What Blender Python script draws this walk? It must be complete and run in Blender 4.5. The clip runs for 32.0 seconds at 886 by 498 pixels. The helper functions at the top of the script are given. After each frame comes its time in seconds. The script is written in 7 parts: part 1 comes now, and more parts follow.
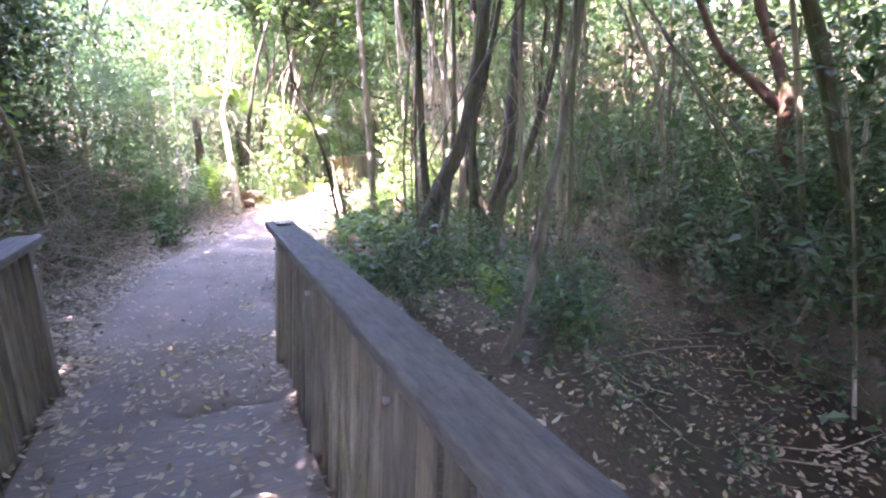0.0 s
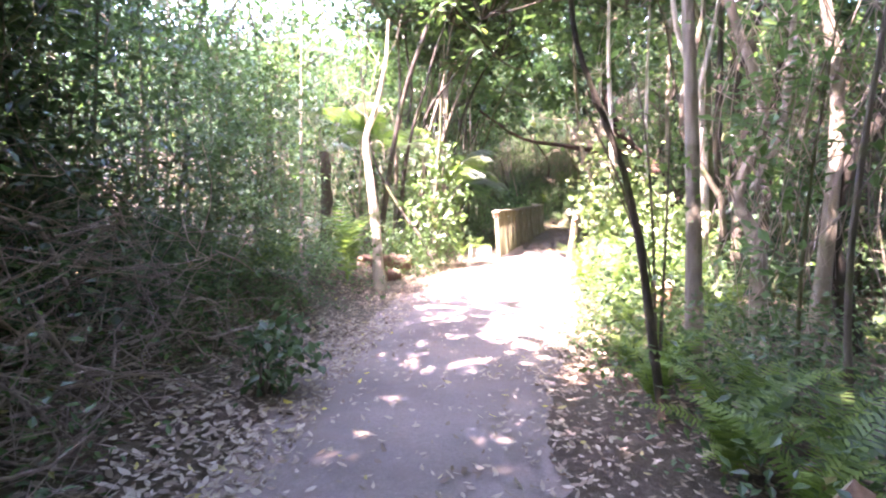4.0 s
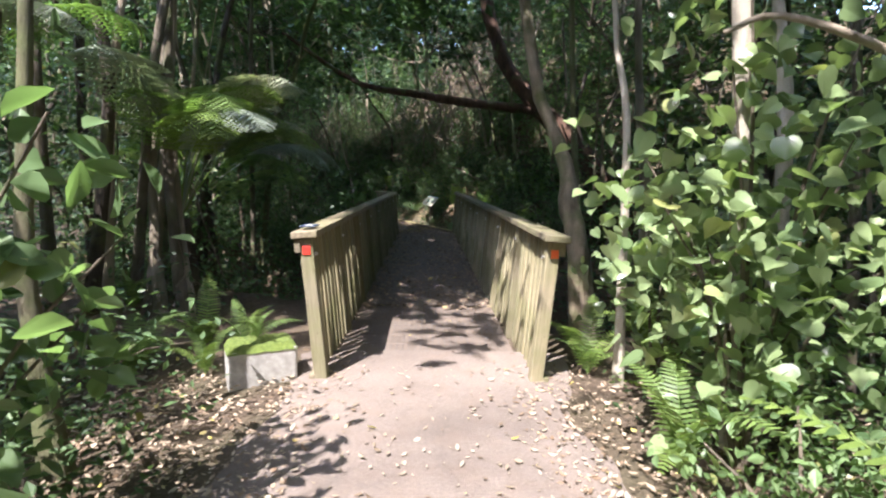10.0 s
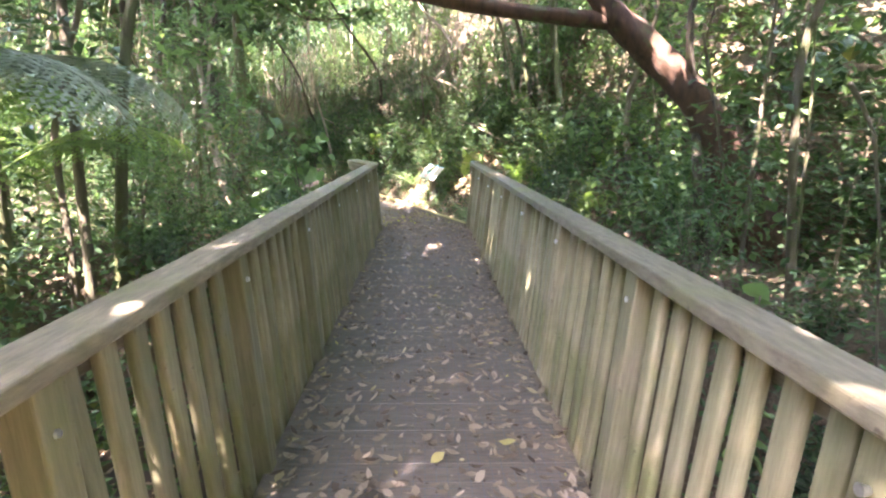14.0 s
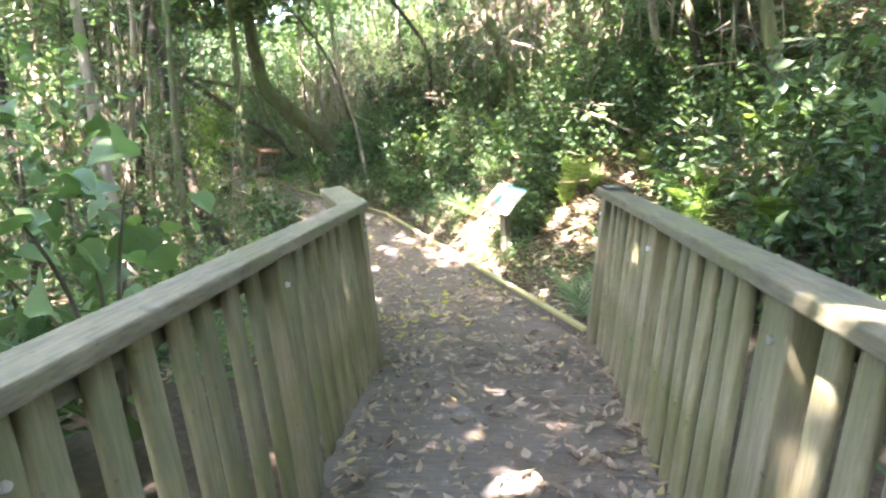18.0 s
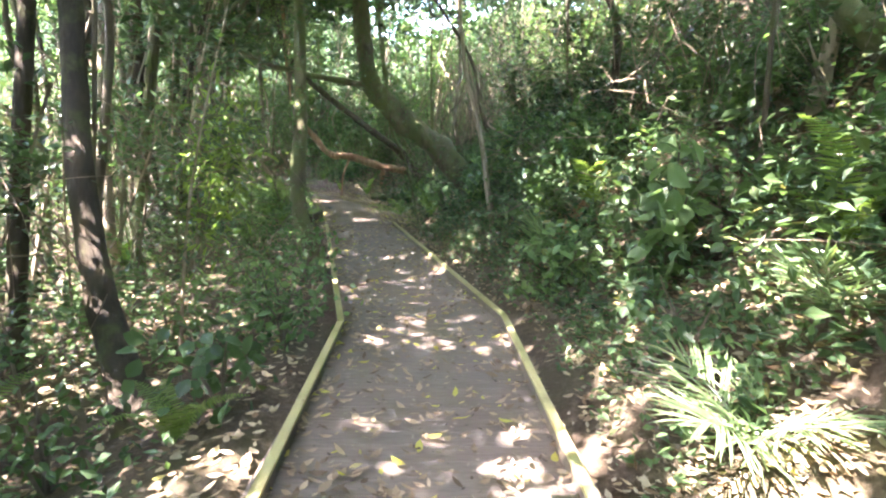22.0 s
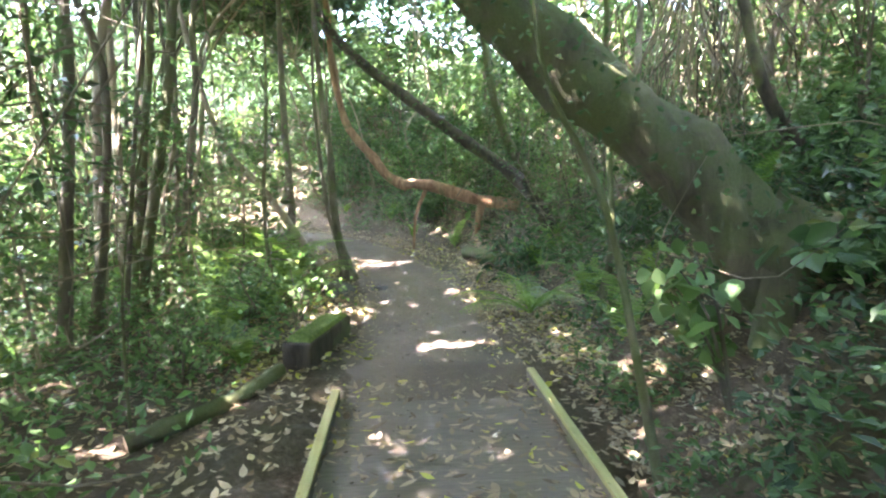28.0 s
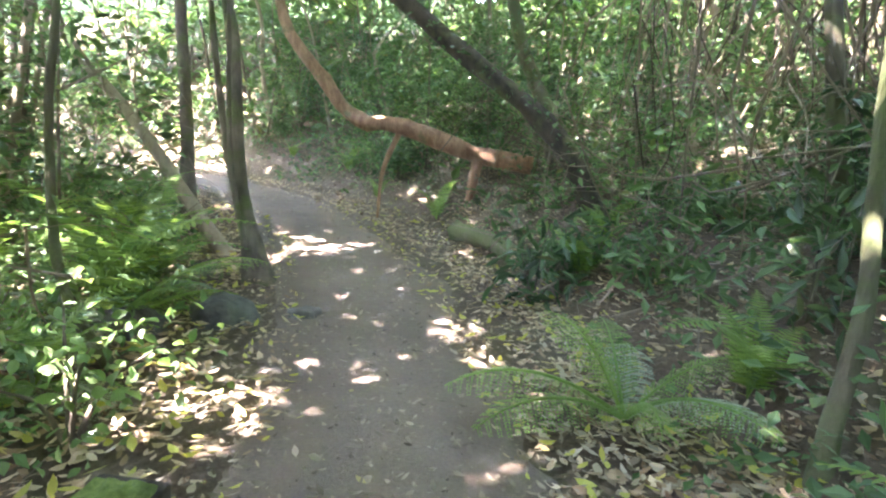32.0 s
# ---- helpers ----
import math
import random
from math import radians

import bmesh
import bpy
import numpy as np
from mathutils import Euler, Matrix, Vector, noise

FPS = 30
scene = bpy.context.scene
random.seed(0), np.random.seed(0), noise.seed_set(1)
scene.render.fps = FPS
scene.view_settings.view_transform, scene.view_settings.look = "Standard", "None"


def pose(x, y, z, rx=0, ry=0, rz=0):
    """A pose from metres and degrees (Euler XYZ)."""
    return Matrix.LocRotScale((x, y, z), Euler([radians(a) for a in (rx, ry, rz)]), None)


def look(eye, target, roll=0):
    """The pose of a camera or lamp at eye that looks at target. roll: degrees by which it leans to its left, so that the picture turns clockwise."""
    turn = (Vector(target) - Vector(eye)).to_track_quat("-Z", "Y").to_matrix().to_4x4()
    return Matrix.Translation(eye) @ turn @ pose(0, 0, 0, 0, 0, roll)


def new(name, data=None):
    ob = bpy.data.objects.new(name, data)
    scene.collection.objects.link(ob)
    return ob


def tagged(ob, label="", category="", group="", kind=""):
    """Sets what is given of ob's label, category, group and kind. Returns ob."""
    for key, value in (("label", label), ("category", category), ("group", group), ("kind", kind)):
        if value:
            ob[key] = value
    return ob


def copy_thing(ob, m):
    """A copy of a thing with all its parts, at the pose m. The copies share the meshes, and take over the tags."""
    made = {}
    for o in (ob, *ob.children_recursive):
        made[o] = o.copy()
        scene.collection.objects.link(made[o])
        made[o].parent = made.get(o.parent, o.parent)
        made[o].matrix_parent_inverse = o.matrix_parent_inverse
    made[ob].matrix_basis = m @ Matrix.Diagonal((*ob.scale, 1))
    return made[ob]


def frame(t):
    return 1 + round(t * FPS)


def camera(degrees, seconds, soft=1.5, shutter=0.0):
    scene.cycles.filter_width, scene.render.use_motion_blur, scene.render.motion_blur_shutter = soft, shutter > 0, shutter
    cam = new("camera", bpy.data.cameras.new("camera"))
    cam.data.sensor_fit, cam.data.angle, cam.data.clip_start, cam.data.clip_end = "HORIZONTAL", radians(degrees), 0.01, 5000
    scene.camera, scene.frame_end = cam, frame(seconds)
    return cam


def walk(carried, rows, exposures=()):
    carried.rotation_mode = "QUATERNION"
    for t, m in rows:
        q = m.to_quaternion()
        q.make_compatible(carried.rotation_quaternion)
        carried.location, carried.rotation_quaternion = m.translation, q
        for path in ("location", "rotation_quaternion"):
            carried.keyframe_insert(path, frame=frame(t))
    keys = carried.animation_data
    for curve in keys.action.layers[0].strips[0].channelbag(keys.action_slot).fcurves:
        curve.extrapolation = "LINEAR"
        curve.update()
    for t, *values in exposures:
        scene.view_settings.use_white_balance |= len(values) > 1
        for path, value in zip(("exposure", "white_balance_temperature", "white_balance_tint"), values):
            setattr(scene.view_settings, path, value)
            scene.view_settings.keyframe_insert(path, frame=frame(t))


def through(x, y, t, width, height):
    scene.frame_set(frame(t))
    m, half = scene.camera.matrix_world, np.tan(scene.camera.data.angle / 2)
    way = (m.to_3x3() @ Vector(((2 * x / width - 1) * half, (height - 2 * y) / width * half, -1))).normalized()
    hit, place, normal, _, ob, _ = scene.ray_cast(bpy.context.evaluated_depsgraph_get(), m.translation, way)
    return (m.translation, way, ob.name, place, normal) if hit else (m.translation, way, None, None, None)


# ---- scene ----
cam = camera(77.00, 32.0, soft=2.2)
PATH = [
    (0.0, (-0.639, 0.287, 1.533), (-0.647, 4.213, 0.769), -0.34),
    (0.5, (-1.074, 0.982, 1.496), (-1.481, 4.907, 0.837), 0.63),
    (1.0, (-1.429, 1.615, 1.461), (-2.050, 5.522, 0.863), 0.80),
    (1.5, (-1.747, 2.259, 1.438), (-2.558, 6.138, 0.897), 1.70),
    (2.0, (-2.089, 2.799, 1.439), (-2.987, 6.666, 0.948), 1.29),
    (2.5, (-2.415, 3.335, 1.425), (-3.343, 7.205, 1.023), 0.49),
    (3.0, (-2.648, 3.865, 1.421), (-3.553, 7.748, 1.102), 1.03),
    (3.5, (-2.795, 4.354, 1.408), (-3.608, 8.254, 1.050), 1.42),
    (5.5, (-3.323, 6.884, 1.418), (-3.669, 10.844, 0.969), 1.28),
    (6.0, (-3.445, 7.585, 1.424), (-3.648, 11.554, 0.965), 2.28),
    (6.5, (-3.570, 8.355, 1.430), (-3.581, 12.326, 0.947), 2.73),
    (7.0, (-3.650, 9.132, 1.433), (-3.548, 13.096, 0.912), 3.16),
    (7.5, (-3.681, 9.849, 1.431), (-3.512, 13.806, 0.871), 3.10),
    (8.0, (-3.672, 10.485, 1.422), (-3.459, 14.446, 0.902), 0.59),
    (8.5, (-3.664, 11.191, 1.413), (-3.445, 15.155, 0.918), -0.20),
    (9.0, (-3.604, 11.903, 1.408), (-3.291, 15.864, 0.944), 1.18),
    (9.5, (-3.522, 12.579, 1.416), (-3.170, 16.538, 0.959), 1.53),
    (10.0, (-3.486, 13.269, 1.421), (-2.992, 17.206, 0.913), 0.76),
    (10.5, (-3.448, 13.904, 1.428), (-2.939, 17.821, 0.802), 2.12),
    (11.0, (-3.449, 14.540, 1.432), (-2.972, 18.457, 0.774), 1.25),
    (11.5, (-3.423, 15.129, 1.435), (-2.937, 19.032, 0.710), 0.47),
    (12.0, (-3.344, 15.730, 1.439), (-2.930, 19.637, 0.686), 0.34),
    (12.5, (-3.226, 16.485, 1.439), (-2.801, 20.390, 0.680), 0.27),
    (13.0, (-3.127, 17.119, 1.479), (-2.723, 21.020, 0.693), 0.39),
    (13.5, (-3.084, 17.798, 1.507), (-2.646, 21.696, 0.721), 0.72),
    (14.0, (-2.994, 18.432, 1.505), (-2.504, 22.318, 0.693), 0.82),
    (14.5, (-2.934, 19.060, 1.488), (-2.487, 22.941, 0.631), 1.23),
    (16.5, (-2.658, 21.468, 1.423), (-2.471, 25.364, 0.541), -1.28),
    (17.0, (-2.574, 22.138, 1.421), (-2.477, 26.037, 0.532), -1.49),
    (17.5, (-2.491, 22.894, 1.426), (-2.442, 26.806, 0.590), -1.87),
    (18.0, (-2.454, 23.639, 1.429), (-2.482, 27.558, 0.631), -1.55),
    (18.5, (-2.412, 24.302, 1.436), (-2.570, 28.223, 0.660), -0.93),
    (19.0, (-2.390, 24.941, 1.439), (-2.709, 28.855, 0.679), -0.21),
    (19.5, (-2.416, 25.691, 1.441), (-2.881, 29.593, 0.692), 0.22),
    (20.0, (-2.430, 26.431, 1.450), (-3.100, 30.300, 0.689), 0.19),
    (20.5, (-2.464, 27.097, 1.465), (-3.244, 30.952, 0.732), 0.49),
    (21.0, (-2.492, 27.714, 1.487), (-3.398, 31.552, 0.819), 1.19),
    (21.5, (-2.581, 28.290, 1.487), (-3.619, 32.097, 0.833), 2.50),
    (22.0, (-2.776, 28.905, 1.484), (-3.850, 32.700, 0.819), 1.61),
    (22.5, (-2.999, 29.525, 1.491), (-4.145, 33.295, 0.801), 0.75),
    (23.0, (-3.261, 30.162, 1.505), (-4.421, 33.935, 0.857), 0.63),
    (23.5, (-3.465, 30.776, 1.500), (-4.677, 34.536, 0.867), -0.03),
    (24.0, (-3.680, 31.362, 1.497), (-4.956, 35.103, 0.883), 0.05),
    (24.5, (-3.860, 31.923, 1.487), (-5.199, 35.647, 0.905), 0.17),
    (25.0, (-4.051, 32.430, 1.484), (-5.510, 36.109, 0.905), 0.14),
    (25.5, (-4.256, 32.959, 1.487), (-5.760, 36.619, 0.904), -0.42),
    (27.5, (-5.556, 35.347, 1.466), (-7.218, 38.953, 0.983), 0.78),
    (28.0, (-5.848, 35.854, 1.447), (-7.513, 39.458, 0.955), 0.12),
    (28.5, (-6.150, 36.317, 1.428), (-7.881, 39.888, 0.923), -0.07),
    (29.0, (-6.437, 36.759, 1.417), (-8.125, 40.351, 0.918), 0.15),
    (29.5, (-6.681, 37.205, 1.411), (-8.373, 40.793, 0.900), 0.13),
    (30.0, (-6.926, 37.719, 1.409), (-8.553, 41.330, 0.847), 0.44),
    (30.5, (-7.144, 38.193, 1.398), (-8.645, 41.852, 0.800), 1.18),
    (31.0, (-7.355, 38.596, 1.383), (-8.732, 42.302, 0.772), 1.92),
    (31.5, (-7.445, 38.825, 1.365), (-8.785, 42.527, 0.658), 3.30),
    (32.0, (-7.452, 38.909, 1.346), (-8.841, 42.566, 0.509), 4.43),
]
# the clip's own camera brightens in the shade and darkens in the sun
EXPOSE = [(0.0, 6.1, 6350, 48), (2.0, 6.2, 6450, 58), (3.5, 5.75, 6500, 50), (5.5, 4.3, 6150, 32), (7.5, 3.4, 6050, 22), (9.0, 3.1, 6050, 20), (11.5, 3.1, 6100, 19), (13.0, 5.0, 6650, 28), (14.2, 5.9, 6750, 30), (16.5, 6.25, 6650, 24), (18.6, 6.2, 6650, 25), (20.5, 5.95, 6500, 26), (22.5, 5.95, 6500, 24), (25.0, 6.4, 6600, 18), (28.0, 6.45, 6400, 22), (32.0, 6.65, 6350, 25)]
walk(cam, [(t, look(eye, target, roll)) for t, eye, target, roll in PATH], EXPOSE)

# ---- world and sun ----
SUN_FROM = Vector((-0.36, -0.42, 0.83)).normalized()
world = bpy.data.worlds.new("world")
scene.world = world
world.use_nodes = True
wn = world.node_tree.nodes
sky = wn.new("ShaderNodeTexSky")
sky.sky_type = "NISHITA"
sky.sun_disc = False
sky.sun_elevation = math.asin(SUN_FROM.z)
sky.sun_rotation = math.atan2(SUN_FROM.x, SUN_FROM.y)
world.node_tree.links.new(sky.outputs[0], wn["Background"].inputs[0])
wn["Background"].inputs[1].default_value = 0.15
sun = new("sun", bpy.data.lights.new("sun", "SUN"))
sun.data.energy = 2.1
sun.data.angle = radians(0.55)
sun.data.color = (1.0, 0.95, 0.86)
sun.matrix_world = look(SUN_FROM * 80, (0, 0, 0))

# ---- materials ----
def mat(name):
    m = bpy.data.materials.new(name)
    m.use_nodes = True
    nt = m.node_tree
    return m, nt, nt.nodes["Principled BSDF"]


def ramp(nt, fac, stops):
    r = nt.nodes.new("ShaderNodeValToRGB")
    els = r.color_ramp.elements
    while len(els) < len(stops):
        els.new(0.5)
    for el, (p, c) in zip(els, stops):
        el.position, el.color = p, (*c, 1)
    nt.links.new(fac, r.inputs[0])
    return r.outputs[0]


def noise_tex(nt, scale, detail=5, rough=0.6, stretch=(1, 1, 1)):
    co = nt.nodes.new("ShaderNodeTexCoord")
    mp = nt.nodes.new("ShaderNodeMapping")
    mp.inputs["Scale"].default_value = stretch
    nt.links.new(co.outputs["Object"], mp.inputs[0])
    n = nt.nodes.new("ShaderNodeTexNoise")
    n.inputs["Scale"].default_value, n.inputs["Detail"].default_value, n.inputs["Roughness"].default_value = scale, detail, rough
    nt.links.new(mp.outputs[0], n.inputs["Vector"])
    return n.outputs["Fac"]


def mix(nt, fac, a, b, mode="MIX"):
    m = nt.nodes.new("ShaderNodeMix")
    m.data_type, m.blend_type = "RGBA", mode
    for sock, v in ((m.inputs[0], fac), (m.inputs[6], a), (m.inputs[7], b)):
        if isinstance(v, (int, float)):
            sock.default_value = v
        elif isinstance(v, tuple):
            sock.default_value = (*v, 1)
        else:
            nt.links.new(v, sock)
    return m.outputs[2]


def bump(nt, bsdf, height, strength=0.5, dist=0.02):
    b = nt.nodes.new("ShaderNodeBump")
    b.inputs["Strength"].default_value, b.inputs["Distance"].default_value = strength, dist
    nt.links.new(height, b.inputs["Height"])
    nt.links.new(b.outputs[0], bsdf.inputs["Normal"])


def leaf_mat(name, dark, light, dry=None, rough=0.45, through=0.35, spec=0.5):
    m, nt, p = mat(name)
    geo = nt.nodes.new("ShaderNodeNewGeometry")
    stops = [(0.0, dark), (0.75, light)]
    if dry:
        stops += [(0.96, light), (1.0, dry)]
    col = ramp(nt, geo.outputs["Random Per Island"], stops)
    info = nt.nodes.new("ShaderNodeObjectInfo")
    tint = ramp(nt, info.outputs["Random"], [(0.0, (0.75, 0.82, 0.85)), (0.5, (1, 1, 1)), (1.0, (1.12, 1.08, 0.9))])
    col = mix(nt, 1.0, col, tint, "MULTIPLY")
    nt.links.new(col, p.inputs["Base Color"])
    p.inputs["Roughness"].default_value = rough
    p.inputs["Specular IOR Level"].default_value = spec
    tr = nt.nodes.new("ShaderNodeBsdfTranslucent")
    warm = mix(nt, 1.0, col, (1.25, 1.4, 0.75), "MULTIPLY")
    nt.links.new(warm, tr.inputs[0])
    ms = nt.nodes.new("ShaderNodeMixShader")
    ms.inputs[0].default_value = through
    nt.links.new(p.outputs[0], ms.inputs[1])
    nt.links.new(tr.outputs[0], ms.inputs[2])
    nt.links.new(ms.outputs[0], nt.nodes["Material Output"].inputs[0])
    return m


def bark_mat(name, a, b, moss=0.0, scale=9.0, rough=0.85):
    m, nt, p = mat(name)
    f = noise_tex(nt, scale, 6, 0.65, (1, 1, 0.3))
    col = ramp(nt, f, [(0.3, a), (0.7, b)])
    big = noise_tex(nt, 1.7, 3)
    col = mix(nt, 1.0, col, ramp(nt, big, [(0.3, (0.65, 0.65, 0.62)), (0.7, (1.15, 1.12, 1.05))]), "MULTIPLY")
    if moss:
        mk = ramp(nt, noise_tex(nt, 3.1, 5), [(0.62 - 0.3 * moss, (0, 0, 0)), (0.72 - 0.2 * moss, (1, 1, 1))])
        col = mix(nt, mk, col, mix(nt, noise_tex(nt, 60, 3), (0.062, 0.076, 0.026), (0.15, 0.165, 0.064)))
    nt.links.new(col, p.inputs["Base Color"])
    p.inputs["Roughness"].default_value = rough
    bump(nt, p, noise_tex(nt, scale * 4, 6, 0.7, (1, 1, 0.25)), 0.9, 0.03)
    return m


def wood_mat(name, a, b, algae=0.0, stretch=(14, 14, 1.2), scale=3.0, even=0.7):
    """Weathered timber; the grain runs along local z. A part that lies along x has its own stretch."""
    m, nt, p = mat(name)
    info = nt.nodes.new("ShaderNodeObjectInfo")
    g = noise_tex(nt, scale, 7, 0.7, stretch)
    col = ramp(nt, g, [(0.3, a), (0.7, b)])
    col = mix(nt, 1.0, col, ramp(nt, info.outputs["Random"], [(0, (even, even, even * 0.97)), (1, (1.85 - even, 1.8 - even, 1.75 - even))]), "MULTIPLY")
    if algae:
        k = ramp(nt, noise_tex(nt, 2.3, 4), [(0.62 - 0.3 * algae, (0, 0, 0)), (0.8 - 0.15 * algae, (1, 1, 1))])
        k2 = nt.nodes.new("ShaderNodeMath")
        k2.operation = "MULTIPLY"
        k2.inputs[1].default_value = 0.75
        nt.links.new(k, k2.inputs[0])
        col = mix(nt, k2.outputs[0], col, (0.15, 0.158, 0.055))
    spots = ramp(nt, noise_tex(nt, 21, 3), [(0.66, (1, 1, 1)), (0.74, (0.55, 0.53, 0.5))])
    col = mix(nt, 1.0, col, spots, "MULTIPLY")
    nt.links.new(col, p.inputs["Base Color"])
    p.inputs["Roughness"].default_value = 0.8
    bump(nt, p, g, 0.5, 0.006)
    return m


def plain_mat(name, a, b, scale=25.0, rough=0.7, strength=0.3, dist=0.01, metal=0.0):
    m, nt, p = mat(name)
    f = noise_tex(nt, scale, 5)
    col = ramp(nt, f, [(0.3, a), (0.7, b)])
    nt.links.new(col, p.inputs["Base Color"])
    p.inputs["Roughness"].default_value, p.inputs["Metallic"].default_value = rough, metal
    bump(nt, p, noise_tex(nt, scale * 3, 5), strength, dist)
    return m


LEAF_DARK = leaf_mat("leaf dark evergreen", (0.026, 0.05, 0.024), (0.07, 0.12, 0.052), (0.15, 0.13, 0.05), 0.38, 0.3)
LEAF_MID = leaf_mat("leaf mid green", (0.044, 0.082, 0.036), (0.102, 0.17, 0.075), (0.2, 0.18, 0.07), 0.45, 0.4)
LEAF_LIGHT = leaf_mat("leaf light green", (0.083, 0.137, 0.055), (0.175, 0.265, 0.12), (0.26, 0.26, 0.1), 0.42, 0.45)
LEAF_HEART = leaf_mat("leaf glossy heart shaped", (0.12, 0.18, 0.085), (0.25, 0.33, 0.17), (0.3, 0.32, 0.13), 0.3, 0.35, 0.6)
FERN_GREEN = leaf_mat("fern frond green", (0.1, 0.16, 0.042), (0.2, 0.29, 0.085), None, 0.5, 0.45)
FERN_PALE = leaf_mat("tree fern underside pale", (0.21, 0.24, 0.175), (0.33, 0.365, 0.28), None, 0.6, 0.2)
LITTER = leaf_mat("dry fallen leaf", (0.16, 0.1, 0.06), (0.46, 0.36, 0.26), (0.5, 0.4, 0.1), 0.75, 0.08, 0.3)
LITTER_DULL = leaf_mat("dull trodden leaf", (0.09, 0.062, 0.042), (0.33, 0.25, 0.18), (0.42, 0.34, 0.12), 0.8, 0.05, 0.3)
LITTER_YELLOW = leaf_mat("yellow fallen leaf", (0.40, 0.32, 0.05), (0.5, 0.44, 0.1), None, 0.6, 0.2, 0.3)
BARK = bark_mat("bark grey brown", (0.07, 0.058, 0.042), (0.24, 0.2, 0.15), 0.4)
BARK_MOSS = bark_mat("bark mossy", (0.06, 0.052, 0.034), (0.2, 0.17, 0.11), 0.85)
BARK_PALE = bark_mat("bark pale tan", (0.22, 0.18, 0.13), (0.42, 0.36, 0.28), 0.15, 7)
BARK_DEAD = bark_mat("bleached dead wood", (0.36, 0.32, 0.26), (0.62, 0.57, 0.48), 0.0, 7)
BARK_RED = bark_mat("bark flaking red brown", (0.17, 0.08, 0.045), (0.5, 0.3, 0.185), 0.12, 11)
BARK_RED_DARK = bark_mat("bark dull red brown", (0.05, 0.026, 0.018), (0.16, 0.085, 0.055), 0.25, 11)
BARK_BLOTCH = bark_mat("bark blotched tan and brown", (0.07, 0.055, 0.035), (0.42, 0.35, 0.25), 0.55, 6.5)
BARK_DARK = bark_mat("bark dark", (0.03, 0.024, 0.018), (0.11, 0.085, 0.06), 0.3)
BARK_GNARL = bark_mat("bark furrowed dark brown", (0.03, 0.024, 0.017), (0.17, 0.14, 0.1), 0.35, 16)
TWIG = bark_mat("dry twig", (0.26, 0.195, 0.16), (0.52, 0.42, 0.35), 0.0, 14)
VINE = bark_mat("hanging vine", (0.13, 0.1, 0.075), (0.34, 0.28, 0.21), 0.1, 14)
RAIL_WOOD = wood_mat("weathered rail timber", (0.125, 0.106, 0.07), (0.29, 0.248, 0.168), 0.5, (3, 14, 14))
SLAT_WOOD = wood_mat("weathered baluster timber", (0.165, 0.142, 0.092), (0.365, 0.315, 0.21), 0.85)
DARK_RAIL = wood_mat("dark stained rail timber", (0.05, 0.046, 0.044), (0.16, 0.148, 0.138), 0.05, (3, 14, 14))
DARK_SLAT = wood_mat("dark stained baluster timber", (0.075, 0.06, 0.045), (0.21, 0.18, 0.14), 0.2)
PLANK_WOOD = wood_mat("worn deck plank", (0.125, 0.1, 0.082), (0.225, 0.182, 0.15), 0.0, (9, 1.2, 9), 5.0, 0.9)
KERB_YELLOW = wood_mat("yellow painted kerb timber", (0.34, 0.3, 0.13), (0.47, 0.43, 0.2), 0.15, (1.2, 14, 14))
WIRE = plain_mat("dull galvanised wire", (0.1, 0.1, 0.1), (0.2, 0.2, 0.2), 40, 0.6, 0.2, 0.002, 0.6)
STEEL = plain_mat("galvanised bolt", (0.5, 0.5, 0.5), (0.7, 0.7, 0.7), 60, 0.4, 0.1, 0.001, 0.9)
CONCRETE = plain_mat("old concrete", (0.26, 0.25, 0.22), (0.46, 0.44, 0.4), 14, 0.9, 0.5, 0.01)
MOSS = plain_mat("moss", (0.07, 0.11, 0.018), (0.19, 0.25, 0.05), 40, 0.95, 1.0, 0.02)
TAG_RED = plain_mat("red marker plastic", (0.62, 0.03, 0.02), (0.72, 0.05, 0.03), 9, 0.4, 0.05, 0.001)
TAG_ORANGE = plain_mat("orange marker plastic", (0.75, 0.1, 0.02), (0.82, 0.16, 0.03), 9, 0.4, 0.05, 0.001)
PLAQUE = plain_mat("dark blue plaque", (0.008, 0.02, 0.05), (0.015, 0.035, 0.08), 12, 0.3, 0.05, 0.001)
WHITE = plain_mat("white lettering", (0.7, 0.72, 0.74), (0.8, 0.8, 0.8), 20, 0.5, 0.02, 0.001)
PANEL = plain_mat("pale sign panel", (0.48, 0.46, 0.36), (0.55, 0.53, 0.42), 6, 0.35, 0.02, 0.001)
PANEL_BLUE = plain_mat("sign panel blue band", (0.12, 0.35, 0.5), (0.16, 0.42, 0.58), 6, 0.35, 0.02, 0.001)
PANEL_GREEN = plain_mat("sign panel green patch", (0.07, 0.2, 0.16), (0.16, 0.34, 0.28), 40, 0.4, 0.02, 0.001)
PANEL_RED = plain_mat("sign panel red patch", (0.5, 0.16, 0.12), (0.62, 0.28, 0.22), 40, 0.4, 0.02, 0.001)
PRINT = plain_mat("sign panel print", (0.25, 0.27, 0.27), (0.34, 0.36, 0.36), 40, 0.4, 0.02, 0.001)
CUT_WOOD = plain_mat("sawn wood face", (0.3, 0.2, 0.12), (0.52, 0.4, 0.28), 18, 0.85, 0.4, 0.01)
WATER = plain_mat("dark creek water", (0.025, 0.016, 0.01), (0.06, 0.04, 0.025), 3, 0.3, 0.15, 0.02)
WATER.node_tree.nodes["Principled BSDF"].inputs["Specular IOR Level"].default_value = 0.25
ROCK = plain_mat("dark rock", (0.06, 0.055, 0.05), (0.16, 0.15, 0.135), 9, 0.9, 0.7, 0.03)


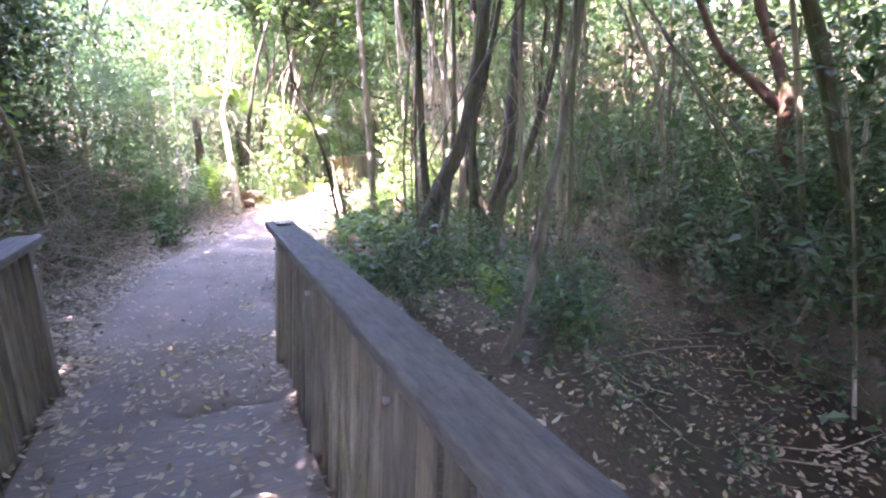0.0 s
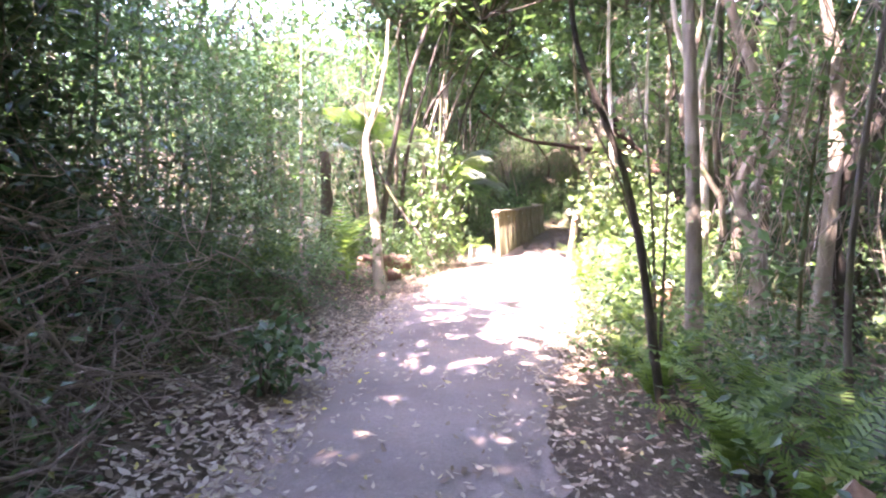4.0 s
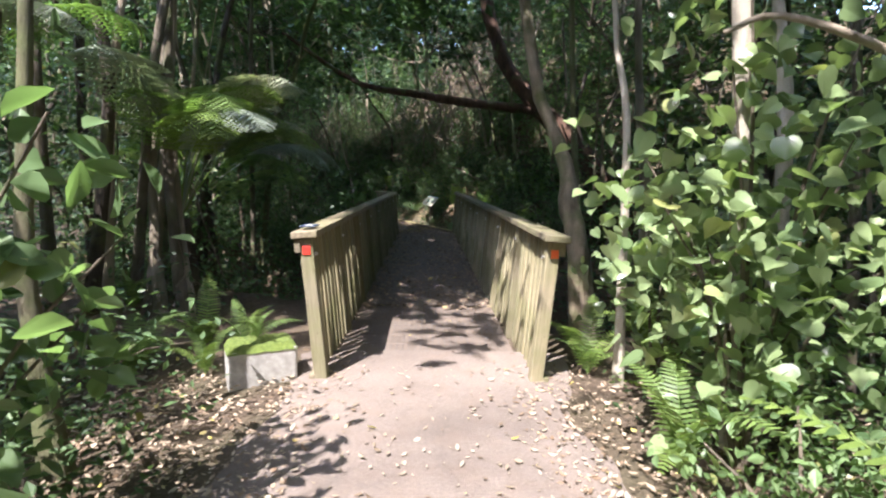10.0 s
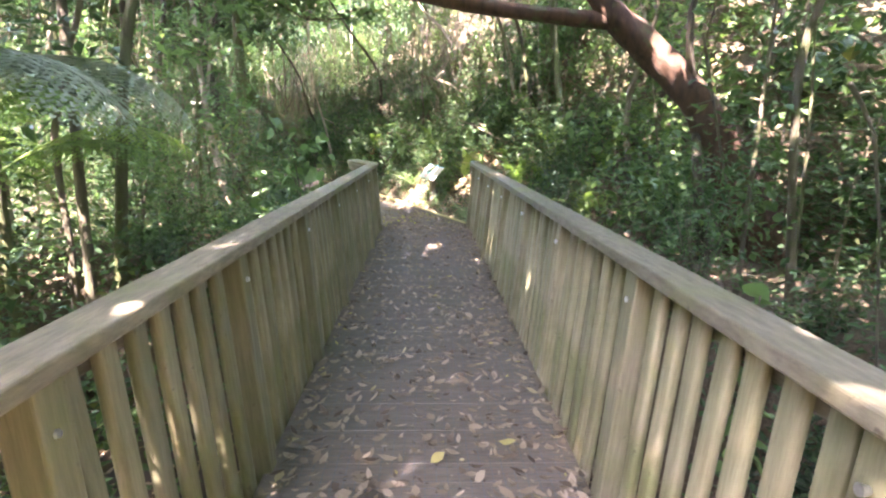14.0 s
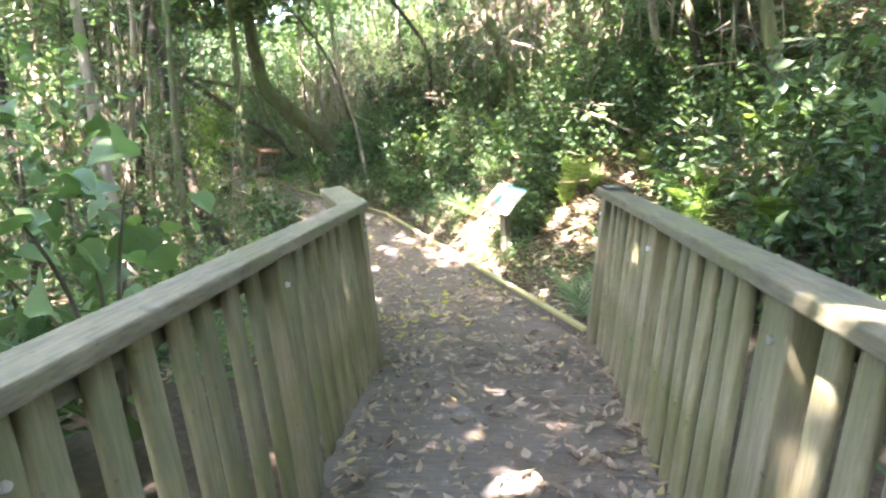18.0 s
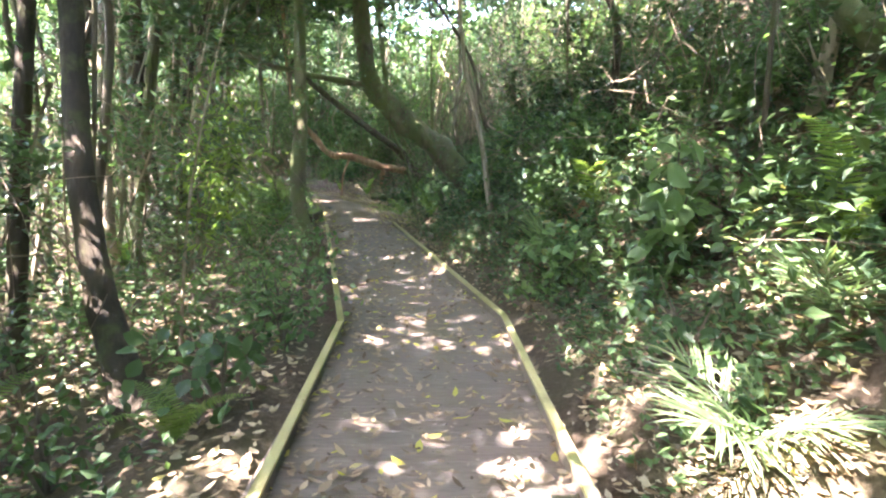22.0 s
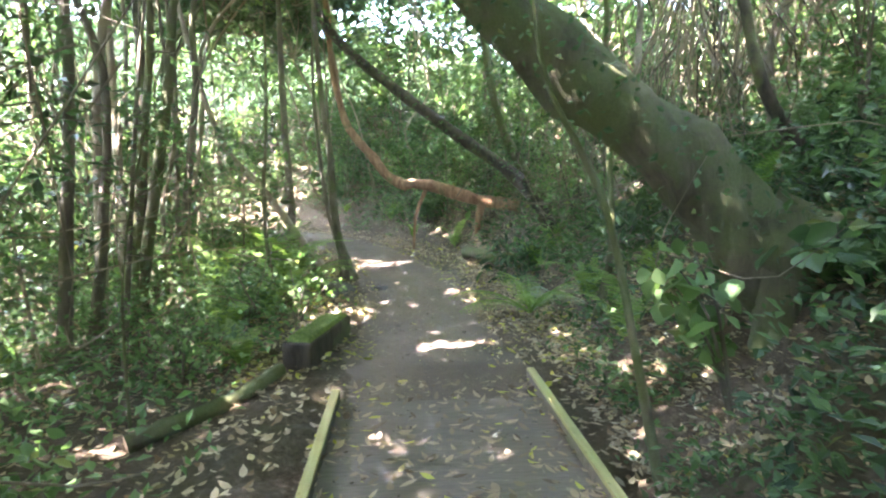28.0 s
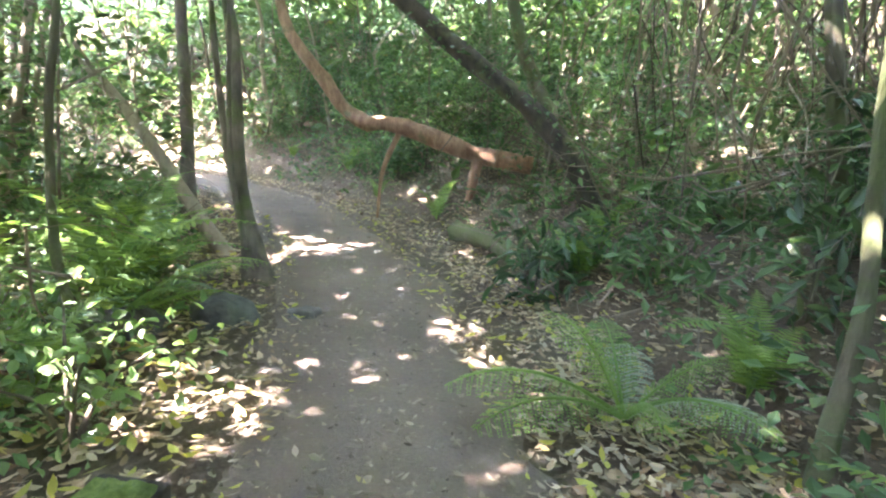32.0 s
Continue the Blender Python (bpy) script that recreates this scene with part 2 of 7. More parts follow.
def ground_mat():
    m, nt, p = mat("forest soil")
    n1, n2 = noise_tex(nt, 1.3, 6), noise_tex(nt, 24, 6, 0.75)
    soil = ramp(nt, n2, [(0.3, (0.052, 0.035, 0.023)), (0.55, (0.13, 0.091, 0.06)), (0.75, (0.25, 0.19, 0.13))])
    col = mix(nt, ramp(nt, n1, [(0.42, (0, 0, 0)), (0.7, (1, 1, 1))]), soil, mix(nt, n2, (0.05, 0.05, 0.02), (0.15, 0.12, 0.07)))
    nt.links.new(col, p.inputs["Base Color"])
    p.inputs["Roughness"].default_value = 0.95
    bump(nt, p, n2, 1.0, 0.04)
    return m


def path_mat(name, k, tone):
    m, nt, p = mat(name)
    n1, n2, n3 = noise_tex(nt, 0.9, 4), noise_tex(nt, 60, 6, 0.8), noise_tex(nt, 6, 5)
    col = ramp(nt, n2, [(0.25, (0.11 * k, 0.1 * k, 0.093 * k)), (0.6, (0.2 * k, 0.182 * k, 0.168 * k)), (0.8, (0.33 * k, 0.302 * k, 0.28 * k))])
    col = mix(nt, ramp(nt, n3, [(0.45, (0, 0, 0)), (0.8, (0.7, 0.7, 0.7))]), col, (0.18 * k, 0.15 * k, 0.128 * k))
    col = mix(nt, 1.0, col, ramp(nt, n1, [(0.32, tuple(0.66 * c for c in tone)), (0.68, tuple(1.15 * c for c in tone))]), "MULTIPLY")
    nt.links.new(col, p.inputs["Base Color"])
    p.inputs["Roughness"].default_value = 0.92
    bump(nt, p, n2, 0.7, 0.012)
    return m


SOIL = ground_mat()
GRAVEL = path_mat("trodden gravel path", 1.06, (1.12, 1.0, 0.9))
EARTH = path_mat("trodden earth path", 0.84, (1.2, 1.0, 0.82))

# ---- building helpers ----
rng = np.random.default_rng(7)


def mesh_of(name, verts, faces, material, smooth=False):
    me = bpy.data.meshes.new(name)
    verts, faces = np.asarray(verts, np.float32), np.asarray(faces, np.int32)
    k = faces.shape[1]
    me.vertices.add(len(verts))
    me.vertices.foreach_set("co", verts.ravel())
    me.loops.add(faces.size)
    me.loops.foreach_set("vertex_index", faces.ravel())
    me.polygons.add(len(faces))
    me.polygons.foreach_set("loop_start", np.arange(0, faces.size, k, dtype=np.int32))
    me.polygons.foreach_set("use_smooth", np.full(len(faces), smooth))
    me.materials.append(material)
    me.update(calc_edges=True)
    return me


def child(name, me, parent, m=None, label=""):
    ob = new(name, me)
    ob.parent = parent
    if m is not None:
        ob.matrix_basis = m
    if label:
        tagged(ob, label)
    return ob


def part(name, bm, material, parent, label="", m=None, smooth=False):
    me = bpy.data.meshes.new(name)
    bm.to_mesh(me)
    bm.free()
    me.materials.append(material)
    if smooth:
        me.polygons.foreach_set("use_smooth", np.full(len(me.polygons), True))
    return child(name, me, parent, m, label)


def thing(name, label, category, m=None, group="", kind=""):
    ob = new(name)
    ob.empty_display_size = 0.1
    if m is not None:
        ob.matrix_basis = m
    return tagged(ob, label, category, group, kind)


def box_bm(sx, sy, sz, at=(0, 0, 0), bevel=0.004, segs=1):
    bm = bmesh.new()
    bmesh.ops.create_cube(bm, size=1)
    bmesh.ops.scale(bm, vec=(sx, sy, sz), verts=bm.verts)
    if bevel:
        bmesh.ops.bevel(bm, geom=list(bm.edges), offset=bevel, segments=segs, affect="EDGES", profile=0.5)
    bmesh.ops.translate(bm, vec=at, verts=bm.verts)
    return bm


def spline(pts, n):
    pts = np.asarray(pts, float)
    if len(pts) == 2:
        return pts[0] + (pts[1] - pts[0]) * np.linspace(0, 1, n)[:, None]
    p = np.vstack([2 * pts[0] - pts[1], pts, 2 * pts[-1] - pts[-2]])
    out = []
    for u in np.linspace(0, len(pts) - 1 - 1e-6, n):
        i, f = int(u), u - int(u)
        a, b, c, d = p[i:i + 4]
        out.append(0.5 * (2 * b + (c - a) * f + (2 * a - 5 * b + 4 * c - d) * f * f + (3 * b - a - 3 * c + d) * f ** 3))
    return np.array(out)


def tube(pts, r0, r1, rings=10, sides=8, rough=0.08, flare=0.0, seed=0):
    """Vertices and quads of a tapering, slightly uneven limb."""
    g = np.random.default_rng(seed + 11)
    c = spline(pts, rings)
    tan = np.gradient(c, axis=0)
    tan /= np.linalg.norm(tan, axis=1)[:, None] + 1e-9
    ref = np.array([0.3, 0.9, 0.1])
    if abs(tan[0] @ ref) > 0.9:
        ref = np.array([1.0, 0, 0.2])
    s = np.cross(tan, ref)
    s /= np.linalg.norm(s, axis=1)[:, None] + 1e-9
    q = np.cross(tan, s)
    u = np.linspace(0, 1, rings)
    rad = r0 + (r1 - r0) * u + flare * r0 * np.exp(-u * 14)
    a = np.linspace(0, 2 * math.pi, sides, endpoint=False)
    lump = 1 + rough * g.standard_normal((rings, sides))
    if flare:
        lump += flare * 0.5 * np.exp(-u * 12)[:, None] * np.cos(a * 4 + seed)[None]
    v = c[:, None] + (rad[:, None] * lump)[:, :, None] * (np.cos(a)[None, :, None] * s[:, None] + np.sin(a)[None, :, None] * q[:, None])
    i = np.arange(rings - 1)[:, None] * sides
    j = np.arange(sides)[None]
    k = (j + 1) % sides
    f = np.stack([i + j, i + k, i + sides + k, i + sides + j], -1).reshape(-1, 4)
    return v.reshape(-1, 3), f


def join(parts):
    vs, fs, n = [], [], 0
    for v, f in parts:
        vs.append(v)
        fs.append(f + n)
        n += len(v)
    return np.vstack(vs), np.vstack(fs)


def leaves(cent, size, g, droop=0.25, slim=0.5, up=0.6, jitter=0.35):
    """Folded leaf blades of four corners, two triangles each, round the given centres."""
    n = len(cent)
    size = size * (1 + jitter * (g.random(n) * 2 - 1))
    d = g.standard_normal((n, 3))
    d[:, 2] = d[:, 2] * 0.5 - droop
    d /= np.linalg.norm(d, axis=1)[:, None]
    nor = g.standard_normal((n, 3)) * (1 - up)
    nor[:, 2] += up * 1.6
    side = np.cross(d, nor)
    side /= np.linalg.norm(side, axis=1)[:, None] + 1e-9
    nor = np.cross(side, d)
    L = size[:, None]
    base = cent - d * L * 0.5
    tip = cent + d * L * 0.5
    mid = cent - d * L * 0.08
    w = L * slim * 0.5
    lft, rgt = mid - side * w + nor * w * 0.35, mid + side * w + nor * w * 0.35
    v = np.stack([base, rgt, tip, lft], 1).reshape(-1, 3)
    o = np.arange(n)[:, None] * 4
    f = np.concatenate([o + np.array([[0, 1, 2]]), o + np.array([[0, 2, 3]])], 1).reshape(-1, 3)
    return v, f


def big_leaves(cent, size, g, slim=0.8, droop=0.5, up=0.5, heart=True):
    """Broad blades with eight outline corners and a midrib, for plants that stand near the path."""
    n = len(cent)
    size = size * (0.65 + 0.6 * g.random(n))
    d = g.standard_normal((n, 3))
    d[:, 2] = d[:, 2] * 0.4 - droop
    d /= np.linalg.norm(d, axis=1)[:, None]
    nor = g.standard_normal((n, 3)) * (1 - up)
    nor[:, 2] += up * 1.4
    side = np.cross(d, nor)
    side /= np.linalg.norm(side, axis=1)[:, None] + 1e-9
    nor = np.cross(side, d)
    if heart:
        prof = [(-0.1, 0.2), (-0.02, 0.42), (0.24, 0.52), (0.55, 0.42), (0.82, 0.17)]
    else:
        prof = [(0.12, 0.16), (0.4, 0.4), (0.66, 0.42), (0.88, 0.2)]
    pts = [(0.0, 0.0, 0.0)] + [(a, b * slim, 0.18 * b - 0.25 * a * a) for a, b in prof] + [(1.0, 0, -0.3)] + [(a, -b * slim, 0.18 * b - 0.25 * a * a) for a, b in prof[::-1]]
    rows = [cent + size[:, None] * (a * d + b * side + c * nor) for a, b, c in pts]
    v = np.stack(rows, 1).reshape(-1, 3)
    k = len(pts)
    fan = [(0, i, i + 1) for i in range(1, k - 1)]
    o = np.arange(n)[:, None, None] * k
    return v, (o + np.array(fan)[None]).reshape(-1, 3)

# ---- plan ----
WAY = spline([(1.0, -4.0, 0), (-0.85, 0.2, 0), (-2.45, 3.8, 0), (-3.35, 6.0, 0), (-3.75, 8.5, 0), (-3.8, 11.0, 0), (-3.55, 14.0, 0), (-3.13, 17.0, 0), (-2.65, 22.0, 0), (-2.2, 27.1, 0),
              (-2.6, 28.6, 0), (-3.2, 30.3, 0), (-4.2, 33.4, 0), (-5.8, 36.3, 0), (-7.45, 39.2, 0), (-8.4, 40.9, 0), (-9.35, 42.4, 0), (-10.9, 44.3, 0), (-13.2, 46.2, 0), (-15.6, 47.4, 0), (-18.5, 47.7, 0), (-22.0, 46.5, 0), (-30.0, 45.0, 0)], 420)[:, :2]
CREEK = spline([(9.0, -9.0, 0), (-7.0, -4.5, 0), (-1.0, -1.6, 0), (2.2, 2.5, 0), (2.6, 8.0, 0), (2.9, 14.0, 0), (1.2, 19.0, 0), (-2.6, 21.8, 0), (-7.0, 22.6, 0), (-15.0, 20.5, 0), (-30.0, 26.0, 0)], 260)[:, :2]


def nearest(line, x, y):
    """Distance to the line, its index, and the side (right is positive)."""
    x, y = np.atleast_1d(x).astype(float), np.atleast_1d(y).astype(float)
    dist, idx = np.empty(len(x)), np.empty(len(x), int)
    for a in range(0, len(x), 20000):
        d2 = (x[a:a + 20000, None] - line[None, :, 0]) ** 2 + (y[a:a + 20000, None] - line[None, :, 1]) ** 2
        idx[a:a + 20000] = d2.argmin(1)
        dist[a:a + 20000] = np.sqrt(d2.min(1))
    tan = np.gradient(line, axis=0)[idx]
    side = np.sign(tan[:, 1] * (x - line[idx, 0]) - tan[:, 0] * (y - line[idx, 1]))
    return dist, idx, side


def smooth(t):
    t = np.clip(t, 0, 1)
    return t * t * (3 - 2 * t)


def ground(x, y):
    x, y = np.atleast_1d(x).astype(float), np.atleast_1d(y).astype(float)
    d, i, s = nearest(WAY, x, y)
    off = d * s
    wy = WAY[i, 1]
    wob = 0.07 * np.sin(x * 1.9 + y * 0.7) * np.sin(y * 1.6 - x * 0.4) + 0.16 * np.sin(x * 0.47 + 1) * np.sin(y * 0.39 + 2)
    h = wob * smooth((d - 0.9) / 1.5)
    # bank on the right after the second bridge, easing off beyond the boardwalk
    slope = 0.95 - 0.45 * smooth((wy - 38) / 6)
    start = 1.05 + 0.6 * smooth((wy - 37) / 4)
    rise = np.clip(off - start, 0, 9) * slope
    h += rise * smooth((wy - 25.5) / 3.5) * (1 + 0.12 * np.sin(y * 2.1 + x))
    # hollow at the foot of the massive tree
    h -= 0.34 * np.exp(-((x + 5.5) ** 2 + (y - 39.45) ** 2) / 0.42)
    # low bank on the left of the first stretch, sunken ground left of the boardwalk
    h += 0.35 * smooth((-off - 1.3) / 1.2) * smooth((wy - 4) / 2) * (1 - smooth((wy - 13) / 3))
    h -= 0.22 * smooth((-off - 0.85) / 1.0) * smooth((wy - 27) / 2) * (1 - smooth((wy - 39) / 3))
    dc, _, _ = nearest(CREEK, x, y)
    bed = -1.35 + 1.5 * smooth((dc - 0.9) / 1.9)
    under = smooth((wy - 17.8) / 0.6) * smooth((26.9 - wy) / 0.6)
    on_path = smooth((1.55 - d) / 0.4) * (1 - under) * smooth((wy - 3.0) / 0.6)
    carved = np.minimum(h, np.where(dc < 2.9, bed, h))
    return carved * (1 - on_path) + h * on_path - 0.14 * smooth((1.0 - d) / 0.2) * smooth((wy - 27) / 0.3) * smooth((39.6 - wy) / 0.3)


def gz(x, y):
    return float(ground(x, y)[0])


# ---- ground: one sheet to the horizon ----
def axis(lo, hi, step):
    core = np.arange(lo, hi + 1e-6, step)
    grow = np.cumsum(step * 1.45 ** np.arange(1, 21))
    return np.concatenate([lo - grow[::-1], core, hi + grow])


gx, gy = axis(-26, 13, 0.32), axis(-10, 62, 0.32)
X, Y = np.meshgrid(gx, gy)
Z = ground(X.ravel(), Y.ravel())
nx = len(gx)
ii = (np.arange(len(gy) - 1)[:, None] * nx + np.arange(nx - 1)[None]).ravel()
tagged(new("ground", mesh_of("ground", np.stack([X.ravel(), Y.ravel(), Z], 1), np.stack([ii, ii + 1, ii + nx + 1, ii + nx], 1), SOIL, True)),
       "dark forest soil covered with leaf litter", "ground", kind="structure")


def strip(name, line, left, right, lift, material, label, seed):
    g = np.random.default_rng(seed)
    n = len(line)
    tan = np.gradient(line, axis=0)
    tan /= np.linalg.norm(tan, axis=1)[:, None]
    nor = np.stack([tan[:, 1], -tan[:, 0]], 1)
    jl, jr = (np.convolve(g.standard_normal(n + 8), np.ones(9) / 9, "valid") * 0.22 for _ in "lr")
    u = np.linspace(0, 1, 13)
    off = (-(left + jl))[:, None] * (1 - u) + (right + jr)[:, None] * u
    P = line[:, None] + nor[:, None] * off[:, :, None]
    z = ground(P[..., 0].ravel(), P[..., 1].ravel()) + lift + (0.02 * np.sin(np.tile(u, n) * math.pi))
    z -= np.tile(np.where((u < 0.01) | (u > 0.99), 0.05, 0.0), n)
    V = np.column_stack([P.reshape(-1, 2), z])
    i = (np.arange(n - 1)[:, None] * 13 + np.arange(12)[None]).ravel()
    return tagged(new(name, mesh_of(name, V, np.stack([i, i + 1, i + 14, i + 13], 1), material, True)), label, "path", kind="structure")


def way_between(y0, y1):
    k = (WAY[:, 1] >= y0) & (WAY[:, 1] <= y1)
    seg = WAY[k]
    return spline(np.column_stack([seg, np.zeros(len(seg))])[::3], 160)[:, :2]


seg1, seg2 = way_between(3.0, 17.75), way_between(39.1, 60)
u1 = np.linspace(0, 1, 160)
strip("path", seg1, 0.72 + 0.35 * smooth(u1 * 2.5), 0.92 + 0.1 * smooth(u1 * 2) + 0.1 * u1, 0.02, GRAVEL, "trodden grey gravel path strewn with dry leaves", 3)
strip("path", seg2, np.full(160, 0.75), np.full(160, 0.72), 0.02, EARTH, "dark trodden earth path bending into the forest", 4)
creek = spline(np.column_stack([CREEK, np.zeros(len(CREEK))])[::6], 140)[:, :2]
tan = np.gradient(creek, axis=0)
tan /= np.linalg.norm(tan, axis=1)[:, None]
nor = np.stack([tan[:, 1], -tan[:, 0]], 1)
V = np.concatenate([np.column_stack([creek - nor * 1.35, np.full(140, -1.27)]), np.column_stack([creek + nor * 1.35, np.full(140, -1.27)])])
i = np.arange(139)
tagged(new("water", mesh_of("water", V, np.stack([i, i + 1, i + 141, i + 140], 1), WATER)), "shallow dark creek water over leaves", "water", kind="structure")


# ---- bridges ----
def frame_of(a, b):
    a, b = Vector((*a, 0)), Vector((*b, 0))
    d = (b - a)
    return Matrix.Translation(a) @ Matrix.Rotation(math.atan2(d.y, d.x), 4, "Z"), d.length


def shared(bm, name, material, smooth=False):
    me = bpy.data.meshes.new(name)
    bm.to_mesh(me)
    bm.free()
    me.materials.append(material)
    if smooth:
        me.polygons.foreach_set("use_smooth", np.full(len(me.polygons), True))
    return me


def slat_mesh(w, t, h, material, seed):
    g = random.Random(seed)
    bm = box_bm(w, t, h, (0, 0, 0), 0.017, 3)
    for v in bm.verts:
        k = v.co.z / h
        v.co.x += 0.006 * math.sin(k * 5 + seed) + g.uniform(-0.002, 0.002)
        v.co.y += 0.004 * math.sin(k * 4 + seed * 2)
    return shared(bm, "baluster", material, True)


POST_AT = 1.22


def railing(bridge, a, b, out, materials, first=0.05, height=1.04, lean=5.0, gaps=7, cap_w=0.175, cap_ends=(0.06, 0.06), low=-0.12):
    """One side of a bridge from a to b along its inner foot. out: +1 leans to the left of the way a to b, -1 to the right."""
    rail_m, slat_m = materials
    m, length = frame_of(a, b)
    tilt = m @ Matrix.Rotation(radians(-lean * out), 4, "X")
    rail = child("railing", None, bridge, m)
    rail.empty_display_size = 0.1
    loc = Matrix.Rotation(radians(-lean * out), 4, "X")
    n_post = max(2, int(round((length - 2 * first) / POST_AT)) + 1)
    xs = np.linspace(first, length - first, n_post)
    post = shared(box_bm(0.095, 0.09, height - 0.03 - low, (0, 0, (height - 0.03 + low) / 2), 0.008, 2), "post", slat_m)
    slat = [slat_mesh(0.08, 0.04, height - 0.03 - low, slat_m, k) for k in range(5)]
    bolt = bmesh.new()
    bmesh.ops.create_cone(bolt, cap_ends=True, segments=10, radius1=0.013, radius2=0.009, depth=0.018)
    bolt = shared(bolt, "bolt", STEEL)
    g = random.Random(int(length * 100))
    for k, x in enumerate(xs):
        child("post", post, rail, loc @ pose(x, out * 0.045, 0, g.uniform(-0.5, 0.5), g.uniform(-0.7, 0.7), 0))
        child("bolt", bolt, rail, loc @ pose(x, out * -0.004, height - 0.14, 90, 0, 0))
        if k + 1 < n_post:
            for j in range(1, gaps + 1):
                xx = x + (xs[k + 1] - x) * j / (gaps + 1)
                child("baluster", slat[g.randrange(5)], rail, loc @ pose(xx + g.uniform(-0.008, 0.008), out * (0.062 + g.uniform(-0.004, 0.006)), (height - 0.03 + low) / 2, g.uniform(-0.6, 0.6), g.uniform(-1.0, 1.0), g.choice((0, 180))))
    for name, sx, sy, sz, yy, zz in (("top_rail", length + 0.02, 0.042, 0.09, 0.107, height - 0.075), ("bottom_rail", length, 0.042, 0.09, 0.107, 0.02)):
        part(name, box_bm(sx, sy, sz, (length / 2, out * yy, zz), 0.006, 2), rail_m, rail, m=loc)
    cap = box_bm(length + sum(cap_ends), cap_w, 0.048, ((length + cap_ends[1] - cap_ends[0]) / 2, out * 0.05, height), 0.008, 2)
    part("handrail", cap, rail_m, rail, "flat weathered timber handrail", m=loc)
    return rail, loc


def deck(bridge, a, b, w, z=0.0, step=0.145, material=None, net=True, w_end=None):
    """Cross planks from a to b along the middle line, with wire netting stapled on them."""
    m, length = frame_of(a, b)
    base = child("deck", None, bridge, m)
    base.empty_display_size = 0.1
    g = random.Random(5)
    kinds = []
    for k in range(3):
        bm = box_bm(step - 0.001, w, 0.045, (0, 0, -0.0225), 0.0012)
        kinds.append(shared(bm, "plank", material or PLANK_WOOD))
    n = int(length / step)
    for k in range(n):
        wide = 1 + ((w_end or w) / w - 1) * k / n
        child("plank", g.choice(kinds), base, pose(step * (k + 0.5), 0, z + g.uniform(-0.0012, 0.0008), g.uniform(-0.05, 0.05), 0, g.choice((0, 180))) @ Matrix.Diagonal((1, wide, 1, 1)))
    for s in (-1, 1):
        part("bearer", box_bm(length, 0.1, 0.22, (length / 2, s * w * 0.3, z - 0.16), 0.006), PLANK_WOOD, base)
    if net:
        vs, fs = [], []
        def bar(x0, x1, y0, y1):
            o = len(vs) * 4
            vs.append([(x0, y0, z + 0.006), (x1, y0, z + 0.006), (x1, y1, z + 0.006), (x0, y1, z + 0.006)])
            fs.append([o, o + 1, o + 2, o + 3])
        for x in np.arange(0.03, length, 0.05):
            bar(x - 0.0016, x + 0.0016, -w * 0.46, w * 0.46)
        for y in np.arange(-w * 0.46, w * 0.461, 0.05):
            bar(0.03, length - 0.03, y - 0.0016, y + 0.0016)
        child("wire_netting", mesh_of("wire_netting", np.array(vs).reshape(-1, 3), np.array(fs), WIRE), base, None, "dull wire netting stapled over the planks")
    return base


def plaque(name, label, m, size=(0.21, 0.12)):
    p = thing(name, label, "plaque", m)
    part("plate", box_bm(size[0], size[1], 0.006, (0, 0, 0.003), 0.002), PLAQUE, p)
    part("lettering", box_bm(size[0] * 0.55, size[1] * 0.15, 0.0015, (-0.005, size[1] * 0.12, 0.0068), 0), WHITE, p, "white unreadable lettering")
    part("lettering", box_bm(size[0] * 0.28, size[1] * 0.15, 0.0015, (-0.005, -size[1] * 0.14, 0.0068), 0), WHITE, p, "white unreadable lettering")
    for sx in (-1, 1):
        for sy in (-1, 1):
            part("screw", box_bm(0.007, 0.007, 0.003, (sx * size[0] * 0.44, sy * size[1] * 0.4, 0.0068), 0.001), STEEL, p)
    return p


def tag(label, m, material):
    t = part("marker_tag", box_bm(0.052, 0.004, 0.058, (0, 0, 0), 0.001), material, None, m=m)
    return tagged(t, label, "marker")


def along(a, b, s, off=0.0, z=0.0):
    """A pose on the way from a to b, s metres on, off to its left, turned along it."""
    m, _ = frame_of(a, b)
    return m @ pose(s, off, z)


# first bridge, dark stained
b1R_end, b1L_end = (-1.83, 3.98), (-3.0, 3.5)
d1 = Vector((-0.40, 0.9165))
b1R_start, b1L_start = tuple(Vector(b1R_end) - d1 * 7.4), tuple(Vector(b1L_end) - d1 * 7.0)
bridge1 = thing("footbridge", "dark stained timber footbridge with slatted railings", "bridge")
railing(bridge1, b1R_start, b1R_end, -1, (DARK_RAIL, DARK_SLAT), height=0.97, cap_w=0.19, cap_ends=(0.06, 0.12), lean=3)
railing(bridge1, b1L_start, b1L_end, 1, (DARK_RAIL, DARK_SLAT), height=0.97, cap_w=0.19, cap_ends=(0.06, 0.12), lean=3)
mid_a, mid_b = (Vector(b1R_start) + Vector(b1L_start)) / 2, (Vector(b1R_end) + Vector(b1L_end)) / 2 + d1 * 0.0
deck(bridge1, tuple(mid_a), tuple(mid_b), 1.3, 0.03)
plaque("plaque", "dark blue plaque with white lettering on a handrail end", along(b1R_start, b1R_end, 7.36, -0.1, 0.998), (0.16, 0.1))

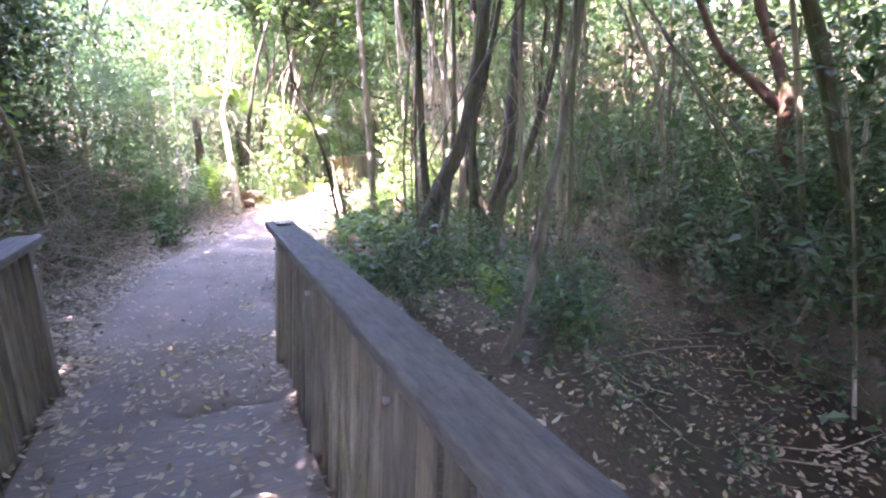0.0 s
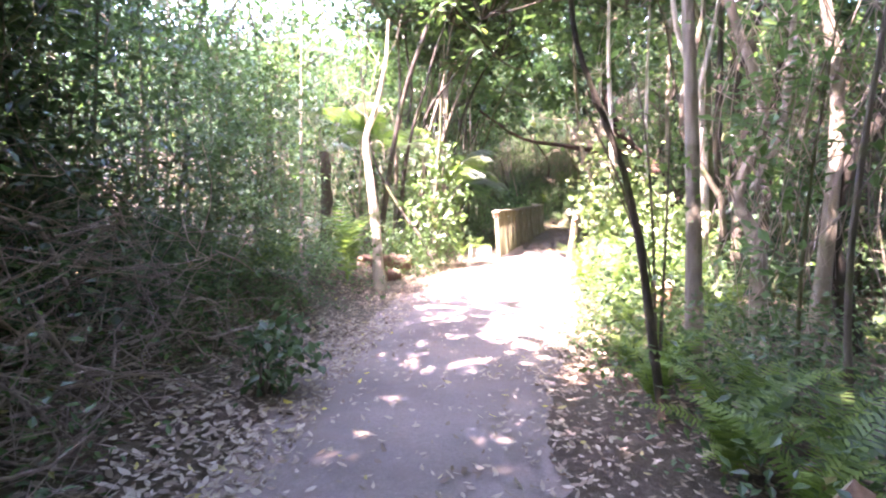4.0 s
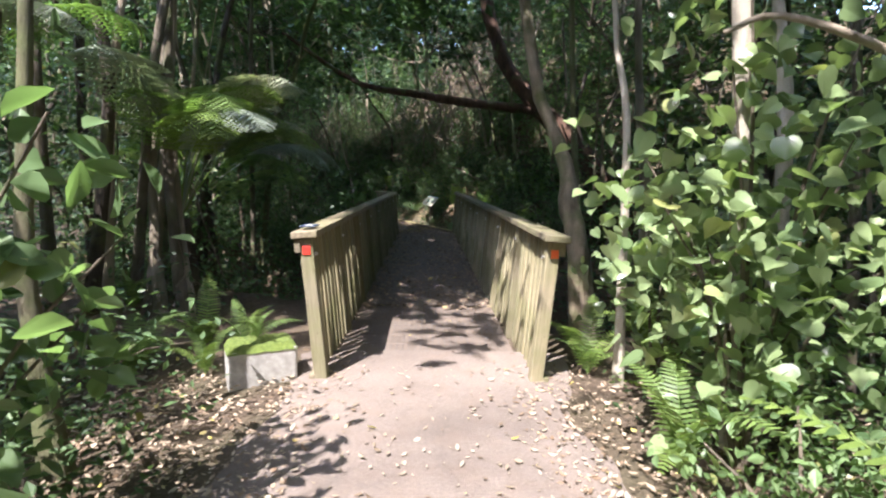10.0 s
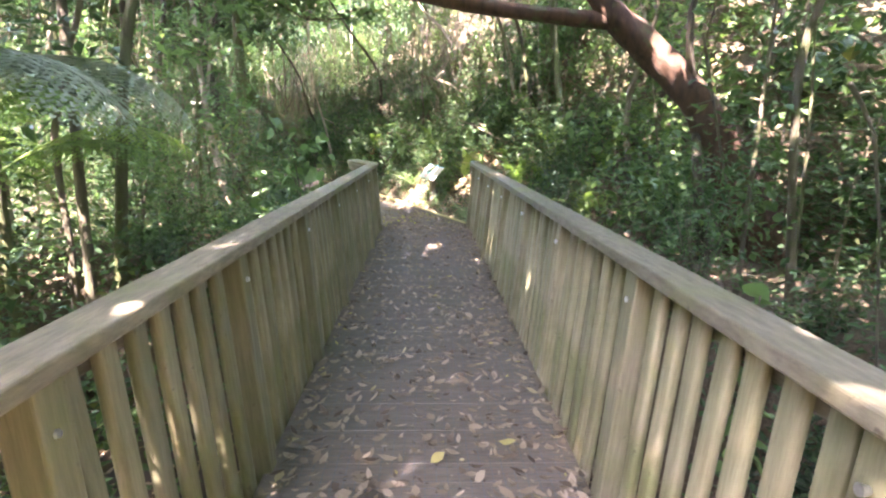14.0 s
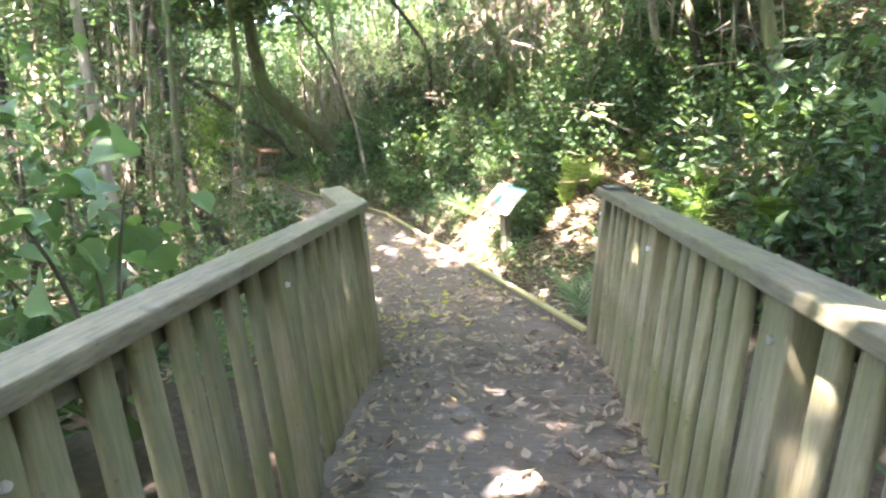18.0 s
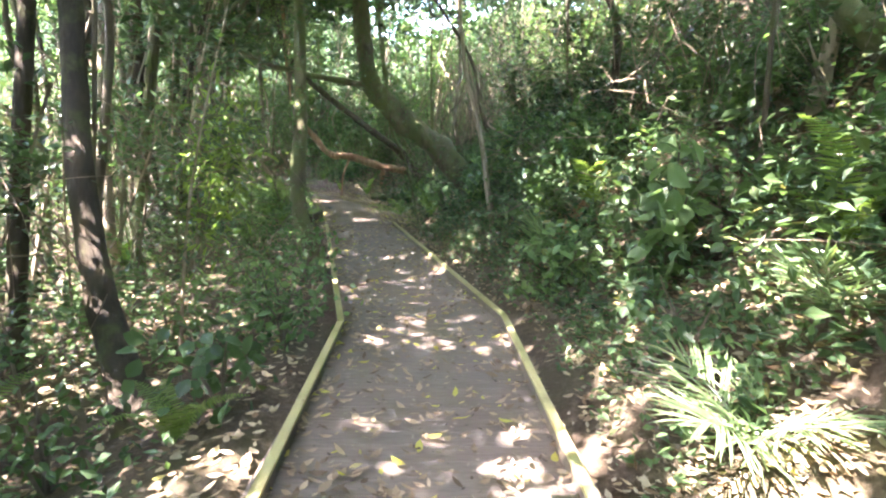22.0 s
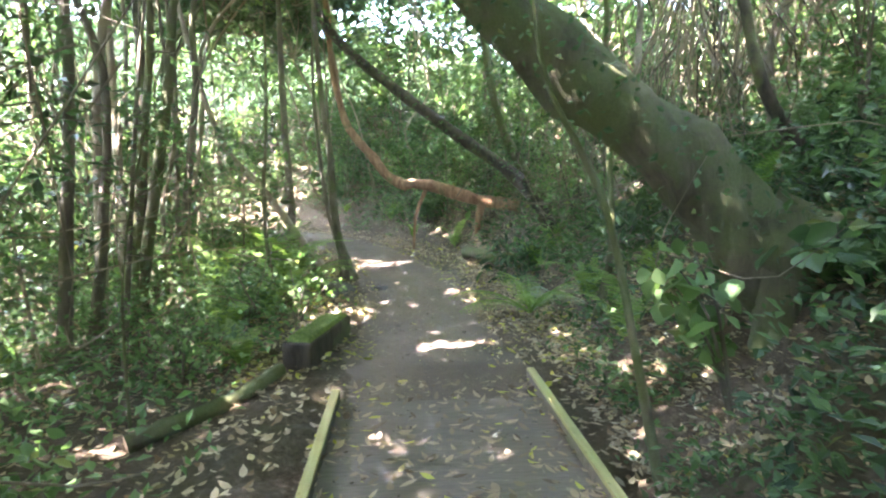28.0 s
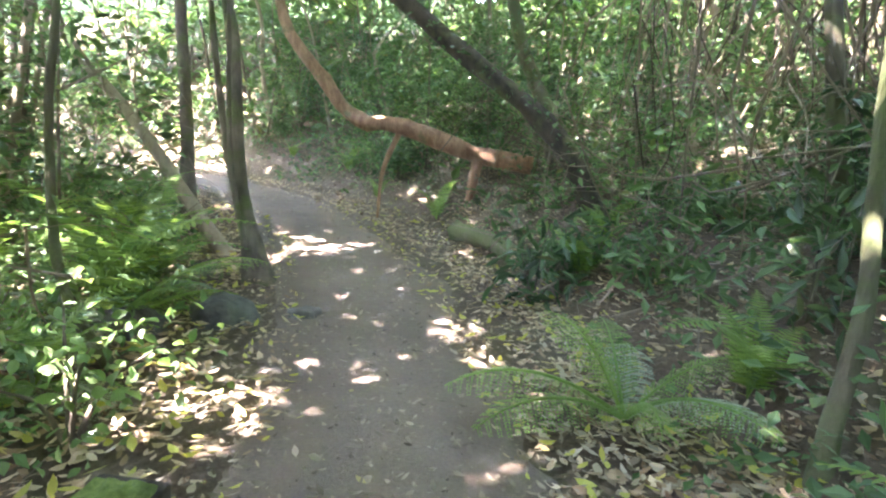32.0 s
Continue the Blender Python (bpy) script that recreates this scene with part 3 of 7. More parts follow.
# second bridge, pale and green with algae
L0, L1, L2 = (-3.805, 17.05), (-2.86, 26.92), (-3.2, 28.0)
R0, R1 = (-2.42, 16.86), (-1.5, 27.35)
bridge2 = thing("footbridge", "weathered timber footbridge with algae-stained slatted railings", "bridge")
railing(bridge2, L0, L1, 1, (RAIL_WOOD, SLAT_WOOD), cap_ends=(0.03, 0.0))
railing(bridge2, L1, L2, 1, (RAIL_WOOD, SLAT_WOOD), first=0.12, gaps=6, cap_ends=(0.0, 0.05))
railing(bridge2, R0, R1, -1, (RAIL_WOOD, SLAT_WOOD), cap_ends=(0.09, 0.06))
deck(bridge2, (-3.11, 17.12), (-2.18, 27.2), 1.42, 0.02)
plaque("plaque", "dark blue plaque with white lettering on a bridge handrail", along(L0, L1, 0.16, 0.14, 1.075), (0.2, 0.11))
plaque("plaque", "small blue plaque with white lettering on the far handrail end", along(R0, R1, 10.42, -0.14, 1.075), (0.2, 0.11))
mL, _ = frame_of(L0, L1)
tag("red square marker on a bridge post", mL @ pose(-0.001, 0.13, 0.925, 0, 0, 90), TAG_RED)
mR, _ = frame_of(R0, R1)
tag("orange red square marker on a bridge post", mR @ pose(-0.001, -0.14, 0.92, 0, 0, 90), TAG_ORANGE)

# ---- boardwalk with yellow kerbs ----
boardwalk = thing("boardwalk", "low timber boardwalk with yellow kerb strips", "boardwalk")
deck(boardwalk, (-2.1, 26.75), (-4.2, 33.5), 1.74, 0.0, net=False, w_end=1.5)
deck(boardwalk, (-4.1, 33.25), (-7.42, 39.2), 1.44, -0.004, net=False, w_end=1.42)


def kerb(a, b, label):
    m, length = frame_of(a, b)
    strip_ = part("kerb", box_bm(length, 0.05, 0.07, (length / 2, 0, 0.03), 0.004), DARK_SLAT, boardwalk, "timber kerb with a yellow painted top", m)
    part("paint", box_bm(length - 0.004, 0.054, 0.024, (length / 2, 0, 0.077), 0.005, 2), KERB_YELLOW, strip_, label)


kerb((-1.5, 27.33), (-3.55, 33.72), "yellow painted kerb strip")
kerb((-3.56, 33.74), (-6.92, 39.7), "yellow painted kerb strip")
kerb((-3.2, 28.05), (-4.82, 33.02), "yellow painted kerb strip")
kerb((-4.83, 33.05), (-7.95, 38.74), "yellow painted kerb strip")
m_b, len_b = frame_of((-1.78, 4.05), (-2.27, 6.0))
tagged(part("batten", box_bm(len_b, 0.035, 0.03, (len_b / 2, 0, 0.035), 0.003), KERB_YELLOW, None, m=m_b), "thin yellow timber batten edging the path", "batten")

# ---- sign on a post beside the boardwalk ----
sign = thing("information_sign", "pale tilted information panel on a timber post", "sign", pose(-1.83, 29.7, 0))
post_z = gz(-1.83, 29.7)
part("post", box_bm(0.09, 0.09, 0.76 - post_z, (0, 0, (0.64 + post_z) / 2), 0.006), DARK_SLAT, sign, m=pose(0.03, 0.02, 0, 0, 0, 28))
ax = Vector((0.25, -0.47, -0.045)).normalized()
ay = Vector((0.24, 0.12, 0.255))
ay = (ay - ax * ay.dot(ax)).normalized()
tilt = Matrix.Translation((0, 0, 0.735)) @ Matrix((ax, ay, ax.cross(ay))).transposed().to_4x4()
panel = part("panel", box_bm(0.53, 0.36, 0.012, (0, 0, 0), 0.003), PANEL, sign, "pale printed panel", tilt)
part("band", box_bm(0.53, 0.018, 0.002, (0, 0.169, 0.0068), 0), PANEL_BLUE, panel)
g_p = random.Random(3)
for nm, mt, cx, cy, r in (("picture", PANEL_GREEN, -0.035, -0.015, 0.075), ("picture", PANEL_GREEN, 0.06, 0.045, 0.03), ("picture", PANEL_RED, -0.07, -0.1, 0.05)):
    bm = bmesh.new()
    ring = [bm.verts.new((cx + r * (0.62 + 0.55 * g_p.random()) * math.cos(a) * 0.9, cy + r * (0.8 + 0.3 * g_p.random()) * math.sin(a) * 0.8, 0.0072)) for a in np.linspace(0, 2 * math.pi, 23, endpoint=False)]
    bm.faces.new(ring)
    part(nm, bm, mt, panel)
for k in range(7):
    part("print_line", box_bm(0.12 - 0.02 * (k % 3), 0.006, 0.001, (-0.19, 0.11 - 0.017 * k, 0.0068), 0), PRINT, panel)
    part("print_line", box_bm(0.13 - 0.02 * (k % 2), 0.006, 0.001, (0.19, 0.03 - 0.017 * k, 0.0068), 0), PRINT, panel)

# ---- blocks, logs, stump ----
planter = thing("concrete_block", "old concrete block with a mossy top beside the bridge", "block", pose(-4.28, 17.2, gz(-4.28, 17.2), 0, 0, 18))
part("body", box_bm(0.46, 0.3, 0.3, (0, 0, 0.1), 0.02, 2), CONCRETE, planter)


def moss_cap(sx, sy, z, parent, seed):
    g = random.Random(seed)
    bm = bmesh.new()
    bmesh.ops.create_grid(bm, x_segments=16, y_segments=10, size=0.5)
    for v in bm.verts:
        e = max(abs(v.co.x), abs(v.co.y))
        v.co.x *= sx
        v.co.y *= sy
        v.co.z = z + (0.025 + 0.02 * g.random()) * (1 if e < 0.47 else -0.4)
    part("moss", bm, MOSS, parent, "thick green moss", smooth=True)


moss_cap(0.47, 0.31, 0.245, planter, 1)
block = thing("timber_block", "dark squared timber block with a mossy top beside the path", "block", pose(-8.72, 39.58, 0, 0, 0, 106))
part("body", box_bm(0.95, 0.24, 0.22, (0, 0, 0.1), 0.015, 2), BARK_DARK, block)
moss_cap(0.95, 0.23, 0.2, block, 2)


def log(name, label, pts, r0, r1, material, cut=True, seed=0):
    o = thing(name, label, "log", pose(*pts[0]))
    p = np.array(pts) - np.array(pts[0])
    v, f = tube(p, r0, r1, 14, 10, 0.1, 0.0, seed)
    child("trunk", mesh_of("trunk", v, f, material, True), o)
    if cut:
        for k, sgn in ((0, -1), (-1, 1)):
            c = v.reshape(14, 10, 3)[k]
            mid = c.mean(0) + (p[k] - p[k - sgn if k == 0 else k - 1]) * 0.0
            vv = np.vstack([c, mid])
            ff = np.array([[j, (j + 1) % 10, 10] for j in range(10)])
            child("cut_end", mesh_of("cut_end", vv, ff, CUT_WOOD), o, None, "pale sawn end")
    return o


log("fallen_log", "short broken log with a pale torn end", [(-1.42, 6.75, 0.08), (-1.62, 6.98, 0.2), (-1.8, 7.12, 0.33)], 0.1, 0.075, BARK_RED, True, 3)
log("fallen_log", "sawn reddish log lying on the bank", [(-5.85, 13.55, 0.3), (-5.6, 13.95, 0.27), (-5.22, 14.5, 0.24)], 0.07, 0.062, BARK_RED_DARK, True, 4)
log("fallen_log", "short reddish log lying against the bank", [(-5.35, 13.2, 0.08), (-5.2, 13.5, 0.1)], 0.11, 0.1, BARK_RED_DARK, True, 5)
log("fallen_log", "thick rotting log in the undergrowth", [(-5.9, 13.9, 0.2), (-5.2, 14.3, 0.18)], 0.16, 0.15, BARK_RED_DARK, True, 6)
log("fallen_log", "mossy fallen log beside the path", [(-9.75, 45.3, 0.14), (-9.2, 44.9, 0.16), (-8.75, 44.45, 0.12)], 0.11, 0.09, BARK_MOSS, True, 7)
log("fallen_log", "orange brown fallen log on the bank", [(-3.3, 34.9, gz(-3.3, 34.9) + 0.08), (-2.7, 35.3, gz(-2.7, 35.3) + 0.1), (-2.0, 35.7, gz(-2.0, 35.7) + 0.08)], 0.06, 0.05, BARK_RED, True, 8)
log("fallen_log", "mossy fallen branch beside the path", [(-9.0, 38.0, gz(-9.0, 38.0) + 0.05), (-8.75, 38.6, gz(-8.75, 38.6) + 0.06), (-8.62, 39.0, 0.05)], 0.06, 0.05, BARK_MOSS, True, 9)
stump = thing("stump", "broken tree stump with a pale torn top", "stump", pose(-1.56, 11.65, gz(-1.56, 11.65) - 0.03))
v, f = tube([(0, 0, 0), (0.01, 0, 0.2), (0.03, 0.02, 0.4)], 0.13, 0.115, 8, 12, 0.06, 0.2, 5)
child("trunk", mesh_of("trunk", v, f, BARK_RED, True), stump)
for dx, dy, zz, r in ((-0.05, 0.0, 0.36, 0.085), (0.08, 0.02, 0.45, 0.09)):
    bm = bmesh.new()
    bmesh.ops.create_icosphere(bm, subdivisions=3, radius=r)
    for vtx in bm.verts:
        vtx.co *= 1 + 0.22 * noise.noise(vtx.co * 14 + Vector((dx * 40, 0, 0)))
        vtx.co.z *= 0.75
    part("torn_top", bm, CUT_WOOD, stump, "pale torn wood", pose(dx, dy, zz), False)


def rock(x, y, r, seed):
    bm = bmesh.new()
    bmesh.ops.create_icosphere(bm, subdivisions=3, radius=r)
    for vtx in bm.verts:
        vtx.co *= 1 + 0.35 * noise.noise(vtx.co * (1.6 / r) + Vector((seed, 0, 0)))
        vtx.co.z *= 0.6
    tagged(part("rock", bm, ROCK, None, m=pose(x, y, gz(x, y) + r * 0.1, 0, 0, seed * 50), smooth=True), "dark angular rock half sunk beside the path", "rock")


rock(-10.05, 41.7, 0.22, 1)
rock(-9.6, 42.0, 0.12, 2)
rock(-1.6, 29.95, 0.14, 3)
rock(-10.4, 41.3, 0.2, 4)

# ---- trees ----
def crown_mesh(name, n, rad, high, material, size, seed, clumps=26):
    """Leaves in clumps with gaps between them, uneven in outline."""
    g = np.random.default_rng(seed)
    c = g.standard_normal((clumps, 3)) * np.array([rad * 0.5, rad * 0.5, high * 0.3])
    w = g.random(clumps) + 0.3
    k = g.choice(clumps, n, p=w / w.sum())
    cent = c[k] + g.standard_normal((n, 3)) * np.array([0.34, 0.34, 0.2]) * rad * 0.3
    v, f = leaves(cent, size, g, 0.2, 0.5, 0.65)
    me = mesh_of(name, v, f, material)
    return me, c


def limbs_mesh(c, foot, material, r, seed):
    """Limbs from the trunk's top to the clumps."""
    g = np.random.default_rng(seed)
    parts = []
    for k in range(min(9, len(c))):
        e = c[k]
        mid = (foot + e) / 2 + g.standard_normal(3) * 0.25
        parts.append(tube([foot, mid, e], r * (0.3 + 0.25 * g.random()), 0.008, 5, 4, 0.05, 0, seed + k))
    return mesh_of("limb", *join(parts), material, True)


CROWNS = []
for k, (mt, size, n, rad, high) in enumerate(((LEAF_DARK, 0.16, 1150, 2.2, 2.8), (LEAF_MID, 0.15, 1200, 2.0, 3.0), (LEAF_DARK, 0.14, 1300, 1.9, 3.2), (LEAF_LIGHT, 0.15, 1100, 2.0, 2.6), (LEAF_MID, 0.17, 1050, 2.2, 3.0), (LEAF_DARK, 0.215, 1000, 2.2, 2.0), (LEAF_MID, 0.205, 1020, 2.2, 2.2))):
    me, c = crown_mesh("crown", int(n * 0.78), rad, high, mt, size * 1.12, 40 + k)
    CROWNS.append((me, c))

LIT = [(-2.9, 12.0, 1.1), (-3.2, 14.2, 1.3), (-3.1, 16.2, 1.2), (-1.7, 13.4, 1.2), (-4.2, 15.8, 0.3), (-1.15, 16.1, 0.4), (-0.62, 14.85, 0.4), (-2.75, 17.5, 0.7), (-0.95, 29.1, -0.8), (-1.95, 31.2, -0.65), (0.8, 28.6, -1.2), (1.8, 31.0, -1.3), (-1.65, 34.0, -0.75), (-7.3, 41.8, -1.2), (-5.9, 35.0, -1.5), (-3.0, 21.6, -1.25), (-2.9, 36.0, -1.0), (-3.4, 37.3, -1.1)]


def shades(x, y, z, rad):
    """Whether a crown there would shade the open, sunlit stretch of the path."""
    k = z / SUN_FROM.z
    sx, sy = x - SUN_FROM.x * k, y - SUN_FROM.y * k
    return any(math.hypot(sx - a, sy - b) < r + rad for a, b, r in LIT)


def grow(label, pts, r, material, crown=0, top=6.5, spread=1.0, flare=0.35, name="tree", limbs=True, bare=False, extra=()):
    """A tree along the given points of its trunk, carried on to its top, with limbs and a crown."""
    pts = [np.array(p, float) for p in pts]
    base = pts[0].copy()
    base[2] = gz(base[0], base[1]) - 0.06 if pts[0][2] < 0.9 else pts[0][2]
    if pts[0][2] < 0.9:
        pts[0] = base
    last = pts[-1]
    if top > last[2] + 0.5:
        way = pts[-1] - pts[-2]
        way = way / (np.linalg.norm(way) + 1e-9)
        way = way * 0.6 + np.array([0, 0, 0.8])
        way /= np.linalg.norm(way)
        pts = pts + [last + way * (top - last[2]) * 0.5, last + (way * 0.75 + np.array([0, 0, 0.4])) * (top - last[2])]
    o = thing(name, label, "tree", pose(*base))
    p = np.array(pts) - base
    seed = int(abs(base[0] * 31 + base[1] * 17) * 10) % 9973
    v, f = tube(p, r, r * (0.35 if not bare else 0.25), 34 if r > 0.1 else 22, 12 if r > 0.1 else 9, 0.16 if material is BARK_RED else 0.13 if r > 0.12 else 0.07, flare, seed)
    child("trunk", mesh_of("trunk", v, f, material, True), o)
    if r >= 0.11 and material is BARK_MOSS or label.startswith("mossy tree leaning far"):
        ga = np.random.default_rng(seed)
        line_ = spline(p, 60)
        line_ = line_[line_[:, 2] < 4.5]
        k = ga.integers(len(line_), size=int(1500 * r / 0.2))
        ivy = line_[k] + ga.normal(0, 1, (len(k), 3)) * np.array([r * 0.75, r * 0.75, 0.05])
        tagged(child("climbing_leaves", mesh_of("climbing_leaves", *leaves(ivy, 0.06, ga, 0.4, 0.6, 0.4), LEAF_MID), o), "small leaves climbing the trunk", kind="stuff")
    for e, er in extra:
        q = np.array(e) - base
        v, f = tube(q, er, er * 0.35, 12, 7, 0.07, 0, seed + 3)
        child("limb", mesh_of("limb", v, f, material, True), o)
    if not bare:
        end = p[-1]
        me, c = CROWNS[crown]
        if not shades(base[0] + end[0], base[1] + end[1], base[2] + end[2], 1.85 * spread):
            m = Matrix.Translation(end) @ Matrix.Rotation(seed, 4, "Z") @ Matrix.Diagonal((spread, spread, spread, 1))
            child("crown", me, o, m)
            if limbs:
                tagged(child("branching", limbs_mesh(c * spread, np.array([0, 0, -1.2 * spread]), material, r * 0.8, seed), o, Matrix.Translation(end) @ Matrix.Rotation(seed, 4, "Z")), kind="stuff")
    return o


grow("slender leaning tree on the creek bank", [(-0.25, 4.05, -0.6), (-0.05, 4.25, 0.3), (0.15, 4.5, 1.12), (0.34, 4.86, 1.75), (0.52, 5.2, 2.8)], 0.045, BARK, 1)
grow("tree with red brown forked trunk across the creek", [(4.84, 9.4, 0.3), (4.86, 9.5, 2.03), (4.76, 9.7, 2.75), (4.49, 9.9, 3.74)], 0.13, BARK_RED_DARK, 0, extra=(([(4.84, 9.56, 2.0), (4.16, 9.68, 2.62), (3.8, 9.75, 3.02), (3.44, 9.89, 3.9), (3.0, 9.9, 5.2)], 0.1),))
# added trees: their crowns only keep the sun off the heap and thicket
for x, y in ((-9.0, 3.6), (-8.6, 5.6), (-9.3, 7.6), (-8.2, 2.6)):
    grow("dark evergreen tree added to shade the twig heap", [(x, y, 0.0), (x + 0.1, y, 2.5), (x + 0.2, y + 0.1, 5.8)], 0.09, BARK_DARK, 5, top=0, spread=1.2)
grow("thin curved stem rising from the twig heap", [(-5.35, 6.9, 0.2), (-5.25, 6.5, 1.05), (-5.12, 6.2, 1.6), (-5.3, 6.1, 2.3), (-5.25, 6.0, 3.0)], 0.035, BARK_PALE, 5, top=4.5, spread=0.5)
grow("thick dark tree with a leaning trunk and spreading roots", [(-0.86, 6.88, -0.1), (-0.79, 7.01, 0.7), (-0.4, 7.21, 1.6), (-0.13, 7.48, 3.04)], 0.115, BARK_GNARL, 2, flare=0.9, extra=(([(-0.8, 7.0, 0.5), (-0.9, 7.3, 1.5), (-0.95, 7.5, 3.2), (-0.9, 7.7, 5)], 0.06), ([(-1.25, 6.75, 0.0), (-1.0, 6.85, 0.22), (-0.82, 6.95, 0.6)], 0.05)))
grow("gnarled dark tree clad in vines", [(-0.13, 7.71, -0.18), (0.21, 7.99, 1.27), (0.4, 8.33, 3.26)], 0.115, BARK_GNARL, 0, flare=0.8, extra=(([(-0.1, 7.75, 0.4), (-0.25, 7.9, 1.6), (0.1, 8.1, 3.2), (0.3, 8.3, 4.8)], 0.06), ([(0.0, 7.8, 0.6), (0.5, 7.9, 1.4), (0.9, 8.2, 2.8), (1.0, 8.4, 4.4)], 0.07)))
for k, (x, y) in enumerate(((-0.95, 7.6), (-0.3, 7.2), (0.3, 7.5), (-1.15, 8.3), (0.9, 7.0), (-0.7, 8.6))):
    grow("thin upright stem among the gnarled trees", [(x, y, 0.0), (x + 0.06 * (k % 3 - 1), y + 0.1, 1.3), (x + 0.1 * (k % 2), y + 0.15, 3.4)], 0.022 + 0.006 * (k % 3), (BARK, BARK_MOSS, BARK_PALE)[k % 3], 1, top=5.2, spread=0.5)
grow("twisted pale tree draped with bare vines", [(-1.05, 10.1, 0.0), (-1.05, 10.23, 1.0), (-1.2, 10.4, 1.45), (-1.0, 10.46, 2.2), (-1.35, 10.6, 3.3)], 0.07, BARK_PALE, 2, top=6, extra=(([(-1.1, 10.3, 1.5), (-0.85, 10.4, 2.2), (-0.8, 10.5, 3.4), (-0.6, 10.5, 4.6)], 0.04),))
grow("slim upright stem behind the gnarled tree", [(-0.63, 7.46, 0.0), (-0.63, 7.5, 0.45), (-0.51, 7.84, 1.59), (-0.5, 8.01, 2.9)], 0.045, BARK, 1, top=5, spread=0.7)
grow("straight pale grey tree beside the path", [(-1.75, 9.25, 0.0), (-1.85, 9.43, 1.92), (-1.96, 9.61, 3.5)], 0.058, BARK_PALE, 1)
grow("thin bent sapling beside the path", [(-2.13, 8.44, 0.2), (-2.4, 8.51, 1.4), (-2.75, 8.55, 2.3)], 0.026, BARK_DARK, 3, top=3.4, spread=0.35, name="sapling")
grow("bleached dead tree with bare twisted branches", [(-5.22, 12.6, 0.2), (-5.4, 12.95, 0.9), (-5.62, 13.35, 1.6), (-5.81, 13.7, 2.25), (-5.66, 13.8, 2.8), (-5.55, 13.9, 3.5)], 0.075, BARK_PALE, bare=True, top=4.1, extra=tuple(([tuple(np.array(q) + (-0.52, 1.15, 0.05)) for q in e], er) for e, er in (
    ([(-5.2, 12.5, 2.35), (-5.0, 12.45, 2.7), (-4.85, 12.4, 2.68), (-4.78, 12.4, 2.4)], 0.01), ([(-5.25, 12.5, 2.1), (-5.0, 12.4, 2.15), (-4.9, 12.35, 1.85)], 0.008), ([(-5.2, 12.5, 2.5), (-5.5, 12.4, 2.8), (-5.6, 12.4, 3.4)], 0.009),
    ([(-5.2, 12.5, 2.9), (-5.5, 12.4, 3.0), (-5.6, 12.35, 2.7)], 0.01), ([(-5.1, 12.6, 3.3), (-4.85, 12.6, 3.7), (-4.75, 12.7, 4.2)], 0.006), ([(-5.1, 12.6, 3.4), (-5.4, 12.7, 3.9), (-5.5, 12.7, 4.4)], 0.007))))
grow("slim pale straight tree in the sun", [(-1.62, 15.8, 0.0), (-1.68, 15.85, 1.5), (-1.72, 15.9, 2.4), (-1.85, 15.95, 4.0)], 0.058, BARK_DEAD, 3)
grow("slim pale tree forking above the ferns", [(-0.4, 14.25, 0.0), (-0.45, 14.31, 1.53), (-0.6, 14.4, 3.0), (-0.95, 14.5, 4.0)], 0.07, BARK_DEAD, 4, extra=(([(-0.62, 14.4, 3.05), (-0.45, 14.45, 4.0), (-0.3, 14.5, 5.3)], 0.045),))
grow("thin straight sapling in the undergrowth", [(-6.31, 12.35, 0.35), (-6.39, 12.52, 1.81), (-6.42, 12.59, 2.46)], 0.024, BARK_PALE, 2, top=4.5, spread=0.5, name="sapling")
grow("thin mossy shrub stem by the bridge path", [(-5.0, 16.0, 0.0), (-5.12, 16.1, 0.77), (-5.13, 16.15, 1.36), (-5.07, 16.2, 2.4)], 0.05, BARK_MOSS, 3, top=3.2, spread=0.3, flare=0.6)
grow("dark leaning stem beside the path", [(-4.72, 14.6, 0.0), (-5.06, 14.68, 0.56), (-5.48, 14.78, 1.08), (-6.0, 14.9, 1.9)], 0.035, BARK_DARK, 2, top=4, spread=0.5)
grow("thin tree in the shade by the bridge", [(-5.38, 18.99, 0.0), (-5.5, 19.14, 1.54), (-5.49, 19.34, 3.23)], 0.06, BARK, 0)
grow("slim tree growing by the bridge gully", [(-5.62, 19.08, -0.4), (-5.72, 19.31, 1.49), (-5.61, 19.5, 2.75)], 0.056, BARK_PALE, 0)
grow("slim curved tree growing by the bridge gully", [(-5.31, 19.03, -0.4), (-5.45, 19.22, 1.1), (-5.56, 19.45, 2.45)], 0.042, BARK_PALE, 2)
grow("leaning tree with blotched bark against the bridge railing", [(-1.66, 17.8, 0.2), (-1.75, 17.89, 0.95), (-1.82, 17.93, 1.22), (-1.8, 17.97, 1.38), (-1.84, 18.02, 1.6), (-1.92, 18.08, 1.85), (-2.1, 18.15, 2.4)], 0.095, BARK_BLOTCH, 0, top=6.5, flare=0.5)
grow("slim tree beside the bridge railing", [(-1.4, 18.64, -0.3), (-1.42, 18.8, 1.2), (-1.47, 18.99, 2.9)], 0.042, BARK_MOSS, 1)
grow("thin pale stem among broad leaves", [(-1.82, 16.78, 0.0), (-1.75, 17.0, 1.75), (-1.81, 17.11, 2.39)], 0.03, BARK_DEAD, 3, top=4.2, spread=0.4, name="sapling")
grow("pale smooth tree among broad leaves", [(-1.0, 16.4, 0.0), (-0.95, 16.5, 1.71), (-1.0, 16.6, 2.6)], 0.055, BARK_DEAD, 3, top=6)
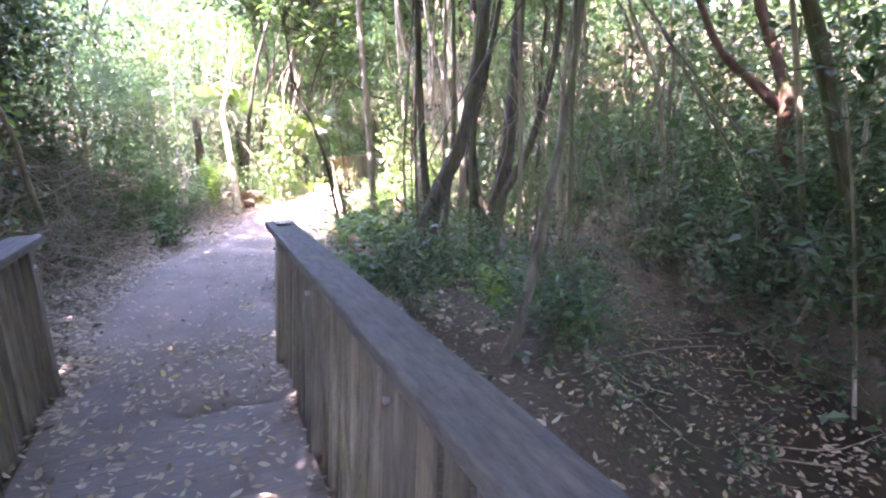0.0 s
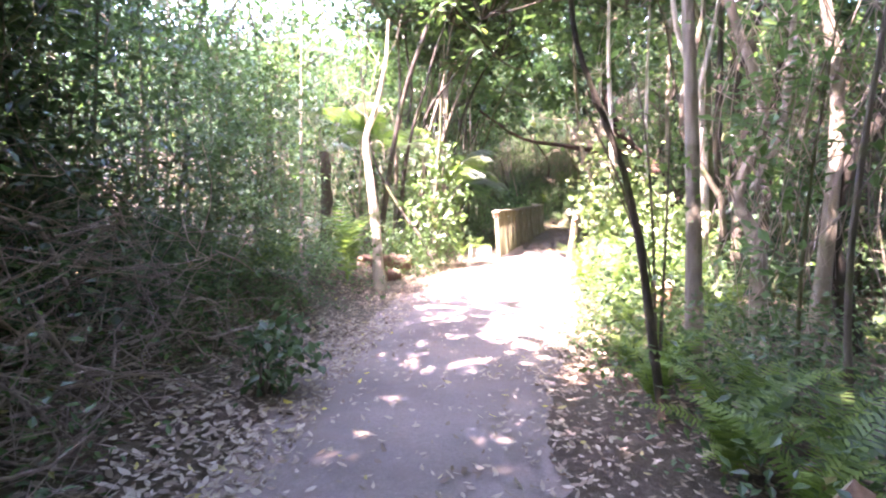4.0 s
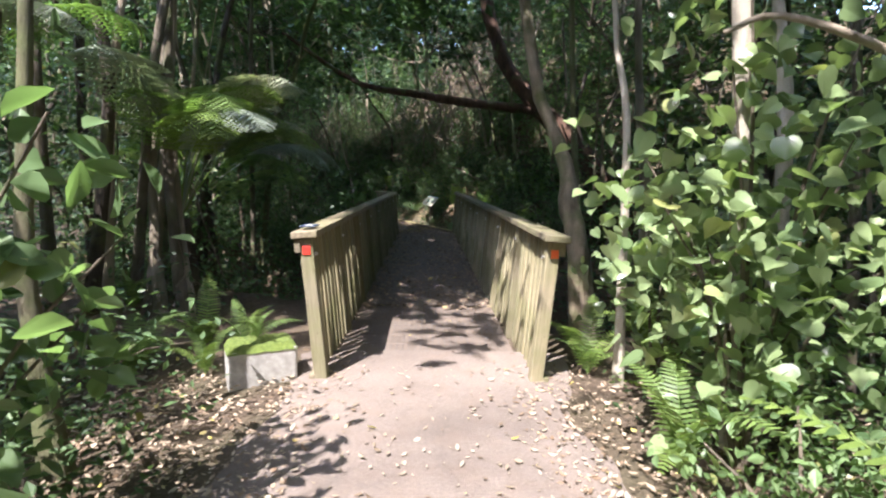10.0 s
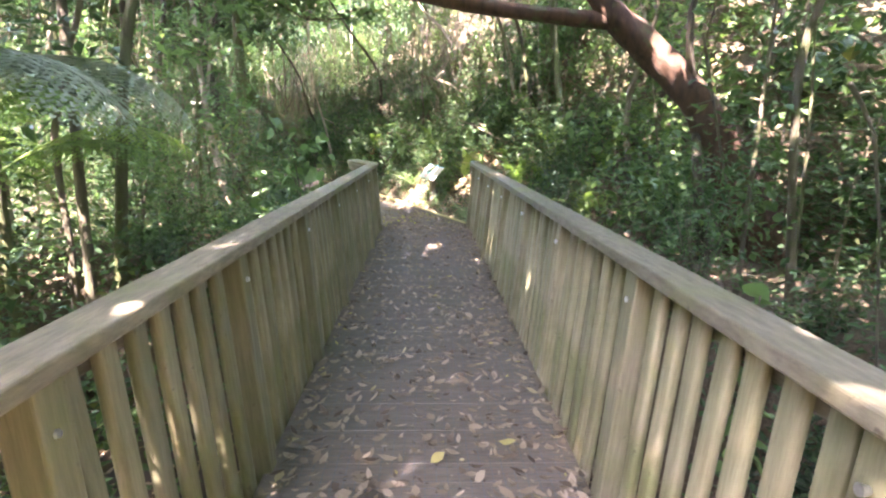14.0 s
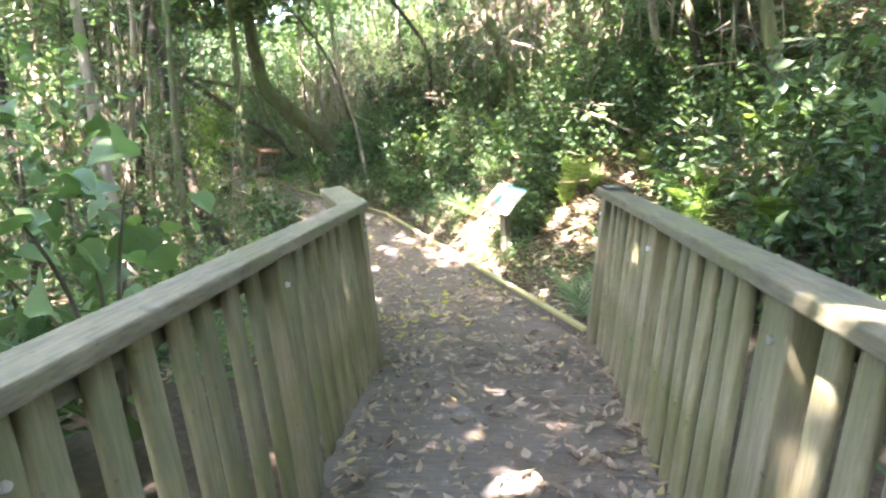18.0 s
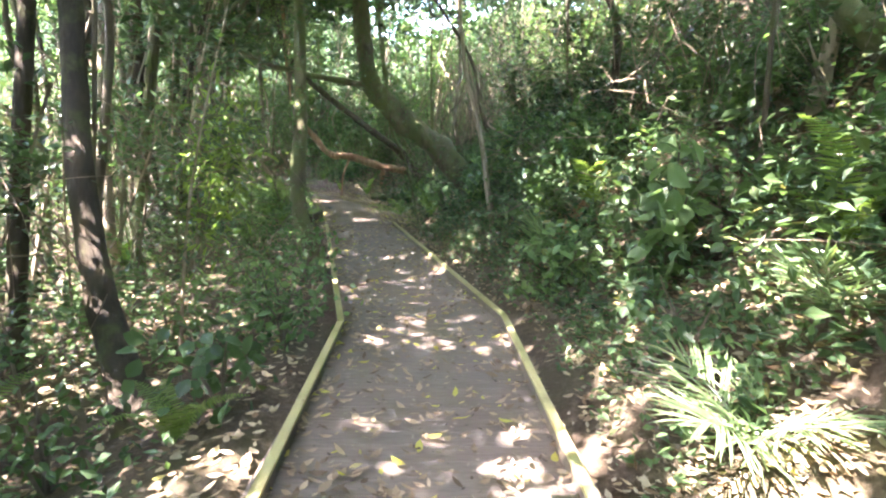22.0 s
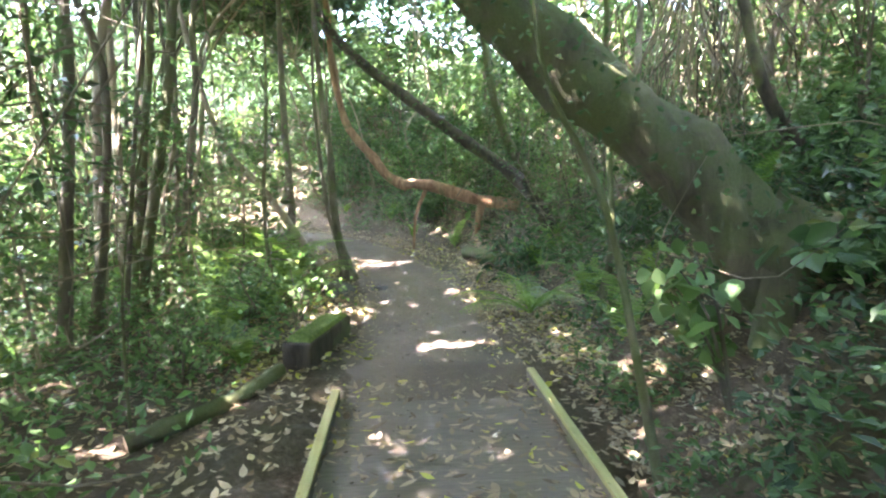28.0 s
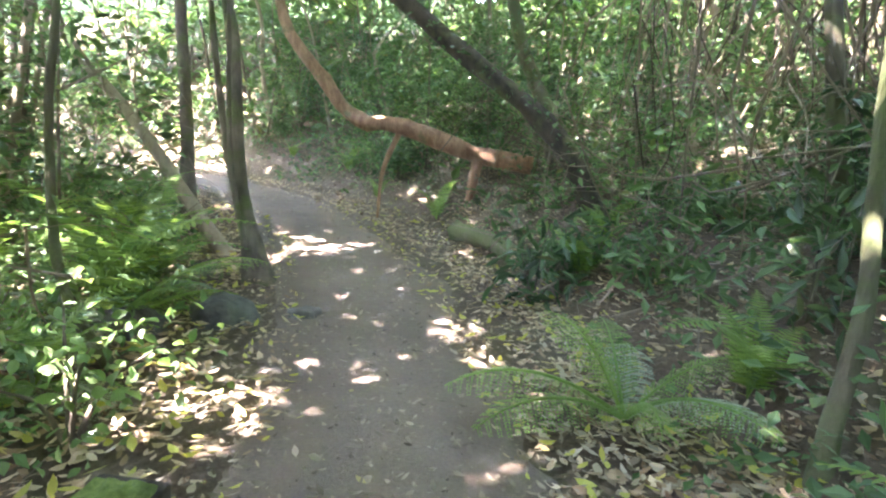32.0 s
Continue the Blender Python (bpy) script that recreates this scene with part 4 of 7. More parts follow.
grow("bowed thin stem arching over the shrubs", [(-0.6, 15.0, 0.0), (-0.74, 15.06, 1.0), (-1.09, 15.16, 1.58), (-1.47, 15.22, 1.88), (-1.95, 15.28, 2.04), (-2.19, 15.29, 1.97)], 0.035, BARK_PALE, bare=True, top=0, name="arching_stem")
grow("yellowish straight tree rising from the gully", [(0.34, 20.59, -0.8), (0.36, 20.86, 1.47), (0.31, 21.06, 2.47)], 0.09, BARK_PALE, 1)
grow("large red barked tree with a limb over the bridge", [(2.1, 25.1, 0.1), (1.55, 25.4, 1.45), (0.98, 25.68, 2.3), (0.2, 25.91, 3.06), (-0.6, 26.1, 4.2)], 0.28, BARK_RED_DARK, 0, top=8, flare=0.5, extra=(([(0.2, 25.95, 3.0), (-1.21, 26.04, 3.1), (-2.59, 26.22, 3.3), (-3.89, 26.43, 3.55), (-5.5, 26.6, 4.6)], 0.12),))
grow("pale tree in the thicket beyond the bridge", [(-5.53, 29.0, -0.3), (-5.94, 29.37, 1.28), (-6.12, 29.61, 2.32)], 0.07, BARK_PALE, 1)
grow("pale leaning tree in the thicket", [(-6.6, 30.1, -0.2), (-7.23, 30.47, 1.44), (-7.49, 30.89, 3.27)], 0.07, BARK_PALE, 2)
grow("greenish tree on the steep bank", [(0.95, 28.4, 0.3), (0.64, 28.75, 1.51), (0.45, 29.03, 2.74)], 0.08, BARK_MOSS, 0)
grow("thick mossy branch reaching down the bank", [(0.6, 33.4, 1.9), (-0.19, 33.47, 1.87), (-1.23, 33.65, 2.55), (-1.75, 33.94, 3.77)], 0.13, BARK_MOSS, 2, top=7)
grow("slim mossy tree beside the boardwalk", [(-5.42, 30.18, -0.2), (-5.63, 30.32, 0.78), (-5.71, 30.65, 2.54)], 0.06, BARK_MOSS, 1)
grow("dark leaning tree in the leaf litter", [(-5.7, 31.75, -0.2), (-6.3, 32.0, 0.95), (-6.72, 32.39, 2.98)], 0.11, BARK_DARK, 2, flare=0.7)
grow("dark thick tree in the shade", [(-9.39, 36.01, 0.0), (-9.86, 36.18, 2.05), (-10.02, 36.39, 3.55)], 0.17, BARK_DARK, 0)
grow("straight tree in the shade", [(-10.42, 37.31, 0.0), (-10.46, 37.6, 2.0), (-10.5, 37.9, 3.97)], 0.11, BARK_MOSS, 2)
grow("dark tree in the thicket", [(-9.08, 34.53, 0.0), (-9.41, 34.7, 1.93), (-9.37, 34.93, 3.13)], 0.14, BARK_DARK, 1)
grow("straight mossy tree close beside the boardwalk", [(-6.3, 35.32, -0.1), (-6.6, 35.4, 0.83), (-6.63, 35.54, 1.85), (-6.69, 35.64, 2.6)], 0.12, BARK_MOSS, 1, flare=0.35, top=7)
grow("thin pale sapling on the bank beside the boardwalk", [(-4.25, 36.7, 0.2), (-4.47, 36.84, 1.56), (-4.65, 36.88, 2.23), (-4.79, 36.9, 2.74)], 0.04, BARK_PALE, 0, top=5, spread=0.5, name="sapling")
grow("massive mossy tree leaning over the path", [(-5.0, 40.1, 0.2), (-5.3, 39.95, 0.75), (-5.89, 39.83, 1.5), (-6.62, 39.57, 2.1), (-7.25, 39.4, 2.75), (-7.5, 39.5, 3.6)], 0.3, BARK_MOSS, 0, top=7.5, flare=0.5, extra=(([(-7.4, 39.4, 2.8), (-8.4, 39.2, 2.95), (-9.6, 38.9, 3.25), (-10.4, 38.8, 3.8)], 0.07), ([(-5.45, 39.9, 1.2), (-5.38, 39.8, 0.8), (-5.4, 39.65, 0.4), (-5.45, 39.5, -0.05)], 0.23), ([(-5.4, 39.85, 0.8), (-5.5, 39.65, 0.3), (-5.75, 39.4, 0.05)], 0.08), ([(-5.3, 39.85, 0.7), (-5.2, 39.6, 0.3), (-5.15, 39.3, 0.1)], 0.09)))
grow("thin leaning stem beside the mossy tree", [(-5.95, 38.65, 0.0), (-6.21, 38.59, 1.15), (-6.38, 38.57, 1.58), (-6.54, 38.54, 1.9), (-6.62, 38.55, 2.3)], 0.021, BARK_MOSS, 2, top=4.5, spread=0.5)
grow("mossy tree leaning far over the path bend", [(-7.75, 45.2, 0.0), (-7.94, 45.13, 0.4), (-8.63, 45.03, 1.41), (-9.61, 44.79, 2.15), (-10.85, 44.49, 3.07), (-12.0, 44.3, 4.1)], 0.135, BARK_DARK, 2, top=6.5, flare=0.4)
grow("second leaning mossy trunk", [(-8.2, 45.9, 0.0), (-8.41, 45.91, 0.99), (-8.97, 45.85, 1.84), (-9.39, 45.84, 2.77)], 0.12, BARK_MOSS, 1)
grow("fallen red barked trunk bending up into the canopy", [(-9.2, 46.8, 0.95), (-10.01, 46.51, 1.05), (-10.98, 46.2, 1.35), (-11.62, 45.98, 1.41), (-12.14, 45.87, 1.97), (-12.67, 45.79, 2.62), (-13.0, 45.84, 3.7)], 0.13, BARK_RED, 3, top=7, flare=0, extra=(([(-9.9, 46.5, 1.0), (-10.0, 46.55, 0.5), (-10.05, 46.6, -0.05)], 0.1), ([(-11.0, 46.2, 1.3), (-11.2, 46.1, 0.7), (-11.25, 46.1, 0.0)], 0.05)))
grow("twin stemmed tree at the path edge", [(-10.4, 42.55, -0.05), (-10.72, 42.63, 0.77), (-10.87, 42.74, 1.77), (-11.08, 42.82, 2.76)], 0.068, BARK, 1, flare=1.0, extra=(([(-10.55, 42.6, 0.1), (-10.95, 42.7, 1.2), (-11.2, 42.8, 2.8), (-11.3, 43.0, 4.6)], 0.04), ([(-10.5, 42.5, 0.05), (-10.75, 42.55, 1.0), (-10.8, 42.6, 2.4), (-10.95, 42.7, 4.2)], 0.028)))
grow("slim sapling at the path edge", [(-9.95, 40.85, -0.1), (-10.37, 40.86, 0.39), (-10.57, 40.99, 1.27), (-10.62, 41.11, 1.87)], 0.032, BARK_MOSS, 3, top=4, spread=0.5, name="sapling")
grow("leaning brown tree behind the ferns", [(-11.29, 43.12, -0.1), (-11.78, 43.09, 0.5), (-12.42, 43.02, 1.27), (-13.23, 42.91, 2.14)], 0.075, BARK_PALE, 1)
grow("grey tree behind the ferns", [(-12.5, 43.8, 0.0), (-12.7, 44.0, 1.0), (-12.97, 44.21, 2.59)], 0.09, BARK, 2)
grow("slim pale tree on the leaf covered slope", [(-6.72, 41.27, 0.02), (-6.68, 41.4, 0.32), (-6.63, 41.52, 0.75), (-6.67, 41.6, 1.32), (-6.72, 41.66, 2.0), (-6.78, 41.7, 2.8)], 0.045, BARK_MOSS, 0, top=5, spread=0.6)

# ---- the wood around: trees on a rough grid, kept off the path and the creek ----
POOL = []
for k in range(9):
    g = np.random.default_rng(100 + k)
    hgt = 5.2 + 2.6 * g.random()
    leanx, leany = g.normal(0, 0.45, 2)
    r = 0.035 + 0.045 * g.random()
    mt = (BARK, BARK_MOSS, BARK_PALE, BARK_DARK)[k % 4]
    pts = np.array([(leanx * u + g.normal(0, 0.16) * (0 < u < 1), leany * u + g.normal(0, 0.16) * (0 < u < 1), hgt * u - 0.1 * (u == 0)) for u in (0, 0.16, 0.32, 0.5, 0.7, 1)])
    o = thing("tree", "slender forest tree with a leafy crown", "tree", pose(0, 0, -400), "forest trees")
    child("trunk", mesh_of("trunk", *tube(pts, r, r * 0.4, 14, 7, 0.07, 0.3, k), mt, True), o)
    me, c = CROWNS[k % 5]
    sp = 0.85 + 0.3 * g.random()
    m = Matrix.Translation(pts[-1]) @ Matrix.Rotation(k, 4, "Z") @ Matrix.Diagonal((sp, sp, sp, 1))
    child("crown", me, o, m)
    tagged(child("branching", limbs_mesh(c * sp, np.array([0, 0, -1.3]), mt, r * 0.8, k), o, Matrix.Translation(pts[-1]) @ Matrix.Rotation(k, 4, "Z")), kind="stuff")
    POOL.append((o, hgt, leanx, leany))

g = random.Random(21)
spots = []
for gy0 in np.arange(-9, 62, 2.4):
    for gx0 in np.arange(-27, 14, 2.4):
        x, y = gx0 + g.uniform(-0.9, 0.9), gy0 + g.uniform(-0.9, 0.9)
        spots.append((x, y))
sx, sy = np.array(spots).T
dw, wi, ws = nearest(WAY, sx, sy)
dc, _, _ = nearest(CREEK, sx, sy)
for k, (x, y) in enumerate(spots):
    if dw[k] < 2.8 or dc[k] < 0.6 or dw[k] > 8.5:
        continue
    if ws[k] > 0 and y < 9 and x < 2.5:
        continue
    if y > 27 and ws[k] < 0 and dw[k] < 5.5 and k % 2:
        continue
    if y > 33 and ws[k] < 0 and dw[k] < 7 and g.random() < 0.5:
        continue
    o, hgt, lx, ly = POOL[g.choice((0, 2, 4, 6, 8)) if y > 33 else g.randrange(9)]
    s = g.uniform(0.8, 1.3)
    z = gz(x, y)
    rot = g.uniform(0, 360)
    ca, sa = math.cos(radians(rot)), math.sin(radians(rot))
    cx, cy = x + s * (ca * lx - sa * ly), y + s * (sa * lx + ca * ly)
    if shades(cx, cy, z + hgt * s, 1.9 * s):
        continue
    tx, ty = cx - SUN_FROM.x * hgt * s / SUN_FROM.z, cy - SUN_FROM.y * hgt * s / SUN_FROM.z
    td, _, ts = nearest(WAY, tx, ty)
    if ts[0] < 0 and td[0] < 8 and g.random() < (0.75 if ty < 14 else 0.55):
        continue
    copy_thing(o, pose(x, y, z, 0, 0, rot) @ Matrix.Diagonal((s, s, s, 1)))
# trees added only for shade, set back toward the sun from each bank spot
for sx0, sy0, sp in ((-5.4, 11.6, 0.6), (-4.9, 10.4, 0.5), (-5.2, 13.0, 0.4), (-6.0, 13.3, 0.5), (-6.4, 14.5, 0.6), (-6.4, 12.2, 0.6), (-4.5, 9.4, 0.6)):
    hz = 6.8
    cx, cy = sx0 + SUN_FROM.x * hz / SUN_FROM.z, sy0 + SUN_FROM.y * hz / SUN_FROM.z
    o = grow("tree added to shade the bank of the path", [(cx - 0.5, cy + 0.2, 0.0), (cx - 0.3, cy + 0.1, 2.5), (cx - 0.2, cy, 5.0), (cx, cy, hz)], 0.05, BARK, 6, top=0, spread=sp)
    tagged(o, group="forest trees")
# canopy: crowns added to shade the open way, but for its sunlit stretch
def shadow_of(x, y, z):
    k = z / SUN_FROM.z
    return x - SUN_FROM.x * k, y - SUN_FROM.y * k


bpy.context.view_layer.update()
crowns = np.array([shadow_of(*ob.matrix_world.translation) for ob in bpy.data.objects if ob.name.startswith("crown") and ob.matrix_world.translation.z > 0])
targets = []
for i in range(0, len(WAY), 4):
    if -3 < WAY[i, 1] < 50 and WAY[i, 0] > -17:
        t2 = WAY[min(i + 1, len(WAY) - 1)] - WAY[max(i - 1, 0)]
        t2 = t2 / np.linalg.norm(t2)
        for off in (-4.0, -2.6, -1.2, 0, 1.2, 2.6, 4.2) + ((-6.0, 6.0, 8.0) if 14 < WAY[i, 1] < 27 else (-6.0, 6.0, 8.0) if WAY[i, 1] < 12 else ()):
            targets.append((*(WAY[i] + np.array([t2[1], -t2[0]]) * off), off))
g = random.Random(31)
g.shuffle(targets)
made = 0
for p in targets:
    if any(math.hypot(p[0] - a, p[1] - b) < r + 0.5 for a, b, r in LIT):
        continue
    want = 0 if p[2] < -2 and not 12 <= p[1] <= 17.5 else 1 if p[2] < -2 or p[2] > 1.5 and 23 < p[1] < 30 else 5 if 18.5 < p[1] < 29 and abs(p[2]) < 2.2 else 4 if 19 < p[1] < 27.5 and abs(p[2]) < 3 else 3 if p[1] < 27 or p[2] > 1.5 else 2
    if (np.hypot(crowns[:, 0] - p[0], crowns[:, 1] - p[1]) < 1.5).sum() >= want or made >= 215:
        continue
    high = g.uniform(6.0, 8.0)
    cx, cy = p[0] + SUN_FROM.x * high / SUN_FROM.z, p[1] + SUN_FROM.y * high / SUN_FROM.z
    if shades(cx, cy, high, 2.6):
        continue
    d, i, sd = nearest(WAY, cx, cy)
    bx, by = cx, cy
    if d[0] < 3.2:
        w = np.array([cx, cy]) - WAY[i[0]]
        w = w / (np.linalg.norm(w) + 1e-6)
        bx, by = WAY[i[0]] + w * 3.3
    if sd[0] > 0 and by < 9 and bx < 2.5:
        bx, by = 4.4, by
    if nearest(CREEK, bx, by)[0][0] < 1.2:
        if by > 16 or sd[0] < 0:
            continue
        bx = 4.6
    if nearest(WAY, bx, by)[0][0] < 2.5:
        continue
    o = grow("tall slender tree added to shade the way", [(bx, by, 0.0), (bx * 0.85 + cx * 0.15, by * 0.85 + cy * 0.15, high * 0.35), (bx * 0.75 + cx * 0.25 + g.uniform(-0.3, 0.3), by * 0.75 + cy * 0.25 + g.uniform(-0.3, 0.3), high * 0.55), (bx * 0.45 + cx * 0.55, by * 0.45 + cy * 0.55, high * 0.75), (cx, cy, high)], g.uniform(0.035, 0.07), (BARK, BARK_MOSS, BARK_PALE, BARK_DARK)[made % 4], 5 + made % 2, top=0, spread=1.2)
    tagged(o, group="forest trees")
    crowns = np.vstack([crowns, shadow_of(cx, cy, high)])
    made += 1
for o, *_ in POOL:
    for ch in list(o.children):
        bpy.data.objects.remove(ch)
    bpy.data.objects.remove(o)


# ---- middle storey: slim saplings leafy from knee height up ----
SAPLINGS = []
for k in range(7):
    g2 = np.random.default_rng(200 + k)
    hgt = g2.uniform(2.4, 4.2)
    bend = g2.normal(0, 0.3, 2)
    mt = (LEAF_MID, LEAF_DARK, LEAF_LIGHT, LEAF_MID, LEAF_DARK, LEAF_MID, LEAF_LIGHT)[k]
    o = thing("sapling", "slim leafy sapling in the wood", "sapling", pose(0, 0, -400), "saplings")
    pts = np.array([(0, 0, -0.08), (bend[0] * 0.3, bend[1] * 0.3, hgt * 0.5), (bend[0], bend[1], hgt)])
    child("trunk", mesh_of("trunk", *tube(pts, 0.022, 0.008, 9, 5, 0.06, 0.2, k), (BARK, BARK_PALE, BARK_MOSS)[k % 3], True), o)
    tw, ends = [], []
    for j in range(16):
        u = g2.uniform(0.25, 1.0)
        p = np.array([bend[0] * u * u, bend[1] * u * u, hgt * u])
        a = g2.random() * 6.28
        L = g2.uniform(0.35, 0.85)
        e = p + np.array([math.cos(a) * L, math.sin(a) * L, g2.uniform(-0.1, 0.35)])
        tw.append(tube([p, (p + e) / 2 + np.array([0, 0, 0.06]), e], 0.007, 0.003, 3, 4, 0, 0, j))
        ends += [e, p * 0.3 + e * 0.7, p * 0.55 + e * 0.45]
    tagged(child("branching", mesh_of("branching", *join(tw), BARK, True), o), kind="stuff")
    ends = np.array(ends)
    cent = ends[g2.integers(0, len(ends), 420)] + g2.normal(0, 0.13, (420, 3))
    child("foliage", mesh_of("foliage", *leaves(cent, (0.11, 0.1, 0.12, 0.085, 0.13, 0.08, 0.1)[k], g2, 0.2, 0.5, 0.6), mt), o)
    SAPLINGS.append(o)

# ---- understorey ----
BARE = [(-1.0, 29.2, 0.6), (-1.95, 30.9, 0.45), (-2.3, 31.9, 0.3), (-2.2, 32.8, 0.2), (-6.0, 39.2, 0.35), (-5.6, 39.25, 0.45), (-6.05, 40.1, 0.4), (-7.5, 41.5, 0.45)]


def shrub_pool(name, label, material, n, size, rad, high, seed, big=False, heart=True, slim=0.5):
    g = np.random.default_rng(seed)
    o = thing(name, label, "shrub", pose(0, 0, -400), "understorey shrubs")
    stems, tips = [], []
    for k in range(9):
        a = g.random() * 6.28
        e = np.array([math.cos(a) * rad * g.uniform(0.3, 1), math.sin(a) * rad * g.uniform(0.3, 1), high * g.uniform(0.5, 1)])
        stems.append(tube([(0, 0, -0.05), e * np.array([0.35, 0.35, 0.5]), e], 0.012, 0.004, 6, 4, 0.05, 0, k))
        tips += [e, e * np.array([0.7, 0.7, 0.75]), e * np.array([0.5, 0.5, 0.55])]
    child("stem", mesh_of("stem", *join(stems), BARK, True), o)
    tips = np.array(tips)
    cent = tips[g.integers(0, len(tips), n)] + g.standard_normal((n, 3)) * np.array([rad, rad, high * 0.7]) * 0.22
    cent[:, 2] = np.abs(cent[:, 2] - 0.05) + 0.05
    v, f = big_leaves(cent, size, g, slim, 0.3, 0.55, heart) if big else leaves(cent, size, g, 0.15, slim, 0.55)
    child("foliage", mesh_of("foliage", v, f, material), o)
    return o


SHRUBS = [shrub_pool("shrub", "low leafy understorey shrub", mt, n, size, rad, high, 60 + k, slim=sl) for k, (mt, n, size, rad, high, sl) in enumerate((
    (LEAF_DARK, 700, 0.085, 0.55, 1.0, 0.5), (LEAF_MID, 650, 0.08, 0.6, 0.8, 0.45), (LEAF_DARK, 900, 0.055, 0.5, 1.3, 0.5), (LEAF_MID, 420, 0.12, 0.5, 0.7, 0.55), (LEAF_LIGHT, 500, 0.08, 0.5, 0.9, 0.45), (LEAF_DARK, 800, 0.1, 0.7, 1.6, 0.42), (LEAF_MID, 1000, 0.06, 0.6, 1.9, 0.4)))]


def scatter(pool, n, lo, hi, seed, size=(0.7, 1.25), y0=-6, y1=60, keep=None, creek=0.9, sunny=0.0):
    g = np.random.default_rng(seed)
    x, y = g.uniform(-26, 12, n), g.uniform(y0, y1, n)
    d, i, s = nearest(WAY, x, y)
    c, _, _ = nearest(CREEK, x, y)
    ok = (d > lo) & (d < hi) & (c > creek)
    if keep is not None:
        ok &= keep(x, y, d, s)
    z = ground(x, y)
    for k in np.where(ok)[0]:
        sc = g.uniform(*size)
        if any(math.hypot(x[k] - a, y[k] - b_) < r + 0.3 for a, b_, r in BARE):
            continue
        if sunny and any(shades(x[k], y[k], z[k] + hh * sc, sunny) for hh in (1.5, 2.5, 3.5)):
            continue
        copy_thing(pool[g.integers(len(pool))], pose(x[k], y[k], z[k] - 0.02, g.normal(0, 4), g.normal(0, 4), g.uniform(0, 360)) @ Matrix.Diagonal((sc, sc, sc * g.uniform(0.8, 1.2), 1)))


first_half = lambda x, y, d, s: y < 27
slope = lambda x, y, d, s: ~((y > 39.8) & (y < 45.0) & (s > 0) & (d < 3.2))
scatter(SHRUBS, 820, 1.8, 3.6, 5, (0.55, 1.0), keep=slope, sunny=0.3)
scatter(SHRUBS, 420, 3.2, 6.5, 6, (0.9, 1.6))
open_air = lambda x, y, d, s: ~((y > 39.5) & (y < 45.5) & (s > 0) & (d < 3.4)) & ~((y > 9.5) & (y < 17.5) & (d < 3.4)) & ~((s > 0) & (y < 9) & (x < 2.0)) & ~((y > 17) & (y < 27) & (d < 3.0))
scatter(SAPLINGS, 1000, 2.5, 7.0, 9, (0.8, 1.35), keep=open_air, sunny=1.1)
scatter(SAPLINGS, 420, 1.9, 3.4, 10, (0.55, 0.9), y0=27, y1=49, keep=open_air)


def clear(pool):
    for o in pool:
        for ch in list(o.children):
            bpy.data.objects.remove(ch)
        bpy.data.objects.remove(o)


# ---- ferns ----
def frond_mesh(length, material, pinnae, seed, wide=0.2, fine=True):
    """A frond along x that arches down, with leaflets on both sides of its rib."""
    g = np.random.default_rng(seed)
    u = np.linspace(0, 1, 14)
    rib = np.stack([length * u, np.zeros(14), length * (0.34 * np.sin(u * 2.2) - 0.26 * u * u)], 1)
    rib_v, rib_f = tube(rib, 0.006 * length ** 0.5, 0.0015, 14, 4, 0, 0, seed)
    vs, fs = [rib_v], [np.concatenate([rib_f[:, :3], rib_f[:, [0, 2, 3]]])]
    o = len(rib_v)
    pv, pf = [], []
    for k in range(pinnae):
        t = 0.1 + 0.9 * (k + 0.5) / pinnae
        i = min(12, int(t * 13))
        c = rib[i] + (rib[i + 1] - rib[i]) * (t * 13 - i)
        d = rib[i + 1] - rib[i]
        d /= np.linalg.norm(d)
        w = wide * length * math.sin(math.pi * min(1, t * 0.82 + 0.16)) ** 0.7 * (1 - 0.25 * t)
        for sgn in (-1, 1):
            side = np.array([0.28 * d[0], sgn, 0.28 * d[2] - 0.12 + g.normal(0, 0.05)])
            side /= np.linalg.norm(side)
            h = length / pinnae * (0.62 if fine else 0.5)
            n = len(pv) * 6
            q = c + side * w
            pv.append([c - d * h * 0.5, c + d * h * 0.5, c + side * w * 0.55 + d * h * 0.5, q, c + side * w * 0.55 - d * h * 0.42, c + side * w * 0.3 - d * h * 0.5])
            pf += [[n, n + 1, n + 2], [n, n + 2, n + 4], [n + 2, n + 3, n + 4], [n, n + 4, n + 5]]
    vs.append(np.array(pv).reshape(-1, 3))
    fs.append(np.array(pf) + o)
    return mesh_of("frond", np.vstack(vs), np.vstack(fs), material)


FRONDS = [frond_mesh(0.75, FERN_GREEN, 24, 1), frond_mesh(0.6, FERN_GREEN, 20, 2, 0.24), frond_mesh(0.9, FERN_GREEN, 28, 3, 0.17)]


TALL_FRONDS = [frond_mesh(1.15, FERN_GREEN, 15, 4, 0.19, False), frond_mesh(1.0, FERN_GREEN, 14, 5, 0.2, False)]


def fern(x, y, size=1.0, n=8, seed=0, label="green ground fern with arching fronds", z=None, steep=0.0, group="ground ferns", fronds=FRONDS):
    g = random.Random(seed)
    o = thing("fern", label, "fern", pose(x, y, gz(x, y) if z is None else z), group)
    a0 = g.uniform(0, 360)
    for k in range(n):
        s = size * g.uniform(0.75, 1.15)
        child("frond", g.choice(fronds), o, pose(0, 0, 0.02, 0, 0, a0 + 360 * k / n + g.uniform(-18, 18)) @ pose(0, 0, 0, g.uniform(-12, 12), -g.uniform(25, 55) - steep, 0) @ Matrix.Diagonal((s, s, s, 1)))
    return o


